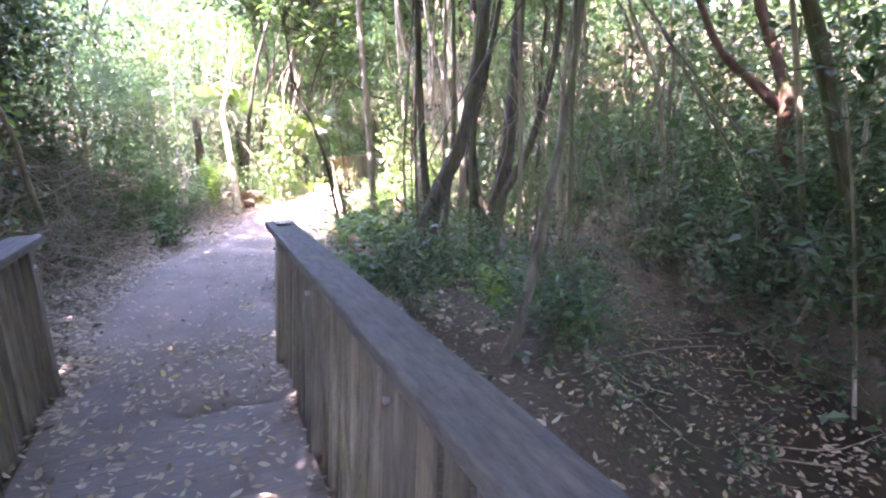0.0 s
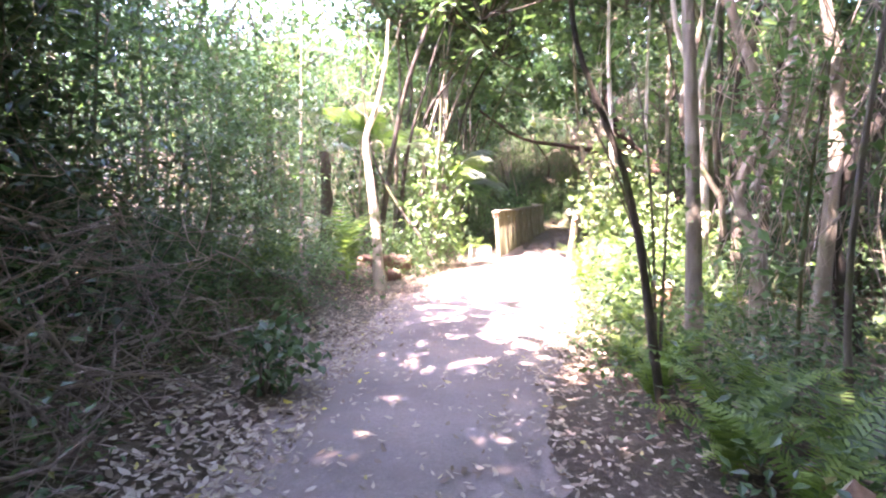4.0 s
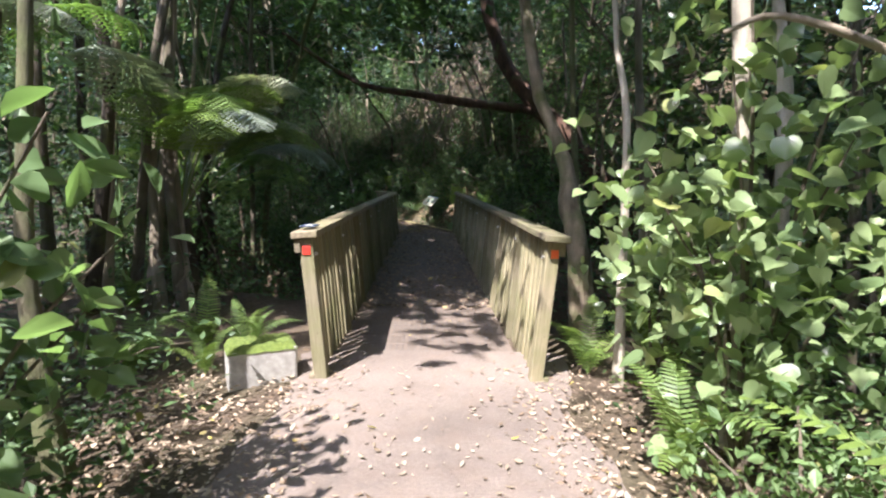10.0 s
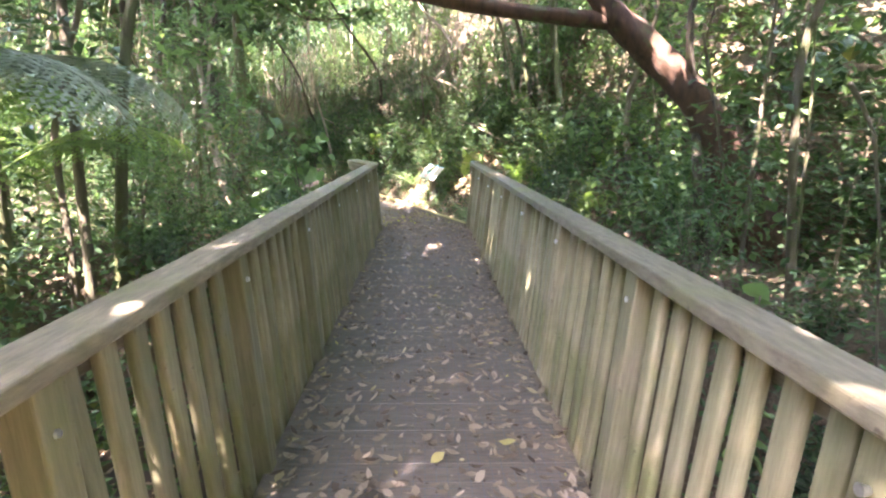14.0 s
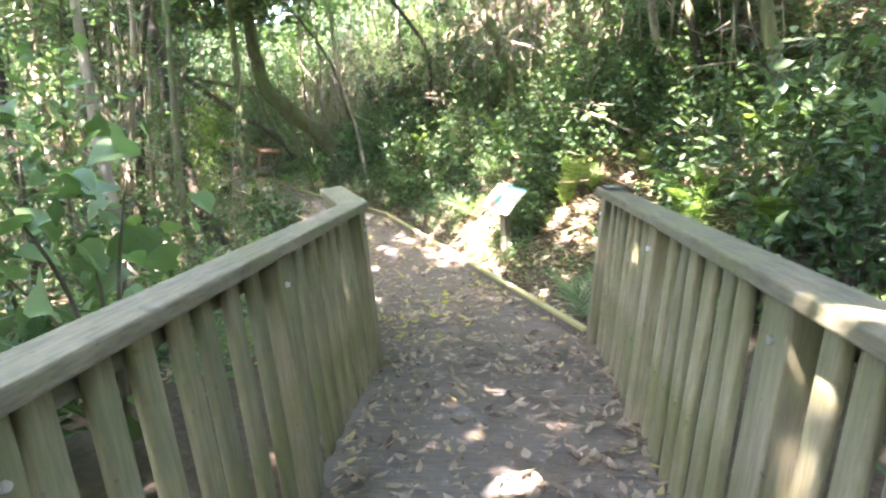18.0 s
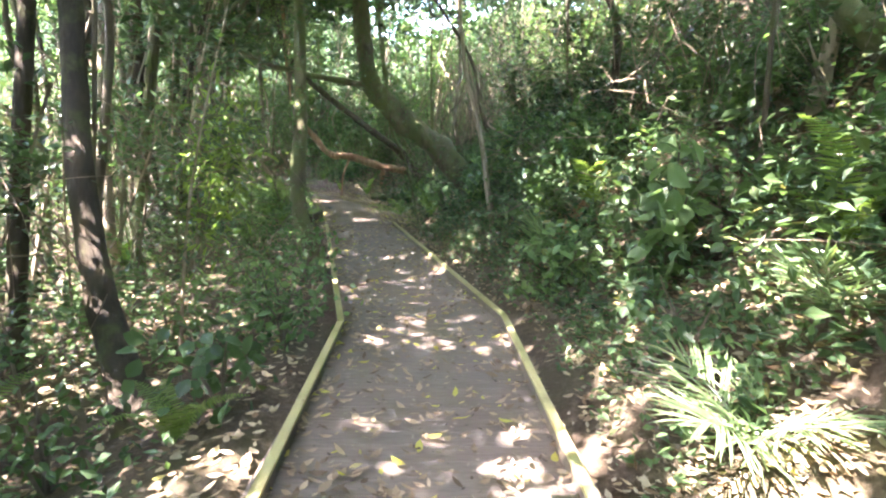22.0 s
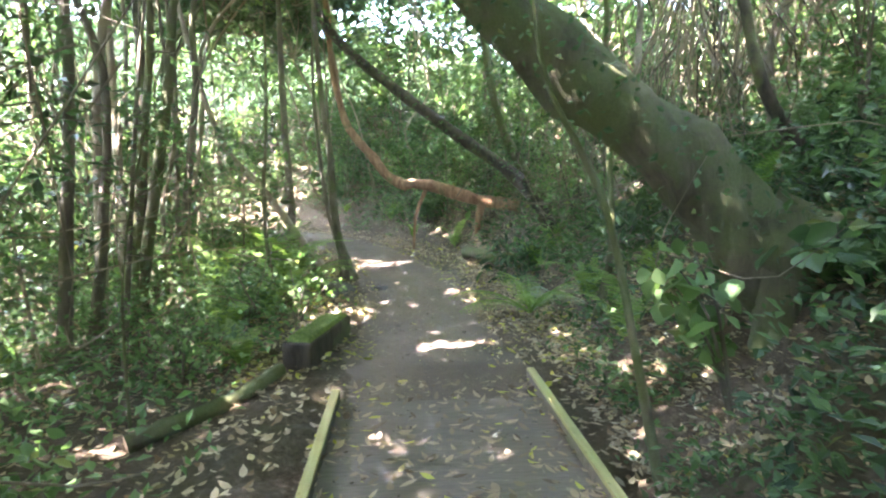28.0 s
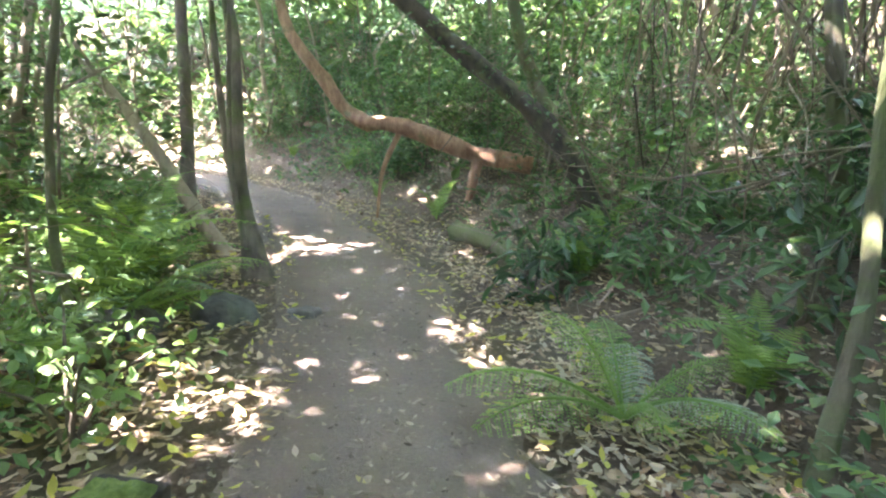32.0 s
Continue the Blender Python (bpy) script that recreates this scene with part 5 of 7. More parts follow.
sunny_ferns = ((-6.2, 11.0, 0.8, 7), (-2.3, 13.4, 1.1, 8), (-1.85, 14.3, 1.15, 9), (-2.1, 12.3, 0.9, 8), (-1.7, 13.1, 0.9, 8), (-2.05, 15.6, 0.8, 7), (-0.95, 12.7, 1.2, 9), (-1.0, 11.3, 1.0, 8), (-1.9, 7.9, 0.9, 9), (-1.65, 8.4, 0.9, 9), (-1.75, 7.35, 0.8, 8), (-1.4, 7.9, 0.9, 8), (-2.15, 8.7, 0.8, 8), (-1.9, 9.3, 0.9, 8), (-2.2, 9.6, 0.8, 7), (-4.9, 18.0, 0.7, 8), (-4.5, 17.7, 0.6, 7), (-5.3, 17.6, 0.8, 8), (-4.7, 17.35, 0.5, 7), (-1.95, 17.0, 0.7, 7), (-1.3, 17.4, 0.9, 8), (-7.9, 44.3, 0.7, 8))
shade_ferns = ((-6.9, 41.9, 0.8, 8), (-10.7, 41.6, 1.1, 9), (-10.2, 40.6, 0.8, 8), (-11.2, 42.2, 1.0, 8), (-8.0, 43.8, 0.8, 7), (-0.9, 29.6, 0.6, 8), (-1.0, 28.6, 0.55, 8), (-4.6, 29.6, 0.7, 7), (-5.0, 31.3, 0.6, 7), (-4.4, 27.6, 0.8, 7), (-10.6, 41.3, 1.2, 9), (-10.1, 39.9, 1.0, 8), (-11.4, 41.0, 1.1, 8), (-12.0, 42.6, 1.1, 8), (-4.9, 28.7, 0.8, 8), (-0.4, 29.3, 0.6, 8), (-0.3, 28.3, 0.6, 8), (-2.0, 12.0, 1.0, 8), (-2.0, 11.3, 0.9, 7), (-2.25, 14.1, 1.0, 8))
fern(-5.6, 12.3, 1.05, 8, 299, "tall fern with long upright fronds beside the path", steep=18, fronds=TALL_FRONDS)
for k, (x, y, s, n) in enumerate(sunny_ferns + shade_ferns):
    fern(x, y, s, n, 300 + k)
g = random.Random(77)
n_f = 0
while n_f < 62:
    x, y = g.uniform(-16, 4), g.uniform(4, 52)
    d, _, sd = nearest(WAY, x, y)
    if 1.5 < d[0] < 5.0 and nearest(CREEK, x, y)[0][0] > 0.8:
        fern(x, y, g.uniform(0.5, 1.0), g.choice((6, 7, 8)), n_f)
        n_f += 1
fern(-4.3, 17.2, 0.4, 6, 991, "small fern growing on a mossy block", gz(-4.28, 17.2) + 0.26)

# tree ferns by the second bridge
def feather_mesh(length, material, seed, bend=105.0, pinnae=26, bare=0.26, wide=0.17, lobe=0.27, late=1.6):
    """A tree fern frond: a long bare stalk that arches over, with feathered leaflets that droop on both sides."""
    g = np.random.default_rng(seed)
    n = 22
    u = np.linspace(0, 1, n)
    ang = -np.radians(bend) * u ** late
    step = length / (n - 1)
    rib = np.zeros((n, 3))
    rib[1:, 0] = np.cumsum(np.cos(ang[:-1]) * step)
    rib[1:, 2] = np.cumsum(np.sin(ang[:-1]) * step)
    rib_v, rib_f = tube(rib, 0.013, 0.002, n, 5, 0, 0, seed)
    base = len(rib_v)
    quads = []
    for k in range(pinnae):
        t = bare + (1 - bare) * (k + 0.4) / pinnae
        f = t * (n - 1)
        i = min(n - 2, int(f))
        c = rib[i] + (rib[i + 1] - rib[i]) * (f - i)
        d = (rib[i + 1] - rib[i]) / step
        nor = np.array([-d[2], 0.0, d[0]])
        q = (t - bare) / (1 - bare)
        w = length * wide * (math.sin(math.pi * (0.14 + 0.86 * q)) ** 0.6 + 0.02)
        for sgn in (-1, 1):
            out = np.array([0.0, sgn, 0.0]) + d * 0.42 - nor * (0.18 + g.normal(0, 0.06))
            out /= np.linalg.norm(out)
            along_ = d - out * (d @ out)
            along_ /= np.linalg.norm(along_)
            m = 9
            for j in range(m):
                s = (j + 0.6) / m
                pc = c + out * w * s - nor * (0.22 * w * s * s)
                L = w * lobe * (1 - 0.75 * s) + 0.008
                h = w / m * 0.47
                for z in (-1, 1):
                    tip = pc + along_ * z * L + out * L * 0.35 - nor * L * 0.12
                    mid = (pc + tip) / 2
                    quads.append([pc - out * h * 0.7, mid - out * h, tip, mid + out * h])
    pv = np.array(quads).reshape(-1, 3)
    o = base + np.arange(len(quads))[:, None] * 4
    pf = np.concatenate([o + np.array([[0, 1, 2]]), o + np.array([[0, 2, 3]])])
    rf = np.concatenate([rib_f[:, :3], rib_f[:, [0, 2, 3]]])
    return mesh_of("frond", np.vstack([rib_v, pv]), np.vstack([rf, pf]), material)


TREE_FROND = [feather_mesh(2.6, FERN_PALE, 11, 115, 24, 0.4, 0.17, 0.2, 2.3), feather_mesh(2.4, FERN_GREEN, 12, 125, 24, 0.4, 0.18, 0.2, 2.4), feather_mesh(2.4, FERN_GREEN, 13, 105, 24, 0.36, 0.17, 0.2, 2.2)]


FINE_FRONDS = [feather_mesh(0.85, FERN_GREEN, 21, 70, 17, 0.12, 0.19, 0.11), feather_mesh(0.75, FERN_PALE, 22, 80, 16, 0.12, 0.2, 0.11), feather_mesh(0.9, FERN_GREEN, 23, 60, 17, 0.14, 0.18, 0.11)]
for k, (x, y, sz, n) in enumerate(((-7.46, 41.6, 1.0, 9), (-10.45, 41.25, 1.15, 9), (-10.15, 40.55, 0.8, 8), (-10.9, 41.9, 1.0, 8), (-2.15, 14.0, 1.0, 8), (-1.5, 12.6, 1.0, 8))):
    fern(x, y, sz, n, 950 + k, "feathery pale green fern beside the path", fronds=FINE_FRONDS)


def tree_fern(x, y, height, n, seed, size=1.0, rise=(38, 78), green=False, frond_azimuths=()):
    g = random.Random(seed)
    z = gz(x, y)
    o = thing("tree_fern", "tree fern with a dark fibrous trunk and wide pale fronds", "tree fern", pose(x, y, z))
    child("trunk", mesh_of("trunk", *tube([(0, 0, -0.1), (0.05, 0.02, height * 0.5), (0, 0, height)], 0.12, 0.09, 14, 12, 0.16, 0.2, seed), BARK_DARK, True), o)
    a0 = g.uniform(0, 360)
    for k in range(n):
        az = frond_azimuths[k] if k < len(frond_azimuths) else a0 + 360 * k / n + g.uniform(-12, 12)
        s = size * g.uniform(0.85, 1.1)
        child("frond", TREE_FROND[2 if green and k % 3 else g.randrange(2)], o, pose(0, 0, height, 0, 0, az) @ pose(0, 0, 0, g.uniform(-12, 12), -g.uniform(*rise), 0) @ Matrix.Diagonal((s, s, s, 1)))
    return o


crown_z = 0.95 - gz(-5.5, 19.4)
tree_fern(-5.5, 19.4, crown_z, 18, 1, 0.86, (56, 82), frond_azimuths=(-30, -5, 20, 42, -55, 8, -18, 65, 100, 30))
tree_fern(-5.85, 21.5, 1.2 - gz(-5.85, 21.5), 14, 5, 0.9, (35, 75), frond_azimuths=(-40, -15, 8, 30, -62, -28, 20, 50, -5))
tree_fern(-6.9, 17.6, 1.9, 12, 2, 0.85, (40, 75), True)
tree_fern(-6.6, 23.4, 2.0, 13, 3, 0.95, (35, 70), True)
tree_fern(-7.3, 15.6, 2.2, 10, 4, 0.8, (35, 70))


# ---- named shrubs near the path ----
def shrub(label, x, y, tips, n, size, material, spread, seed, heart=True, slim=0.8, r=0.014, name="shrub"):
    """A shrub whose stems end at the given tips, set about with large leaves."""
    g = np.random.default_rng(seed)
    z = gz(x, y)
    o = thing(name, label, "shrub", pose(x, y, z))
    stems, cents = [], []
    for k, t in enumerate(tips):
        t = np.array(t, float) - np.array([x, y, z])
        mid = t * np.array([0.4, 0.4, 0.62])
        stems.append(tube([(0, 0, -0.05), mid, t], r, r * 0.3, 9, 6, 0.05, 0, k))
        u = g.random(n // len(tips)) ** 0.6
        u = 0.25 + 0.75 * u
        c = (1 - u[:, None]) ** 2 * 0 + 2 * (u * (1 - u))[:, None] * mid + (u ** 2)[:, None] * t
        cents.append(c + g.standard_normal(c.shape) * spread)
    child("stem", mesh_of("stem", *join(stems), BARK, True), o)
    cent = np.vstack(cents)
    cent[:, 2] = np.maximum(cent[:, 2], 0.08)
    child("foliage", mesh_of("foliage", *big_leaves(cent, size, g, slim, 0.45, 0.5, heart), material, True), o)
    return o


shrub("sunlit broad leaved shrub with glossy oblong leaves", -4.95, 15.05, [(-4.7, 15.0, 1.5), (-5.2, 15.1, 1.75), (-4.35, 15.3, 1.2), (-5.3, 14.8, 1.1), (-4.8, 15.4, 2.1), (-5.1, 15.0, 0.8), (-4.6, 15.6, 0.9), (-5.0, 15.1, 1.3), (-4.45, 15.1, 1.6), (-4.6, 14.8, 1.0), (-4.9, 15.0, 2.5), (-5.2, 14.9, 2.3), (-4.7, 15.1, 2.2)], 470, 0.125, LEAF_LIGHT, 0.13, 1, False, 0.72)
shrub("sunlit shrub with heart shaped leaves", -1.75, 15.6, [(-2.0, 15.5, 1.9), (-1.5, 15.4, 1.6), (-2.15, 15.7, 1.3), (-1.2, 15.3, 1.2), (-1.8, 15.9, 1.1), (-1.0, 15.8, 1.7), (-1.6, 15.5, 0.8), (-2.1, 16.1, 1.6), (-1.9, 15.6, 2.5), (-1.3, 15.5, 2.3)], 860, 0.095, LEAF_HEART, 0.19, 2, True, 1.0)
shrub("sunlit shrub with pale heart shaped leaves", -0.95, 14.6, [(-1.4, 14.2, 1.2), (-0.8, 14.0, 1.3), (-1.2, 14.6, 1.5), (-0.5, 14.3, 1.1), (-1.6, 14.5, 0.8), (-0.9, 13.7, 0.9), (-1.1, 14.3, 0.7)], 820, 0.095, LEAF_HEART, 0.2, 3, True, 1.0)
shrub("leafy heart leaved shrub against the bridge end", -1.5, 16.9, [(-1.6, 16.6, 1.5), (-1.1, 16.7, 1.7), (-1.7, 16.9, 1.0), (-1.2, 16.4, 1.1), (-0.8, 16.9, 1.4), (-1.4, 16.5, 0.7)], 680, 0.08, LEAF_HEART, 0.18, 4, True, 1.0)
shrub("low fine leaved shrub beside the path", -2.0, 14.9, [(-2.1, 14.7, 0.5), (-1.9, 15.1, 0.6), (-2.2, 15.2, 0.4), (-1.8, 14.7, 0.5)], 500, 0.045, LEAF_LIGHT, 0.13, 5, False, 0.7)
# shade put into the leaf colour; the sunlit heart shrubs use LEAF_HEART
shrub("dense heart leaved shrub with leaves coloured dark as if shaded", 0.2, 13.6, [(0.0, 13.2, 1.3), (0.5, 13.5, 1.8), (-0.1, 13.8, 1.1), (0.8, 13.2, 1.2), (0.3, 14.2, 1.6), (0.2, 13.0, 0.7)], 420, 0.12, LEAF_DARK, 0.2, 6, True, 1.0)
shrub("upright sunlit sprout with bright green leaves", -2.28, 33.2, [(-2.28, 33.2, 1.72), (-2.4, 33.1, 1.3), (-2.15, 33.3, 1.35), (-2.3, 33.2, 1.1), (-2.28, 33.2, 1.5)], 62, 0.19, LEAF_LIGHT, 0.08, 7, False, 0.8)
shrub("low rosette of bright green leaves beside the path", -4.75, 8.3, [(-4.6, 8.2, 0.4), (-4.9, 8.4, 0.45), (-4.7, 8.5, 0.5), (-4.5, 8.5, 0.35)], 260, 0.07, LEAF_MID, 0.1, 8, False, 0.8)
shrub("leaning leafy branch in a patch of sun", -5.62, 39.15, [(-6.02, 39.25, 1.05), (-5.9, 39.3, 1.1), (-6.0, 39.2, 0.82), (-5.85, 39.35, 0.9), (-6.08, 39.35, 0.92)], 62, 0.14, LEAF_LIGHT, 0.07, 9, False, 0.95)
shrub("broad leaved branch reaching out beside the path", -5.0, 39.5, [(-5.32, 39.5, 1.08), (-5.05, 39.2, 0.98), (-5.25, 39.3, 0.85), (-5.1, 39.4, 0.7)], 48, 0.17, LEAF_MID, 0.08, 19, False, 0.9)
shrub("broad leaved sapling beside the bridge railing", -3.9, 25.9, [(-3.7, 25.8, 1.25), (-4.0, 25.5, 1.35), (-3.9, 26.2, 1.15), (-4.3, 25.8, 1.0), (-4.2, 26.3, 1.3)], 110, 0.13, LEAF_LIGHT, 0.2, 10, True, 1.0)
shrub("young plant with glossy leaves beside the railing", -1.0, 21.0, [(-1.0, 21.0, 0.75), (-0.9, 20.9, 0.6), (-1.1, 21.1, 0.65)], 40, 0.15, LEAF_LIGHT, 0.07, 11, False, 0.8)
shrub("broad leaved plant in the leaf litter", -4.9, 31.6, [(-4.8, 31.5, 0.3), (-5.0, 31.8, 0.35), (-5.1, 31.4, 0.3)], 80, 0.11, LEAF_MID, 0.14, 12, False, 0.9)
shrub("low broad leaved plant beside the boardwalk", -3.2, 34.2, [(-3.1, 34.1, 0.6), (-3.3, 34.5, 0.7), (-2.9, 34.3, 0.8), (-2.8, 33.9, 0.7), (-3.4, 33.9, 0.3)], 260, 0.085, LEAF_LIGHT, 0.13, 13, False, 0.9)
for k, (x, y) in enumerate(((-2.3, 31.9), (-1.9, 33.4), (-1.2, 34.2), (-0.9, 33.0), (-3.3, 35.9), (-3.7, 36.6), (-4.6, 37.8), (-5.1, 32.6), (-6.0, 33.6), (-7.8, 36.2), (-8.6, 37.1), (-6.1, 34.7), (-9.4, 36.6), (-0.7, 31.6), (-0.4, 30.2))):
    z = gz(x, y)
    shrub("low leafy plant on the forest floor", x, y, [(x + 0.1, y, z + 0.5), (x - 0.15, y + 0.1, z + 0.6), (x, y - 0.2, z + 0.4), (x + 0.2, y + 0.2, z + 0.45)], 190, 0.07, (LEAF_MID, LEAF_LIGHT, LEAF_LIGHT)[k % 3], 0.15, 50 + k, False, 0.8)


g = np.random.default_rng(88)
n_b = 0
while n_b < 34:
    x, y = g.uniform(-6.5, 1.5), g.uniform(26.2, 40.0)
    d, _, sd = nearest(WAY, x, y)
    if sd[0] < 0 or not 1.35 < d[0] < 3.6 or any(math.hypot(x - a, y - b_) < r + 0.3 for a, b_, r in BARE):
        continue
    z = gz(x, y)
    hi = g.uniform(0.3, 0.75)
    tips = [(x + g.uniform(-0.35, 0.35), y + g.uniform(-0.35, 0.35), z + hi * g.uniform(0.6, 1.1)) for _ in range(5)]
    shrub("leafy plant with oblong leaves on the steep bank", x, y, tips, int(90 + 60 * g.random()), g.uniform(0.09, 0.14), (LEAF_MID, LEAF_LIGHT, LEAF_DARK, LEAF_MID)[n_b % 4], 0.12, 700 + n_b, False, g.uniform(0.6, 0.9), 0.009)
    n_b += 1


def dead_branch(pts, r, seed, label="pale dead branch leaning on the bank"):
    base = np.array(pts[0], float)
    v, f = tube(np.array(pts) - base, r, r * 0.45, 12, 7, 0.1, 0, seed)
    o = tagged(new("dead_branch", mesh_of("dead_branch", v, f, (TWIG, VINE, BARK_PALE)[seed % 3], True)), label, "branch")
    o.matrix_basis = pose(*base)


g = np.random.default_rng(90)
for k in range(30):
    x, y = g.uniform(-0.4, 4.5), g.uniform(25.0, 35.0)
    if nearest(WAY, x, y)[0][0] < 2.4 or math.hypot(x + 1.0, y - 29.2) < 1.2:
        continue
    z = gz(x, y)
    tips = [(x + g.uniform(-0.5, 0.5), y + g.uniform(-0.5, 0.5), z + g.uniform(0.4, 1.2)) for _ in range(6)]
    shrub("leafy green plant on the hillside", x, y, tips, 130, g.uniform(0.12, 0.17), (LEAF_LIGHT, LEAF_MID, LEAF_LIGHT)[k % 3], 0.16, 800 + k, False, g.uniform(0.55, 0.85), 0.01)
for k, (x, y) in enumerate(((-7.2, 43.0), (-6.6, 42.4), (-7.6, 43.6), (-6.2, 43.2), (-8.2, 44.0), (-6.0, 41.6), (-6.9, 43.9), (-5.6, 42.6), (-7.4, 44.6), (-8.3, 43.3))):
    z = gz(x, y)
    tips = [(x + g.uniform(-0.4, 0.4), y + g.uniform(-0.4, 0.4), z + g.uniform(0.2, 0.9 if k % 2 else 0.45)) for _ in range(6)]
    shrub("narrow leaved green plant on the leaf covered slope", x, y, tips, 120, 0.15, (LEAF_MID, LEAF_DARK)[k % 2], 0.12, 840 + k, False, 0.35, 0.008)
for k, (x, y) in enumerate(((0.1, 26.4), (0.7, 27.2), (-0.2, 27.4), (1.2, 26.3), (1.6, 27.8), (0.2, 28.3), (2.2, 26.9), (-0.5, 28.0))):
    fern(x, y, 0.9, 9, 860 + k)
g = np.random.default_rng(89)
for k in range(22):
    y = g.uniform(27.8, 38.5)
    i0 = np.abs(WAY[:, 1] - y).argmin()
    tn = WAY[i0 + 1] - WAY[i0 - 1]
    tn = tn / np.linalg.norm(tn)
    off = g.uniform(1.7, 3.6)
    x, y = WAY[i0] + np.array([tn[1], -tn[0]]) * off
    a, L = g.uniform(0, 6.28), g.uniform(0.9, 2.2)
    up = g.uniform(0.25, 1.1)
    ex, ey = x + math.cos(a) * L * 0.7, y + math.sin(a) * L * 0.7
    if nearest(WAY, ex, ey)[0][0] < 1.3:
        continue
    z0 = gz(x, y)
    z1 = max(gz(ex, ey) + 0.05, z0 + up * L * 0.6)
    dead_branch([(x, y, z0 - 0.03), ((x + ex) / 2 + g.normal(0, 0.12), (y + ey) / 2 + g.normal(0, 0.12), (z0 + z1) / 2 + g.uniform(0, 0.2)), (ex, ey, z1)], g.uniform(0.009, 0.022), k)

shrub("overhanging branch with yellow green leaves", -5.3, 5.2, [(-4.55, 5.0, 2.1), (-4.35, 5.2, 2.05), (-4.28, 5.25, 1.78), (-4.3, 4.85, 1.65), (-4.7, 5.2, 2.3), (-4.7, 4.9, 1.8)], 120, 0.1, LEAF_LIGHT, 0.09, 71, False, 0.75, 0.012)
shrub("low branch with glossy green leaves over the twig heap", -5.2, 5.0, [(-4.45, 4.9, 1.0), (-4.6, 4.85, 1.15), (-4.35, 5.0, 0.85), (-4.7, 5.2, 0.95)], 110, 0.075, LEAF_MID, 0.09, 72, False, 0.7, 0.01)
shrub("slender sapling with small light leaves beside the path", -2.1, 8.85, [(-2.5, 8.9, 1.6), (-2.8, 9.0, 2.4), (-2.3, 8.7, 1.2), (-2.7, 8.7, 2.0), (-2.1, 9.0, 1.9), (-2.4, 9.2, 2.6)], 260, 0.06, LEAF_LIGHT, 0.16, 73, False, 0.7, 0.014)
for k, (x, y) in enumerate(((-10.9, 41.2), (-10.4, 40.2), (-9.55, 40.3), (-10.4, 39.6), (-9.7, 39.0), (-11.8, 40.4), (-11.3, 39.4), (-10.0, 37.6), (-4.6, 28.9), (-5.2, 29.9), (-4.9, 28.0), (-5.6, 31.0), (-6.2, 32.6), (-5.6, 33.2))):
    z = gz(x, y)
    shrub("low plant with light green leaves", x, y, [(x + 0.15, y, z + 0.45), (x - 0.2, y + 0.15, z + 0.55), (x, y - 0.25, z + 0.35), (x + 0.25, y + 0.25, z + 0.4)], 200, 0.065, (LEAF_LIGHT, LEAF_MID)[k % 2], 0.17, 150 + k, False, 0.75)


shrub("hanging strands of narrow yellow green leaves", -7.3, 34.2, [(-6.68, 34.08, 2.1), (-6.53, 34.09, 1.7), (-6.57, 34.0, 1.3), (-6.99, 34.6, 2.0), (-6.8, 34.2, 2.5), (-6.7, 34.2, 1.5), (-6.45, 34.0, 2.0), (-6.85, 34.3, 1.7)], 560, 0.14, FERN_GREEN, 0.15, 81, False, 0.28, 0.012)


# ---- palm seedlings and grass-like tufts ----
def palm_frond(length, leaflets, seed, material):
    """A short arching rib with a comb of narrow strap leaflets on both sides, fanning out at its end."""
    g = np.random.default_rng(seed)
    u = np.linspace(0, 1, 9)
    rib = np.stack([length * 0.62 * u, np.zeros(9), length * (0.3 * u - 0.16 * u * u)], 1)
    rv, rf = tube(rib, 0.006, 0.003, 9, 5, 0, 0, seed)
    vs, fs, o = [rv], [np.concatenate([rf[:, :3], rf[:, [0, 2, 3]]])], len(rv)
    for k in range(leaflets):
        q = (k + 0.5) / leaflets
        i = min(7, int(q * 8))
        c = rib[i] + (rib[i + 1] - rib[i]) * (q * 8 - i)
        for sgn in (-1, 1):
            a = sgn * radians(72 - 58 * q + g.normal(0, 4))
            d = np.array([math.cos(a), math.sin(a), 0.16 + g.normal(0, 0.07)])
            L = length * (0.34 + 0.2 * math.sin(math.pi * min(1, q + 0.15))) * g.uniform(0.85, 1.1)
            w = np.array([-math.sin(a), math.cos(a), 0.0]) * 0.007
            up = np.array([0, 0, 0.004])
            p1, p2, p3 = c + d * L * 0.4, c + d * L * 0.78 - up * 4, c + d * L - up * 14 * g.random()
            vs.append(np.array([c - w * 0.5, c + w * 0.5, p1 - w, p1 + up, p1 + w, p2 - w * 0.8, p2 + up, p2 + w * 0.8, p3]))
            fs.append(o + np.array([[0, 1, 3], [0, 3, 2], [1, 4, 3], [2, 3, 6], [2, 6, 5], [3, 4, 7], [3, 7, 6], [5, 6, 8], [6, 7, 8]]))
            o += 9
    return mesh_of("frond", np.vstack(vs), np.vstack(fs), material)


# sun and shade put into the leaflet colour: one pale set, one dark
PALM_LIT = [palm_frond(0.7, 15, 501, LEAF_HEART), palm_frond(0.6, 12, 502, LEAF_HEART)]
PALM_SHADED = [palm_frond(0.75, 15, 503, LEAF_DARK), palm_frond(0.65, 12, 504, LEAF_MID)]


def palm_seedling(x, y, n, size, seed, pool, label):
    g = random.Random(seed)
    o = thing("palm_seedling", label, "plant", pose(x, y, gz(x, y)), "palm seedlings")
    a0 = g.uniform(0, 360)
    for k in range(n):
        child("frond", pool[k % 2], o, pose(0, 0, 0.02, 0, 0, a0 + 360 * k / n + g.uniform(-15, 15)) @ pose(0, 0, 0, g.uniform(-15, 15), -g.uniform(12, 48), 0) @ Matrix.Scale(size * g.uniform(0.85, 1.1), 4))


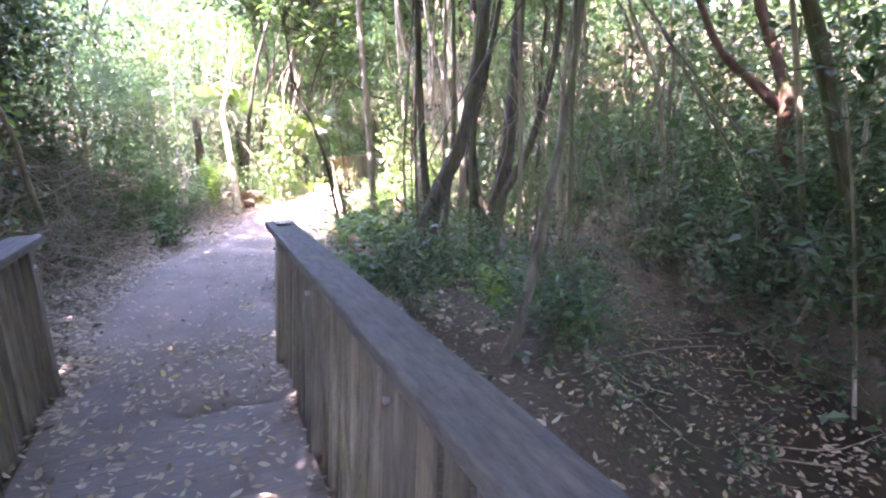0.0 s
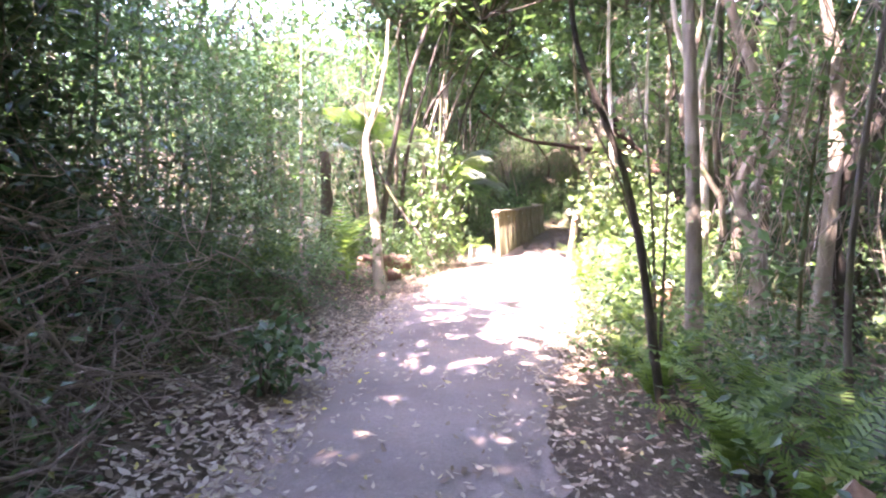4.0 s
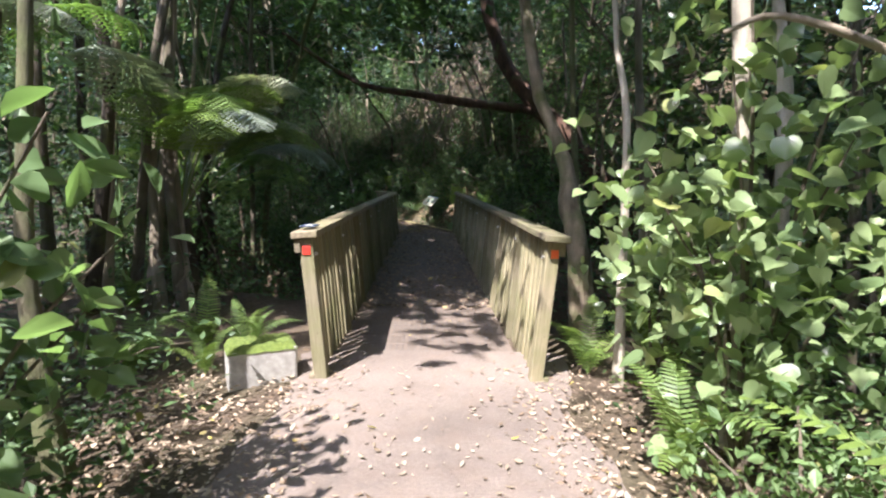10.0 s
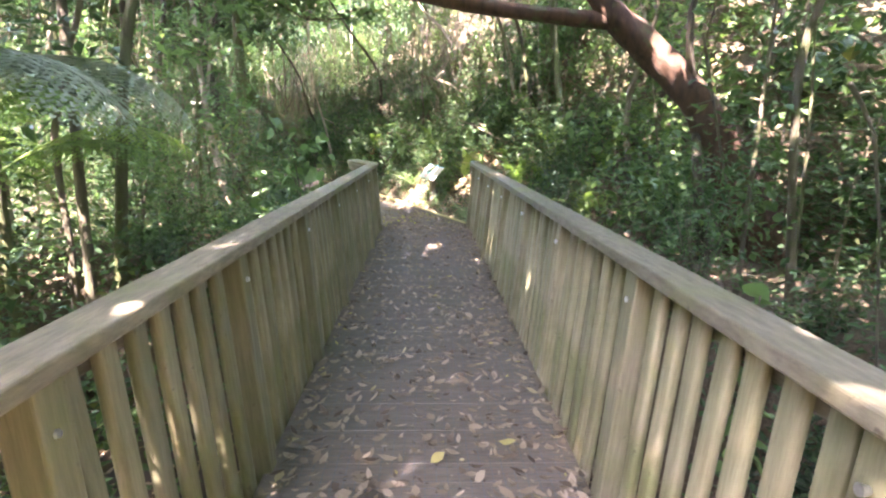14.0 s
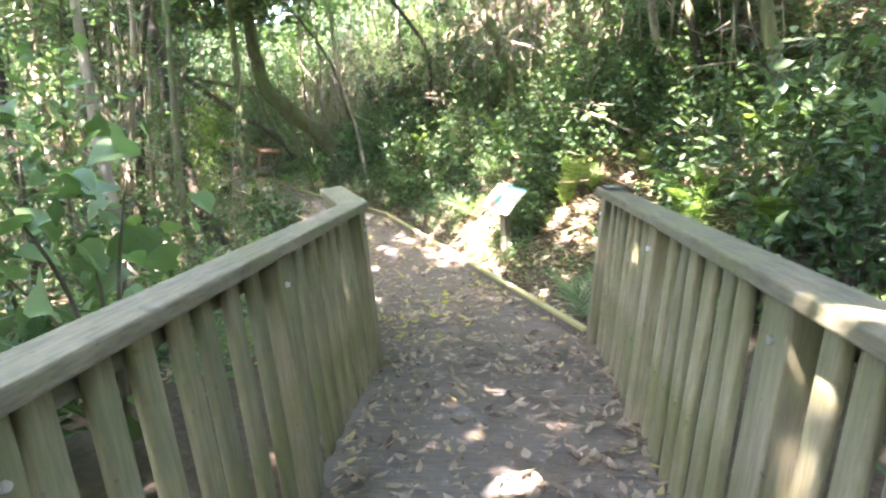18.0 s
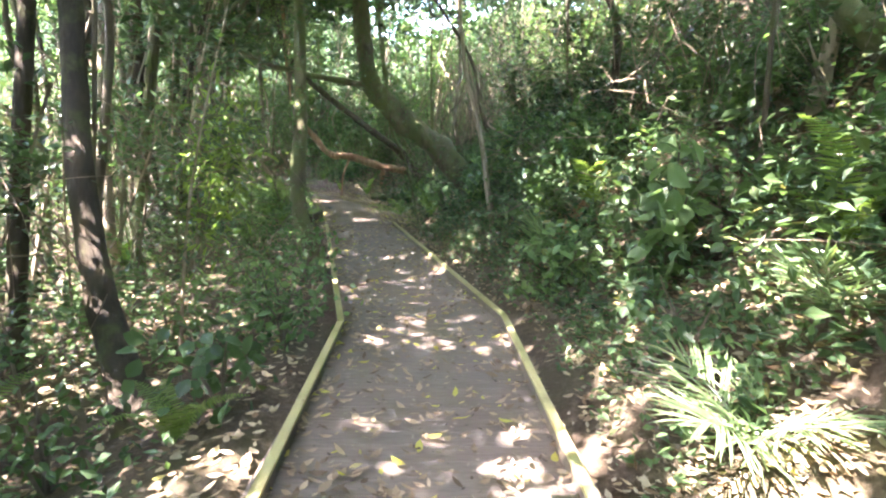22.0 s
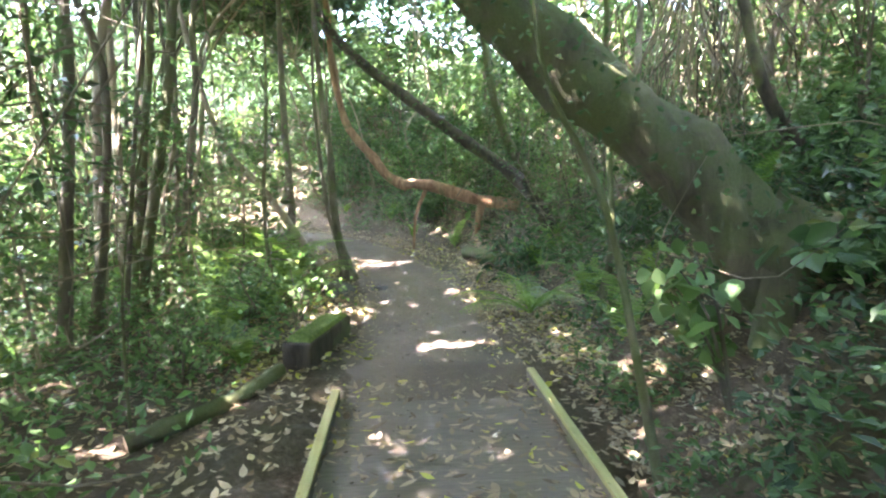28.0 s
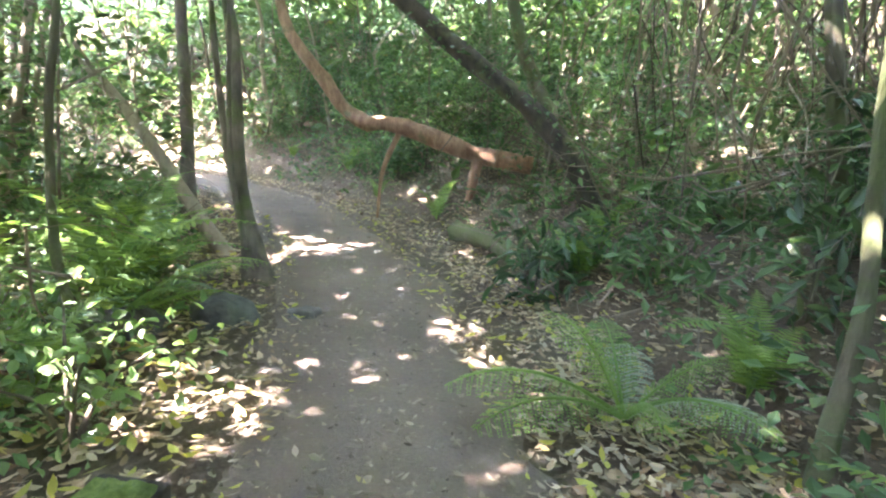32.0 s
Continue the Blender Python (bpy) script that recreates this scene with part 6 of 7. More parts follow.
for k, (x, y, n, size) in enumerate(((-2.1, 31.35, 7, 1.0), (-1.75, 31.75, 6, 0.8), (-1.35, 27.95, 6, 0.8), (-3.25, 34.75, 7, 1.1), (-6.4, 42.8, 6, 0.8))):
    palm_seedling(x, y, n, size, 500 + k, PALM_LIT if k < 4 else PALM_SHADED, ("young palm with combs of narrow leaflets coloured pale as if sunlit", "young palm with narrow leaflets coloured dark as if shaded")[k > 3])


# ---- tangles of dry twigs and hanging vines ----
def twigs(name, label, boxes, n, seed, material, thick=0.007, longest=1.0, hang=False):
    g = np.random.default_rng(seed)
    parts = []
    for k in range(n):
        x0, x1, y0, y1, z0, z1 = boxes[g.integers(len(boxes))]
        p = np.array([g.uniform(x0, x1), g.uniform(y0, y1), 0.0])
        if nearest(WAY, p[0], p[1])[0][0] < (2.2 if hang else 1.25):
            continue
        p[2] = gz(p[0], p[1]) + g.uniform(z0, z1)
        if hang:
            L = g.uniform(0.6, 1.0) * longest
            d = np.array([g.normal(0, 0.3), g.normal(0, 0.3), -1.0]) * L
        else:
            d = g.standard_normal(3) * np.array([1, 1, 0.45])
            d = d / np.linalg.norm(d) * longest * g.uniform(0.35, 1.0)
        mid = p + d * 0.5 + g.standard_normal(3) * 0.14 * np.linalg.norm(d)
        e = p + d
        if nearest(WAY, e[0], e[1])[0][0] < (2.1 if hang else 1.0):
            continue
        e[2] = max(e[2], gz(e[0], e[1]) - 0.02)
        t = thick * g.uniform(0.5, 1.4)
        parts.append(tube([p, mid, e], t, t * 0.4, 6, 4, 0.05, 0, k))
    return tagged(new(name, mesh_of(name, *join(parts), material, True)), label, "branches", kind="stuff")


twigs("dry_twigs", "tangle of dry pinkish brown twigs heaped beside the path", [(-6.2, -4.6, 4.2, 8.6, 0.0, 0.5), (-5.6, -4.4, 4.2, 7.6, 0.0, 0.3), (-6.6, -5.2, 6.0, 9.0, 0.1, 1.0)], 1150, 1, TWIG, 0.006, 0.95)
twigs("dry_twigs", "thick dry branches lying on the twig heap", [(-5.6, -4.6, 4.4, 8.0, 0.2, 0.6)], 45, 12, TWIG, 0.017, 1.3)
twigs("dry_twigs", "dry twigs and vines hanging in the dark thicket", [(-7.4, -5.0, 3.0, 9.0, 0.6, 2.8)], 420, 2, VINE, 0.006, 1.6, True)
twigs("vines", "hanging vines and thin bare stems", [(-8.5, -5.2, 3.0, 16.0, 2.0, 5.0), (-1.0, 2.5, 6.5, 12.0, 2.5, 5.5)], 130, 3, VINE, 0.008, 2.6, True)
twigs("vines", "pale bare vines hanging beside the gnarled tree", [(-1.5, -0.4, 9.0, 11.0, 1.2, 3.4), (-1.2, 0.6, 7.2, 9.0, 1.5, 3.6)], 170, 4, TWIG, 0.0055, 1.3, True)
twigs("dry_twigs", "twigs and thin roots on the steep bank", [(-2.6, 2.0, 28.0, 38.0, 0.1, 1.6), (-4.5, -2.0, 34.0, 40.0, 0.2, 1.6)], 420, 5, VINE, 0.007, 1.2)
twigs("vines", "thin hanging vines along the boardwalk bank", [(-3.0, 3.0, 28.0, 42.0, 1.5, 4.5), (-7.0, -3.0, 41.0, 48.0, 1.2, 3.5)], 200, 6, VINE, 0.007, 2.4, True)
twigs("vines", "roots and thin vines hanging over the steep bank", [(-1.6, 2.2, 28.5, 34.0, 0.8, 2.8), (-3.2, 0.5, 33.0, 38.5, 0.8, 3.0)], 330, 14, VINE, 0.006, 1.5, True)
twigs("dry_twigs", "bare twigs in the thicket beside the boardwalk", [(-12.0, -5.6, 28.0, 41.0, 0.0, 1.8)], 420, 7, VINE, 0.007, 1.4)
twigs("dry_twigs", "dry branches beside the path bend", [(-9.0, -5.5, 42.2, 46.0, 0.05, 1.6), (-15.0, -11.0, 41.0, 46.0, 0.0, 1.6)], 380, 8, VINE, 0.007, 1.3)
twigs("vines", "dark thin stems arching over the slope by the bend", [(-8.0, -4.5, 41.5, 46.0, 1.4, 3.4)], 170, 15, BARK_DARK, 0.008, 2.4, True)
twigs("dry_twigs", "dry twigs on the creek banks", [(-0.6, 4.5, 4.0, 14.0, 0.0, 0.5), (-8.0, 3.0, 17.5, 26.0, 0.0, 0.5)], 260, 9, VINE, 0.008, 1.2)
twigs("thin_stems", "thin bare saplings standing in the wood", [(-16.0, -6.2, 26.0, 52.0, 2.5, 5.0), (-7.5, 2.0, 28.5, 48.0, 2.5, 5.0), (-12.0, -6.0, 2.0, 22.0, 2.5, 5.0), (-0.2, 8.0, 6.0, 26.0, 2.5, 5.0)], 300, 10, BARK, 0.015, 5.0, True)


# ---- leaf litter ----


def litter(name, label, n, spot, size, seed, material=LITTER, lift=0.012):
    g = np.random.default_rng(seed)
    x, y, z = spot(g, n)
    n = len(x)
    cent = np.stack([x, y, z + lift + 0.012 * g.random(n)], 1)
    a = g.random(n) * 6.283
    L = size * g.uniform(0.5, 1.25, n)
    tilt = g.normal(0, 0.22, n)
    d = np.stack([np.cos(a), np.sin(a), tilt], 1)
    side = np.stack([-np.sin(a), np.cos(a), g.normal(0, 0.25, n)], 1)
    w = (L * g.uniform(0.28, 0.5, n) * 0.5)[:, None]
    L = L[:, None]
    curl = (L * g.uniform(-0.02, 0.14, (n, 1))) * np.array([0, 0, 1.0])
    rows = [cent - d * L * 0.5 + curl, cent - d * L * 0.12 + side * w, cent + d * L * 0.2 + side * w * 0.85, cent + d * L * 0.5 + curl, cent + d * L * 0.2 - side * w * 0.85, cent - d * L * 0.12 - side * w]
    v = np.stack(rows, 1)
    v[:, :, 2] = np.maximum(v[:, :, 2], (z + lift * 0.5)[:, None])
    o = np.arange(n)[:, None, None] * 6
    f = (o + np.array([[0, 1, 5], [1, 2, 4], [1, 4, 5], [2, 3, 4]])[None]).reshape(-1, 3)
    return tagged(new(name, mesh_of(name, v.reshape(-1, 3), f, material)), label, "leaves", kind="stuff")


def near_way(y0, y1, near, far, power=1.0, side=0, lift=0.0):
    def spot(g, n):
        k = np.where((WAY[:, 1] >= y0) & (WAY[:, 1] <= y1))[0]
        i = k[g.integers(len(k), size=n)]
        tan = np.gradient(WAY, axis=0)[i]
        tan /= np.linalg.norm(tan, axis=1)[:, None]
        nor = np.stack([tan[:, 1], -tan[:, 0]], 1)
        s = np.where(g.random(n) < 0.5, -1, 1) if side == 0 else np.full(n, side)
        off = (near + (far - near) * g.random(n) ** power) * s
        p = WAY[i] + nor * off[:, None] + tan * g.normal(0, 0.25, n)[:, None]
        z = ground(p[:, 0], p[:, 1])
        return p[:, 0], p[:, 1], z
    return spot


def on_deck(y0, y1, half, z, edge=1.0):
    def spot(g, n):
        k = np.where((WAY[:, 1] >= y0) & (WAY[:, 1] <= y1))[0]
        i = k[g.integers(len(k), size=n)]
        tan = np.gradient(WAY, axis=0)[i]
        tan /= np.linalg.norm(tan, axis=1)[:, None]
        nor = np.stack([tan[:, 1], -tan[:, 0]], 1)
        off = half * (1 - g.random(n) ** edge) * np.where(g.random(n) < 0.5, -1, 1)
        p = WAY[i] + nor * off[:, None] + tan * g.uniform(-0.12, 0.12, n)[:, None]
        return p[:, 0], p[:, 1], np.full(n, z)
    return spot


litter("leaf_litter", "dry brown leaves drifted along the path edges", 13000, near_way(9.5, 17.2, 0.55, 2.2, 0.9), 0.045, 1, lift=0.03)
litter("leaf_litter", "pale dry leaves thick along the edges of the shaded path", 9500, near_way(3.4, 10.5, 0.55, 2.3, 1.1, -1), 0.068, 14, lift=0.03)
litter("leaf_litter", "dry leaves along the fern side of the shaded path", 2600, near_way(3.4, 10.5, 0.85, 2.2, 1.3, 1), 0.06, 17, lift=0.03)
litter("leaf_litter", "scattered dry leaves on the gravel path", 1500, near_way(9.0, 17.2, 0.0, 0.95), 0.042, 2, lift=0.045)
litter("leaf_litter", "pale dry leaves scattered on the shaded path", 1500, near_way(3.6, 9.5, 0.0, 0.95, 0.7), 0.055, 18, lift=0.045)
litter("leaf_litter", "dry leaves on the forest floor beside the first path", 8000, near_way(1.0, 18, 1.6, 5.0), 0.085, 3)
litter("leaf_litter", "dry leaves on the first bridge deck", 2600, on_deck(-2.5, 4.3, 0.66, 0.045, 1.2), 0.06, 4)
litter("leaf_litter", "dry leaves scattered on the second bridge deck", 3000, on_deck(19.0, 27.2, 0.68, 0.034, 1.25), 0.075, 5, LITTER_DULL)
litter("leaf_litter", "crumbled leaf bits on the second bridge deck", 3600, on_deck(17.9, 27.2, 0.69, 0.03, 1.1), 0.03, 45, LITTER_DULL)
litter("leaf_litter", "dry leaves scattered on the boardwalk", 4200, on_deck(27.2, 39.3, 0.74, 0.008, 1.35), 0.078, 6, LITTER_DULL)
litter("leaf_litter", "crumbled leaf bits on the boardwalk", 4500, on_deck(27.2, 39.3, 0.75, 0.006, 1.2), 0.032, 46, LITTER_DULL)
litter("leaf_litter", "brown leaves covering the ground beside the boardwalk", 27000, near_way(27.2, 48, 0.9, 4.0, 1.3), 0.08, 7)
litter("leaf_litter", "leaves drifted along the earth path edges", 9500, near_way(39.3, 49, 0.48, 2.2), 0.065, 8, lift=0.03)
litter("leaf_litter", "scattered leaves on the earth path", 3200, near_way(39.3, 47, 0.0, 0.85), 0.05, 9, LITTER_DULL, 0.045)
litter("leaf_litter", "dark leaf crumbs trodden into the earth path", 3000, near_way(39.3, 46, 0.0, 0.85), 0.022, 47, LITTER_DULL, 0.043)
litter("leaf_litter", "thick brown leaves on the slope beside the path bend", 15000, near_way(39.6, 47.5, 0.95, 5.5, 1.0, 1), 0.075, 48)
litter("leaf_litter", "fallen leaves in the creek bed", 6000, lambda g, n: (lambda i: (CREEK[i, 0] + g.normal(0, 0.9, n), CREEK[i, 1] + g.normal(0, 0.9, n), np.maximum(-1.27, ground(CREEK[i, 0], CREEK[i, 1]) * 0 - 1.27)))(g.integers(60, 220, n)), 0.085, 10)
litter("leaf_litter", "brown leaves along the creek banks", 5000, lambda g, n: (lambda i, a, b_: (CREEK[i, 0] + a, CREEK[i, 1] + b_, np.maximum(ground(CREEK[i, 0] + a, CREEK[i, 1] + b_), -1.27)))(g.integers(70, 160, n), g.normal(0, 1.3, n), g.normal(0, 1.3, n)), 0.08, 15)
litter("leaf_litter", "pale dry leaves in the hollows of the bank", 3600, lambda g, n: (lambda k, a, r: (lambda x, y: (x, y, ground(x, y)))(np.array(BARE)[k, 0] + np.cos(a) * r, np.array(BARE)[k, 1] + np.sin(a) * r))(g.integers(len(BARE), size=n), g.random(n) * 6.28, g.random(n) ** 0.5 * 0.7), 0.075, 16)
litter("leaf_litter", "brown leaves caught on the steep bank", 12000, near_way(27.2, 40.5, 1.05, 3.4, 1.0, 1), 0.08, 49)
litter("yellow_leaves", "yellow fallen leaves on boardwalk and path", 420, on_deck(27.2, 39.3, 0.72, 0.012, 1.6), 0.08, 11, LITTER_YELLOW)
litter("yellow_leaves", "yellow fallen leaves along the last path", 1100, near_way(39.3, 46, 0.45, 1.8), 0.08, 12, LITTER_YELLOW, 0.04)
litter("yellow_leaves", "a few yellow leaves on the bridge and first path", 60, near_way(4, 17, 0.2, 1.4), 0.075, 13, LITTER_YELLOW, 0.045)


# ---- low herbs and the far wood ----
def foliage(name, label, n, spot, size, seed, material, high=0.5, slim=0.5):
    g = np.random.default_rng(seed)
    x, y, z = spot(g, n)
    m = len(x)
    cent = np.stack([x, y, z + 0.04 + high * g.random(m) ** 1.6], 1)
    if high > 1.5:
        c = g.integers(m, size=m // 26)
        cent = np.stack([x[c], y[c], z[c] + high * g.random(len(c)) ** 1.2], 1)[g.integers(len(c), size=m)] + g.normal(0, 0.2, (m, 3)) * np.array([1.2, 1.2, 0.8])
        cent[:, 2] = np.maximum(cent[:, 2], ground(cent[:, 0], cent[:, 1]) + 0.04)
        cent = cent[nearest(WAY, cent[:, 0], cent[:, 1])[0] > 1.5]
    v, f = leaves(cent, size, g, 0.1, slim, 0.6)
    return tagged(new(name, mesh_of(name, v, f, material)), label, "plants", kind="stuff")


def clumped(y0, y1, near, far, per=60, rad=0.22, side=0, power=1.0):
    base = near_way(y0, y1, near, far, power, side)
    def spot(g, n):
        x, y, _ = base(g, max(1, n // per))
        i = g.integers(len(x), size=n)
        x, y = x[i] + g.normal(0, rad, n), y[i] + g.normal(0, rad, n)
        d, _, _ = nearest(WAY, x, y)
        ok = (d > near * 0.85) & ~((y > 39.8) & (y < 44.5) & (x > -8.6) & (d < 2.6) & (g.random(n) < 0.85))
        for a, b_, r in BARE:
            ok &= np.hypot(x - a, y - b_) > r
        x, y = x[ok], y[ok]
        c, _, _ = nearest(CREEK, x, y)
        x, y = x[c > 0.7], y[c > 0.7]
        return x, y, ground(x, y)
    return spot


foliage("ground_plants", "low green plants edging the first path", 26000, clumped(4, 17, 1.3, 3.4), 0.062, 1, LEAF_MID, 0.75)
foliage("ground_plants", "low green plants on the creek banks", 11000, clumped(2, 27, 2.0, 5.5), 0.085, 2, LEAF_DARK, 0.7)
foliage("ground_plants", "low plants in the leaf litter by the boardwalk", 18000, clumped(27.5, 50, 1.45, 5.0), 0.075, 3, LEAF_MID, 0.5)
foliage("ground_plants", "light green low plants in the leaf litter by the boardwalk", 18000, clumped(27.5, 50, 1.4, 4.5, 40, 0.25, -1), 0.075, 31, LEAF_LIGHT, 0.55)
foliage("ground_plants", "dense low growth on the steep bank", 34000, clumped(26.5, 42, 1.35, 5.0, 50, 0.28, 1), 0.085, 4, LEAF_MID, 0.8)
foliage("ground_plants", "pale low growth on the sunny bank", 6000, clumped(9.5, 16.5, 1.3, 2.6, 50, 0.18, 1), 0.05, 5, LEAF_LIGHT, 0.5)


def far_wood(name, label, n, lo, hi, size, seed, material, high=9.0, low=0.0):
    g = np.random.default_rng(seed)
    span = hi + 2
    x, y = g.uniform(-24 - span, 6 + span, n * 4), g.uniform(-6 - span, 56 + span, n * 4)
    d, _, _ = nearest(WAY[::3], x, y)
    ok = (d > lo) & (d < hi)
    x, y = x[ok], y[ok]
    h = low + g.random(len(x)) ** 0.9 * (high - low)
    f = 2.2 / (1 + 2.2 * size)
    cl = np.sin(x * f + h * 0.9 * f + 1.7 * np.sin(y * 0.31)) + np.sin(y * f * 1.1 - h * 0.8 * f) + np.sin((x + y) * f * 0.63 + h * 1.2 * f)
    ok = cl > -0.3
    x, y, h = x[ok][:n], y[ok][:n], h[ok][:n]
    v, f = leaves(np.stack([x, y, ground(x, y) + 0.1 + h], 1), size, g, 0.15, 0.6, 0.45)
    return tagged(new(name, mesh_of(name, v, f, material)), label, "foliage", kind="stuff")


far_wood("far_foliage", "green foliage deep in the wood", 44000, 4.6, 9, 0.15, 1, LEAF_MID, 8.0, 0.3)
far_wood("far_foliage", "dark green foliage deep in the wood", 28000, 5.0, 11, 0.18, 2, LEAF_DARK, 6.0)
far_wood("far_foliage", "sunlit green foliage deep in the wood", 48000, 9, 18, 0.3, 3, LEAF_MID, 11)
far_wood("far_foliage", "more green foliage deep in the wood", 36000, 10, 20, 0.26, 4, LEAF_MID, 12)
far_wood("far_foliage", "distant woodland foliage", 40000, 18, 36, 0.7, 5, LEAF_MID, 17)


def far_trunks(n, lo, hi, seed):
    g = np.random.default_rng(seed)
    x, y = g.uniform(-40, 22, n * 6), g.uniform(-18, 70, n * 6)
    d, _, _ = nearest(WAY[::3], x, y)
    ok = (d > lo) & (d < hi)
    x, y = x[ok][:n], y[ok][:n]
    z = ground(x, y)
    parts = []
    for k in range(len(x)):
        r, h = g.uniform(0.02, 0.07), g.uniform(8, 11)
        lx, ly = g.normal(0, 0.5, 2)
        parts.append(tube([(x[k], y[k], z[k] - 0.1), (x[k] + lx * 0.3, y[k] + ly * 0.3, z[k] + h * 0.5), (x[k] + lx, y[k] + ly, z[k] + h)], r, r * 0.4, 6, 5, 0.06, 0, k))
    tagged(new("far_trunks", mesh_of("far_trunks", *join(parts), BARK, True)), "many slender trunks standing deep in the wood", "trunks", kind="stuff")


def shade_canopy(n, seed):
    """Leaf clumps added all over the wood for shade, open above the sunlit spots."""
    g = np.random.default_rng(seed)
    x, y = g.uniform(-46, 24, n), g.uniform(-18, 70, n)
    d, _, _ = nearest(WAY[::3], x, y)
    z = np.maximum(ground(x, y), 0) + g.uniform(8.5, 11.5, n)
    k = z / SUN_FROM.z
    k = (z - ground(x - SUN_FROM.x * k, y - SUN_FROM.y * k)) / SUN_FROM.z
    sx, sy = x - SUN_FROM.x * k, y - SUN_FROM.y * k
    d2, _, s2 = nearest(WAY[::3], sx, sy)
    # share of clumps kept, set by how much shade each ground spot gets
    left = np.where(sy < 20, np.where(d2 < 3.5, np.where(sy > 16.8, 0.5, 0.15), 0.7), np.where(sy > 31, 0.15, 0.1))
    right = np.where((sy > 22) & (sy < 30) & (d2 < 7), 0.6, np.where((sy > 26) & (sy < 37) & (d2 < 9), np.where(sy > 33, 0.62, 0.85), np.where((sy > 36) & (d2 < 6), 0.72, np.where(sy < 17, 1.0, 0.8))))
    keep = np.where(d2 < 1.5, np.where((sy > 24) & (sy < 36), 0.6, 0.35), np.where((s2 < 0) & (d2 < 9), left, right))
    ok = g.random(n) < keep
    for a, b_, r in LIT:
        ok &= np.hypot(sx - a, sy - b_) > (r + 1.0 if r > 0 else max(0.2, 0.6 + 0.35 * r))
    c = np.stack([x, y, z], 1)[ok]
    per = 26
    cent = np.repeat(c, per, 0) + g.normal(0, 1, (len(c) * per, 3)) * np.array([0.75, 0.75, 0.3])
    v, f = leaves(cent, 0.5, g, 0.2, 0.55, 0.65)
    return tagged(new("tree_tops", mesh_of("tree_tops", v, f, LEAF_DARK)), "leafy tops added above the wood to shade it", "foliage", kind="stuff")


shade_canopy(6900, 61)
foliage("ground_plants", "broad leaved growth on the steep bank", 9000, clumped(26.5, 42, 1.4, 4.5, 40, 0.25, 1), 0.1, 6, LEAF_MID, 0.9)


foliage("ground_plants", "low dark plants between the bank shrubs", 16000, clumped(27.3, 40, 1.3, 3.4, 32, 0.2, 1), 0.09, 34, LEAF_DARK, 0.45)
foliage("ground_plants", "low green plants along the foot of the bank", 12000, clumped(27.3, 41, 1.05, 1.7, 40, 0.16, 1), 0.06, 33, LEAF_MID, 0.3)


def in_boxes(boxes, per=60, rad=0.35):
    def spot(g, n):
        k = max(1, n // per)
        b = np.array([boxes[i] for i in g.integers(len(boxes), size=k)])
        x, y = g.uniform(b[:, 0], b[:, 1]), g.uniform(b[:, 2], b[:, 3])
        i = g.integers(k, size=n)
        x, y = x[i] + g.normal(0, rad, n), y[i] + g.normal(0, rad, n)
        return x, y, ground(x, y)
    return spot


# both far bank thickets use the dark leaf in place of missing shade
foliage("thicket", "dense thicket on the far creek bank, leaves darkened for shade", 24000, in_boxes([(3.6, 7.0, 2.0, 14.0), (4.4, 8.0, 6.0, 17.0)], 90, 0.4), 0.12, 21, LEAF_DARK, 2.6)
foliage("thicket", "low thicket on the far creek bank, leaves darkened for shade", 16000, in_boxes([(3.8, 7.0, 2.0, 15.0)], 90, 0.4), 0.11, 22, LEAF_DARK, 1.6)
foliage("thicket", "dark leafy mass overhanging the twig heap", 30000, in_boxes([(-7.2, -6.1, 5.0, 8.6)], 90, 0.3), 0.1, 43, LEAF_DARK, 5.0)
foliage("thicket", "tall dark bushes across the creek", 26000, in_boxes([(5.5, 10.0, 3.0, 20.0)], 80, 0.5), 0.17, 42, LEAF_DARK, 6.5)
foliage("thicket", "dense dark thicket of small leaves beside the path", 20000, in_boxes([(-9.0, -7.0, 3.0, 11.0)], 90, 0.35), 0.07, 23, LEAF_DARK, 4.6)
foliage("thicket", "fine leaved light green bush beside the path", 13000, in_boxes([(-7.0, -5.5, 8.3, 11.2)], 90, 0.3), 0.05, 24, LEAF_MID, 2.6)
foliage("thicket", "leafy growth beyond the path bend", 22000, in_boxes([(-20.0, -9.0, 47.8, 54.0), (-9.0, -5.0, 46.0, 52.0), (-22.0, -13.5, 41.0, 44.5)], 80, 0.4), 0.14, 25, LEAF_MID, 2.4)
foliage("thicket", "leafy growth in the bridge gully", 22000, in_boxes([(-9.0, -4.4, 20.0, 27.0), (-0.6, 4.0, 17.5, 26.0)], 80, 0.35), 0.09, 26, LEAF_MID, 1.7)
foliage("thicket", "light green shrubs in the bridge gully", 15000, in_boxes([(-7.5, -4.5, 20.5, 27.5), (-9.0, -6.0, 23.0, 29.0)], 70, 0.3), 0.08, 41, LEAF_LIGHT, 2.0)
foliage("thicket", "dense bushes covering the upper hillside", 26000, in_boxes([(2.2, 12.0, 22.0, 46.0), (3.0, 9.0, 17.0, 26.0)], 70, 0.5), 0.2, 27, LEAF_DARK, 2.4)
foliage("thicket", "green bushes on the upper hillside", 12000, in_boxes([(1.5, 10.0, 24.0, 46.0)], 70, 0.4), 0.16, 28, LEAF_MID, 2.0)
foliage("thicket", "dark overhanging thicket beside the twig heap", 24000, in_boxes([(-8.0, -6.8, 3.6, 9.2)], 90, 0.3), 0.09, 29, LEAF_DARK, 4.6)
foliage("thicket", "bushes in the wood left of the path bend", 15000, in_boxes([(-25.0, -12.5, 33.0, 43.5)], 70, 0.45), 0.16, 30, LEAF_MID, 2.0)
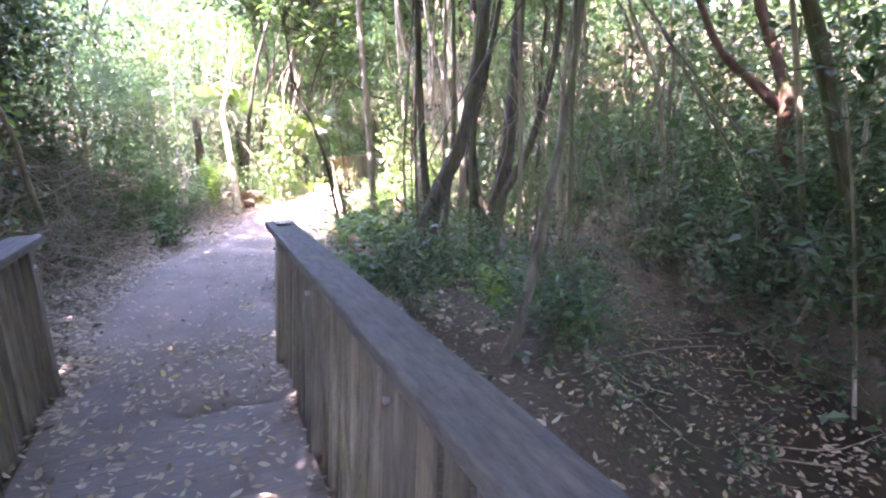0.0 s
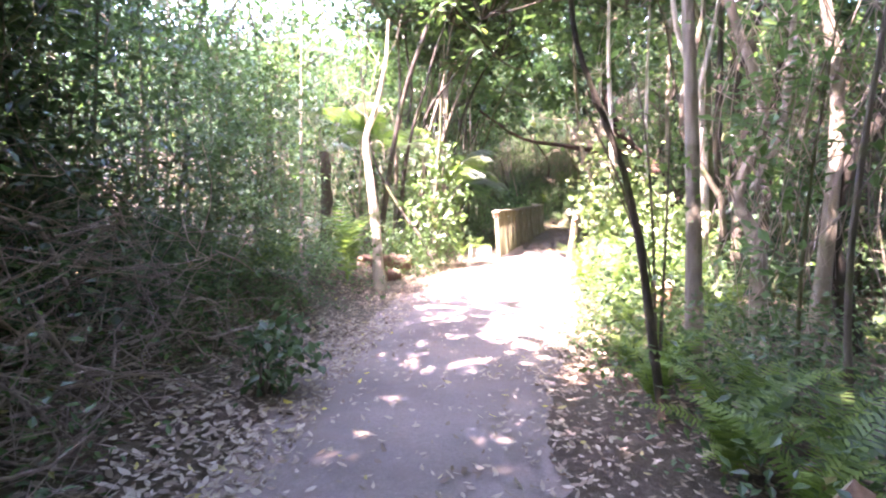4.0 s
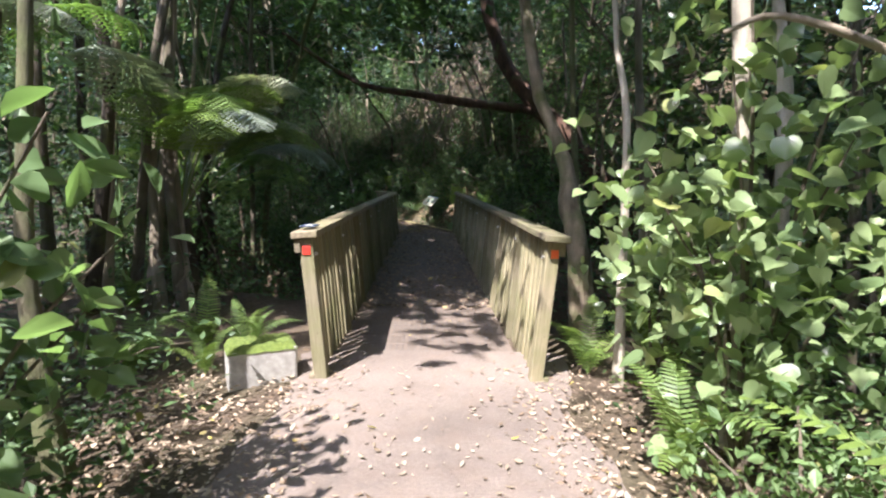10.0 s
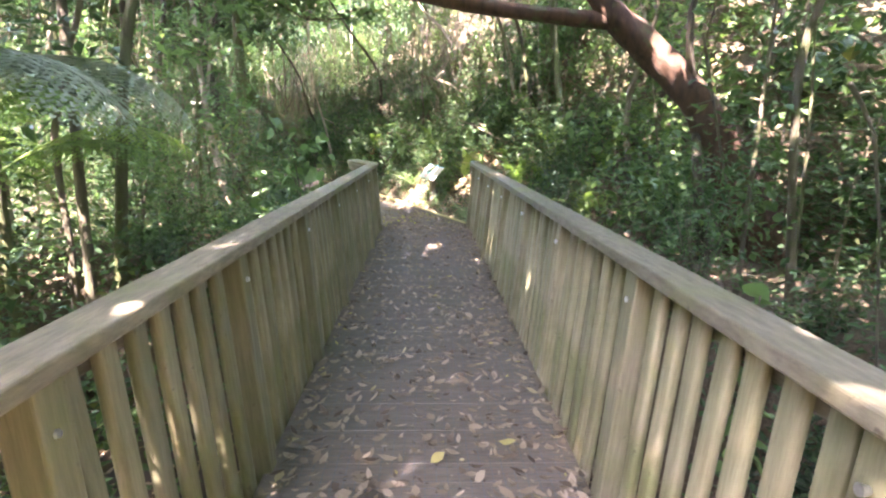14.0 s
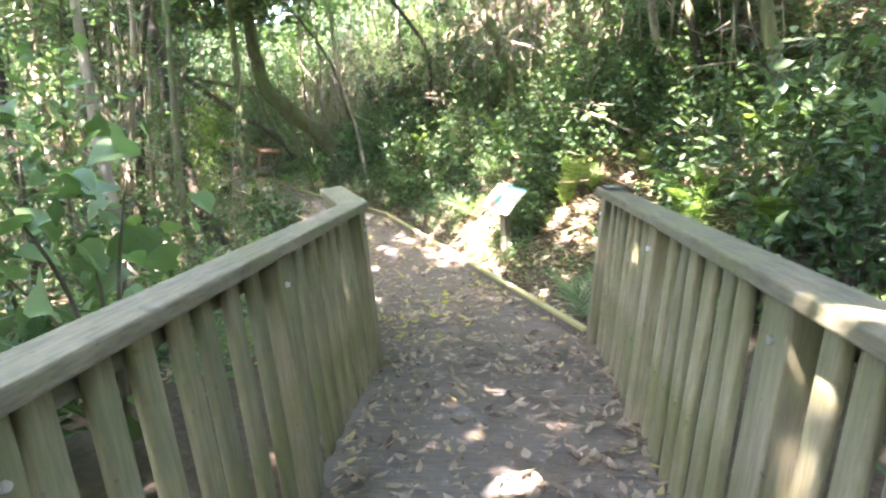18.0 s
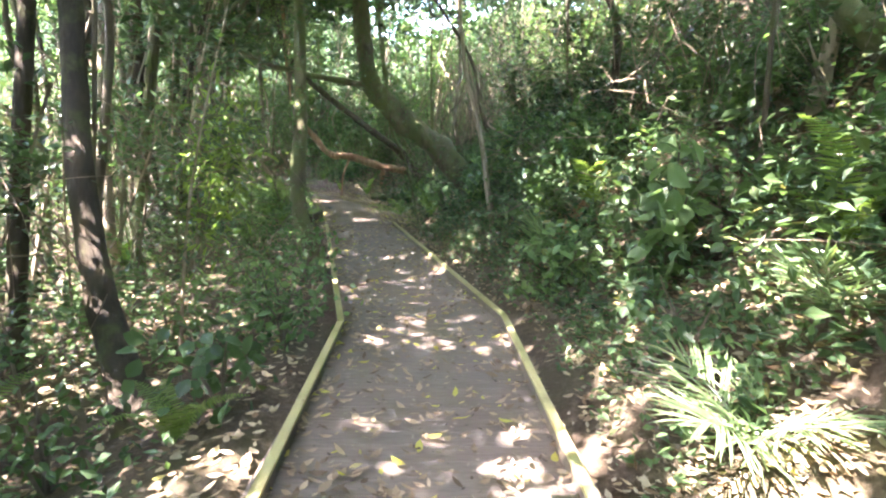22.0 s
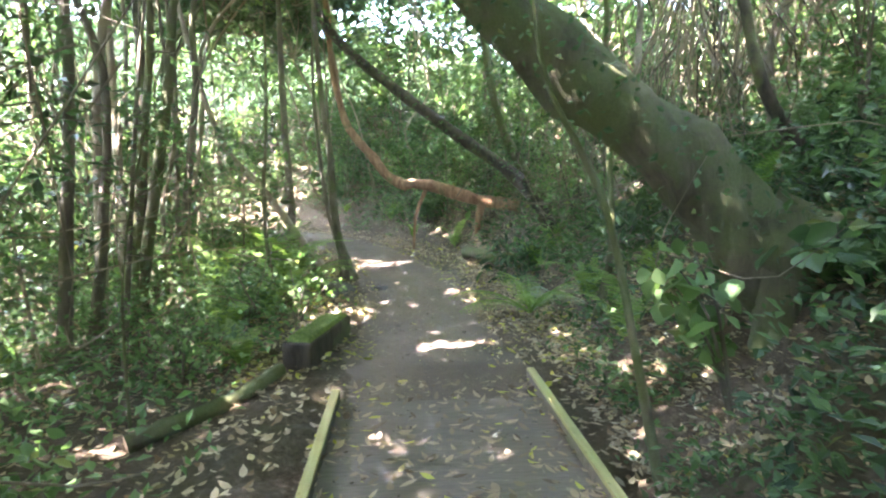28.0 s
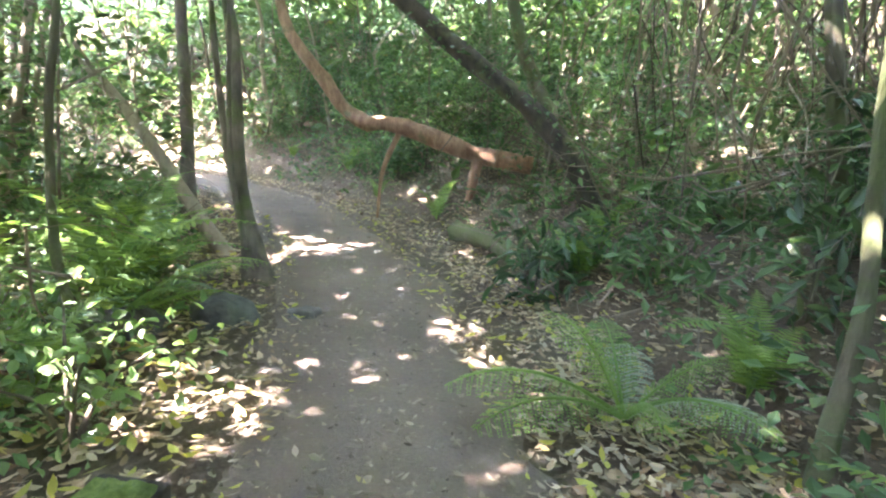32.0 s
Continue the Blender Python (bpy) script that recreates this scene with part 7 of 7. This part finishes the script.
foliage("thicket", "tall dark bushes on the hilltop", 15000, in_boxes([(2.5, 13.0, 23.0, 48.0)], 70, 0.6), 0.3, 35, LEAF_DARK, 4.5)
foliage("thicket", "light green bushes round the path bend", 14000, in_boxes([(-19.0, -12.5, 40.5, 45.0), (-14.0, -7.5, 47.2, 50.0), (-8.5, -5.5, 44.0, 48.0)], 70, 0.4), 0.1, 36, LEAF_LIGHT, 1.8)
foliage("thicket", "tall leafy trees closing the view beyond the bend", 34000, in_boxes([(-26.0, 2.0, 48.5, 58.0)], 70, 0.6), 0.22, 37, LEAF_MID, 11.0)
twigs("thin_stems", "thin pale stems standing in the wood round the bend", [(-17.0, -9.0, 36.0, 44.0, 2.0, 4.0), (-16.0, -6.0, 46.5, 52.0, 2.0, 4.5), (-8.0, -4.5, 42.0, 47.0, 2.0, 4.0), (-11.0, -6.3, 28.0, 38.0, 2.0, 4.0)], 620, 13, VINE, 0.011, 4.2, True)
foliage("thicket", "green wall of small leaves and vines beside the path", 11000, in_boxes([(-6.5, -5.3, 8.6, 11.0)], 70, 0.25), 0.055, 38, LEAF_MID, 2.6)
foliage("thicket", "tall tree foliage closing the sky beyond the wood", 30000, in_boxes([(-24.0, 0.0, 50.0, 62.0)], 60, 0.7), 0.3, 39, LEAF_MID, 15.0)
far_trunks(330, 8.0, 22, 8)
a = np.linspace(0, 2 * math.pi, 97)
ring = np.stack([-6 + 95 * np.cos(a), 24 + 95 * np.sin(a)], 1)
V = np.concatenate([np.column_stack([ring, np.full(97, -8.0)]), np.column_stack([ring, 22 + 3 * np.sin(a * 9) + 2 * np.sin(a * 23)])])
i = np.arange(96)
BACK = plain_mat("distant wooded hillside", (0.03, 0.05, 0.015), (0.11, 0.16, 0.05), 1.2, 1.0, 1.0, 0.5)
tagged(new("backdrop", mesh_of("backdrop", V, np.stack([i, i + 1, i + 98, i + 97], 1), BACK)), "distant wooded hillside closing the view", "backdrop", kind="structure")
clear(SHRUBS)
clear(SAPLINGS)
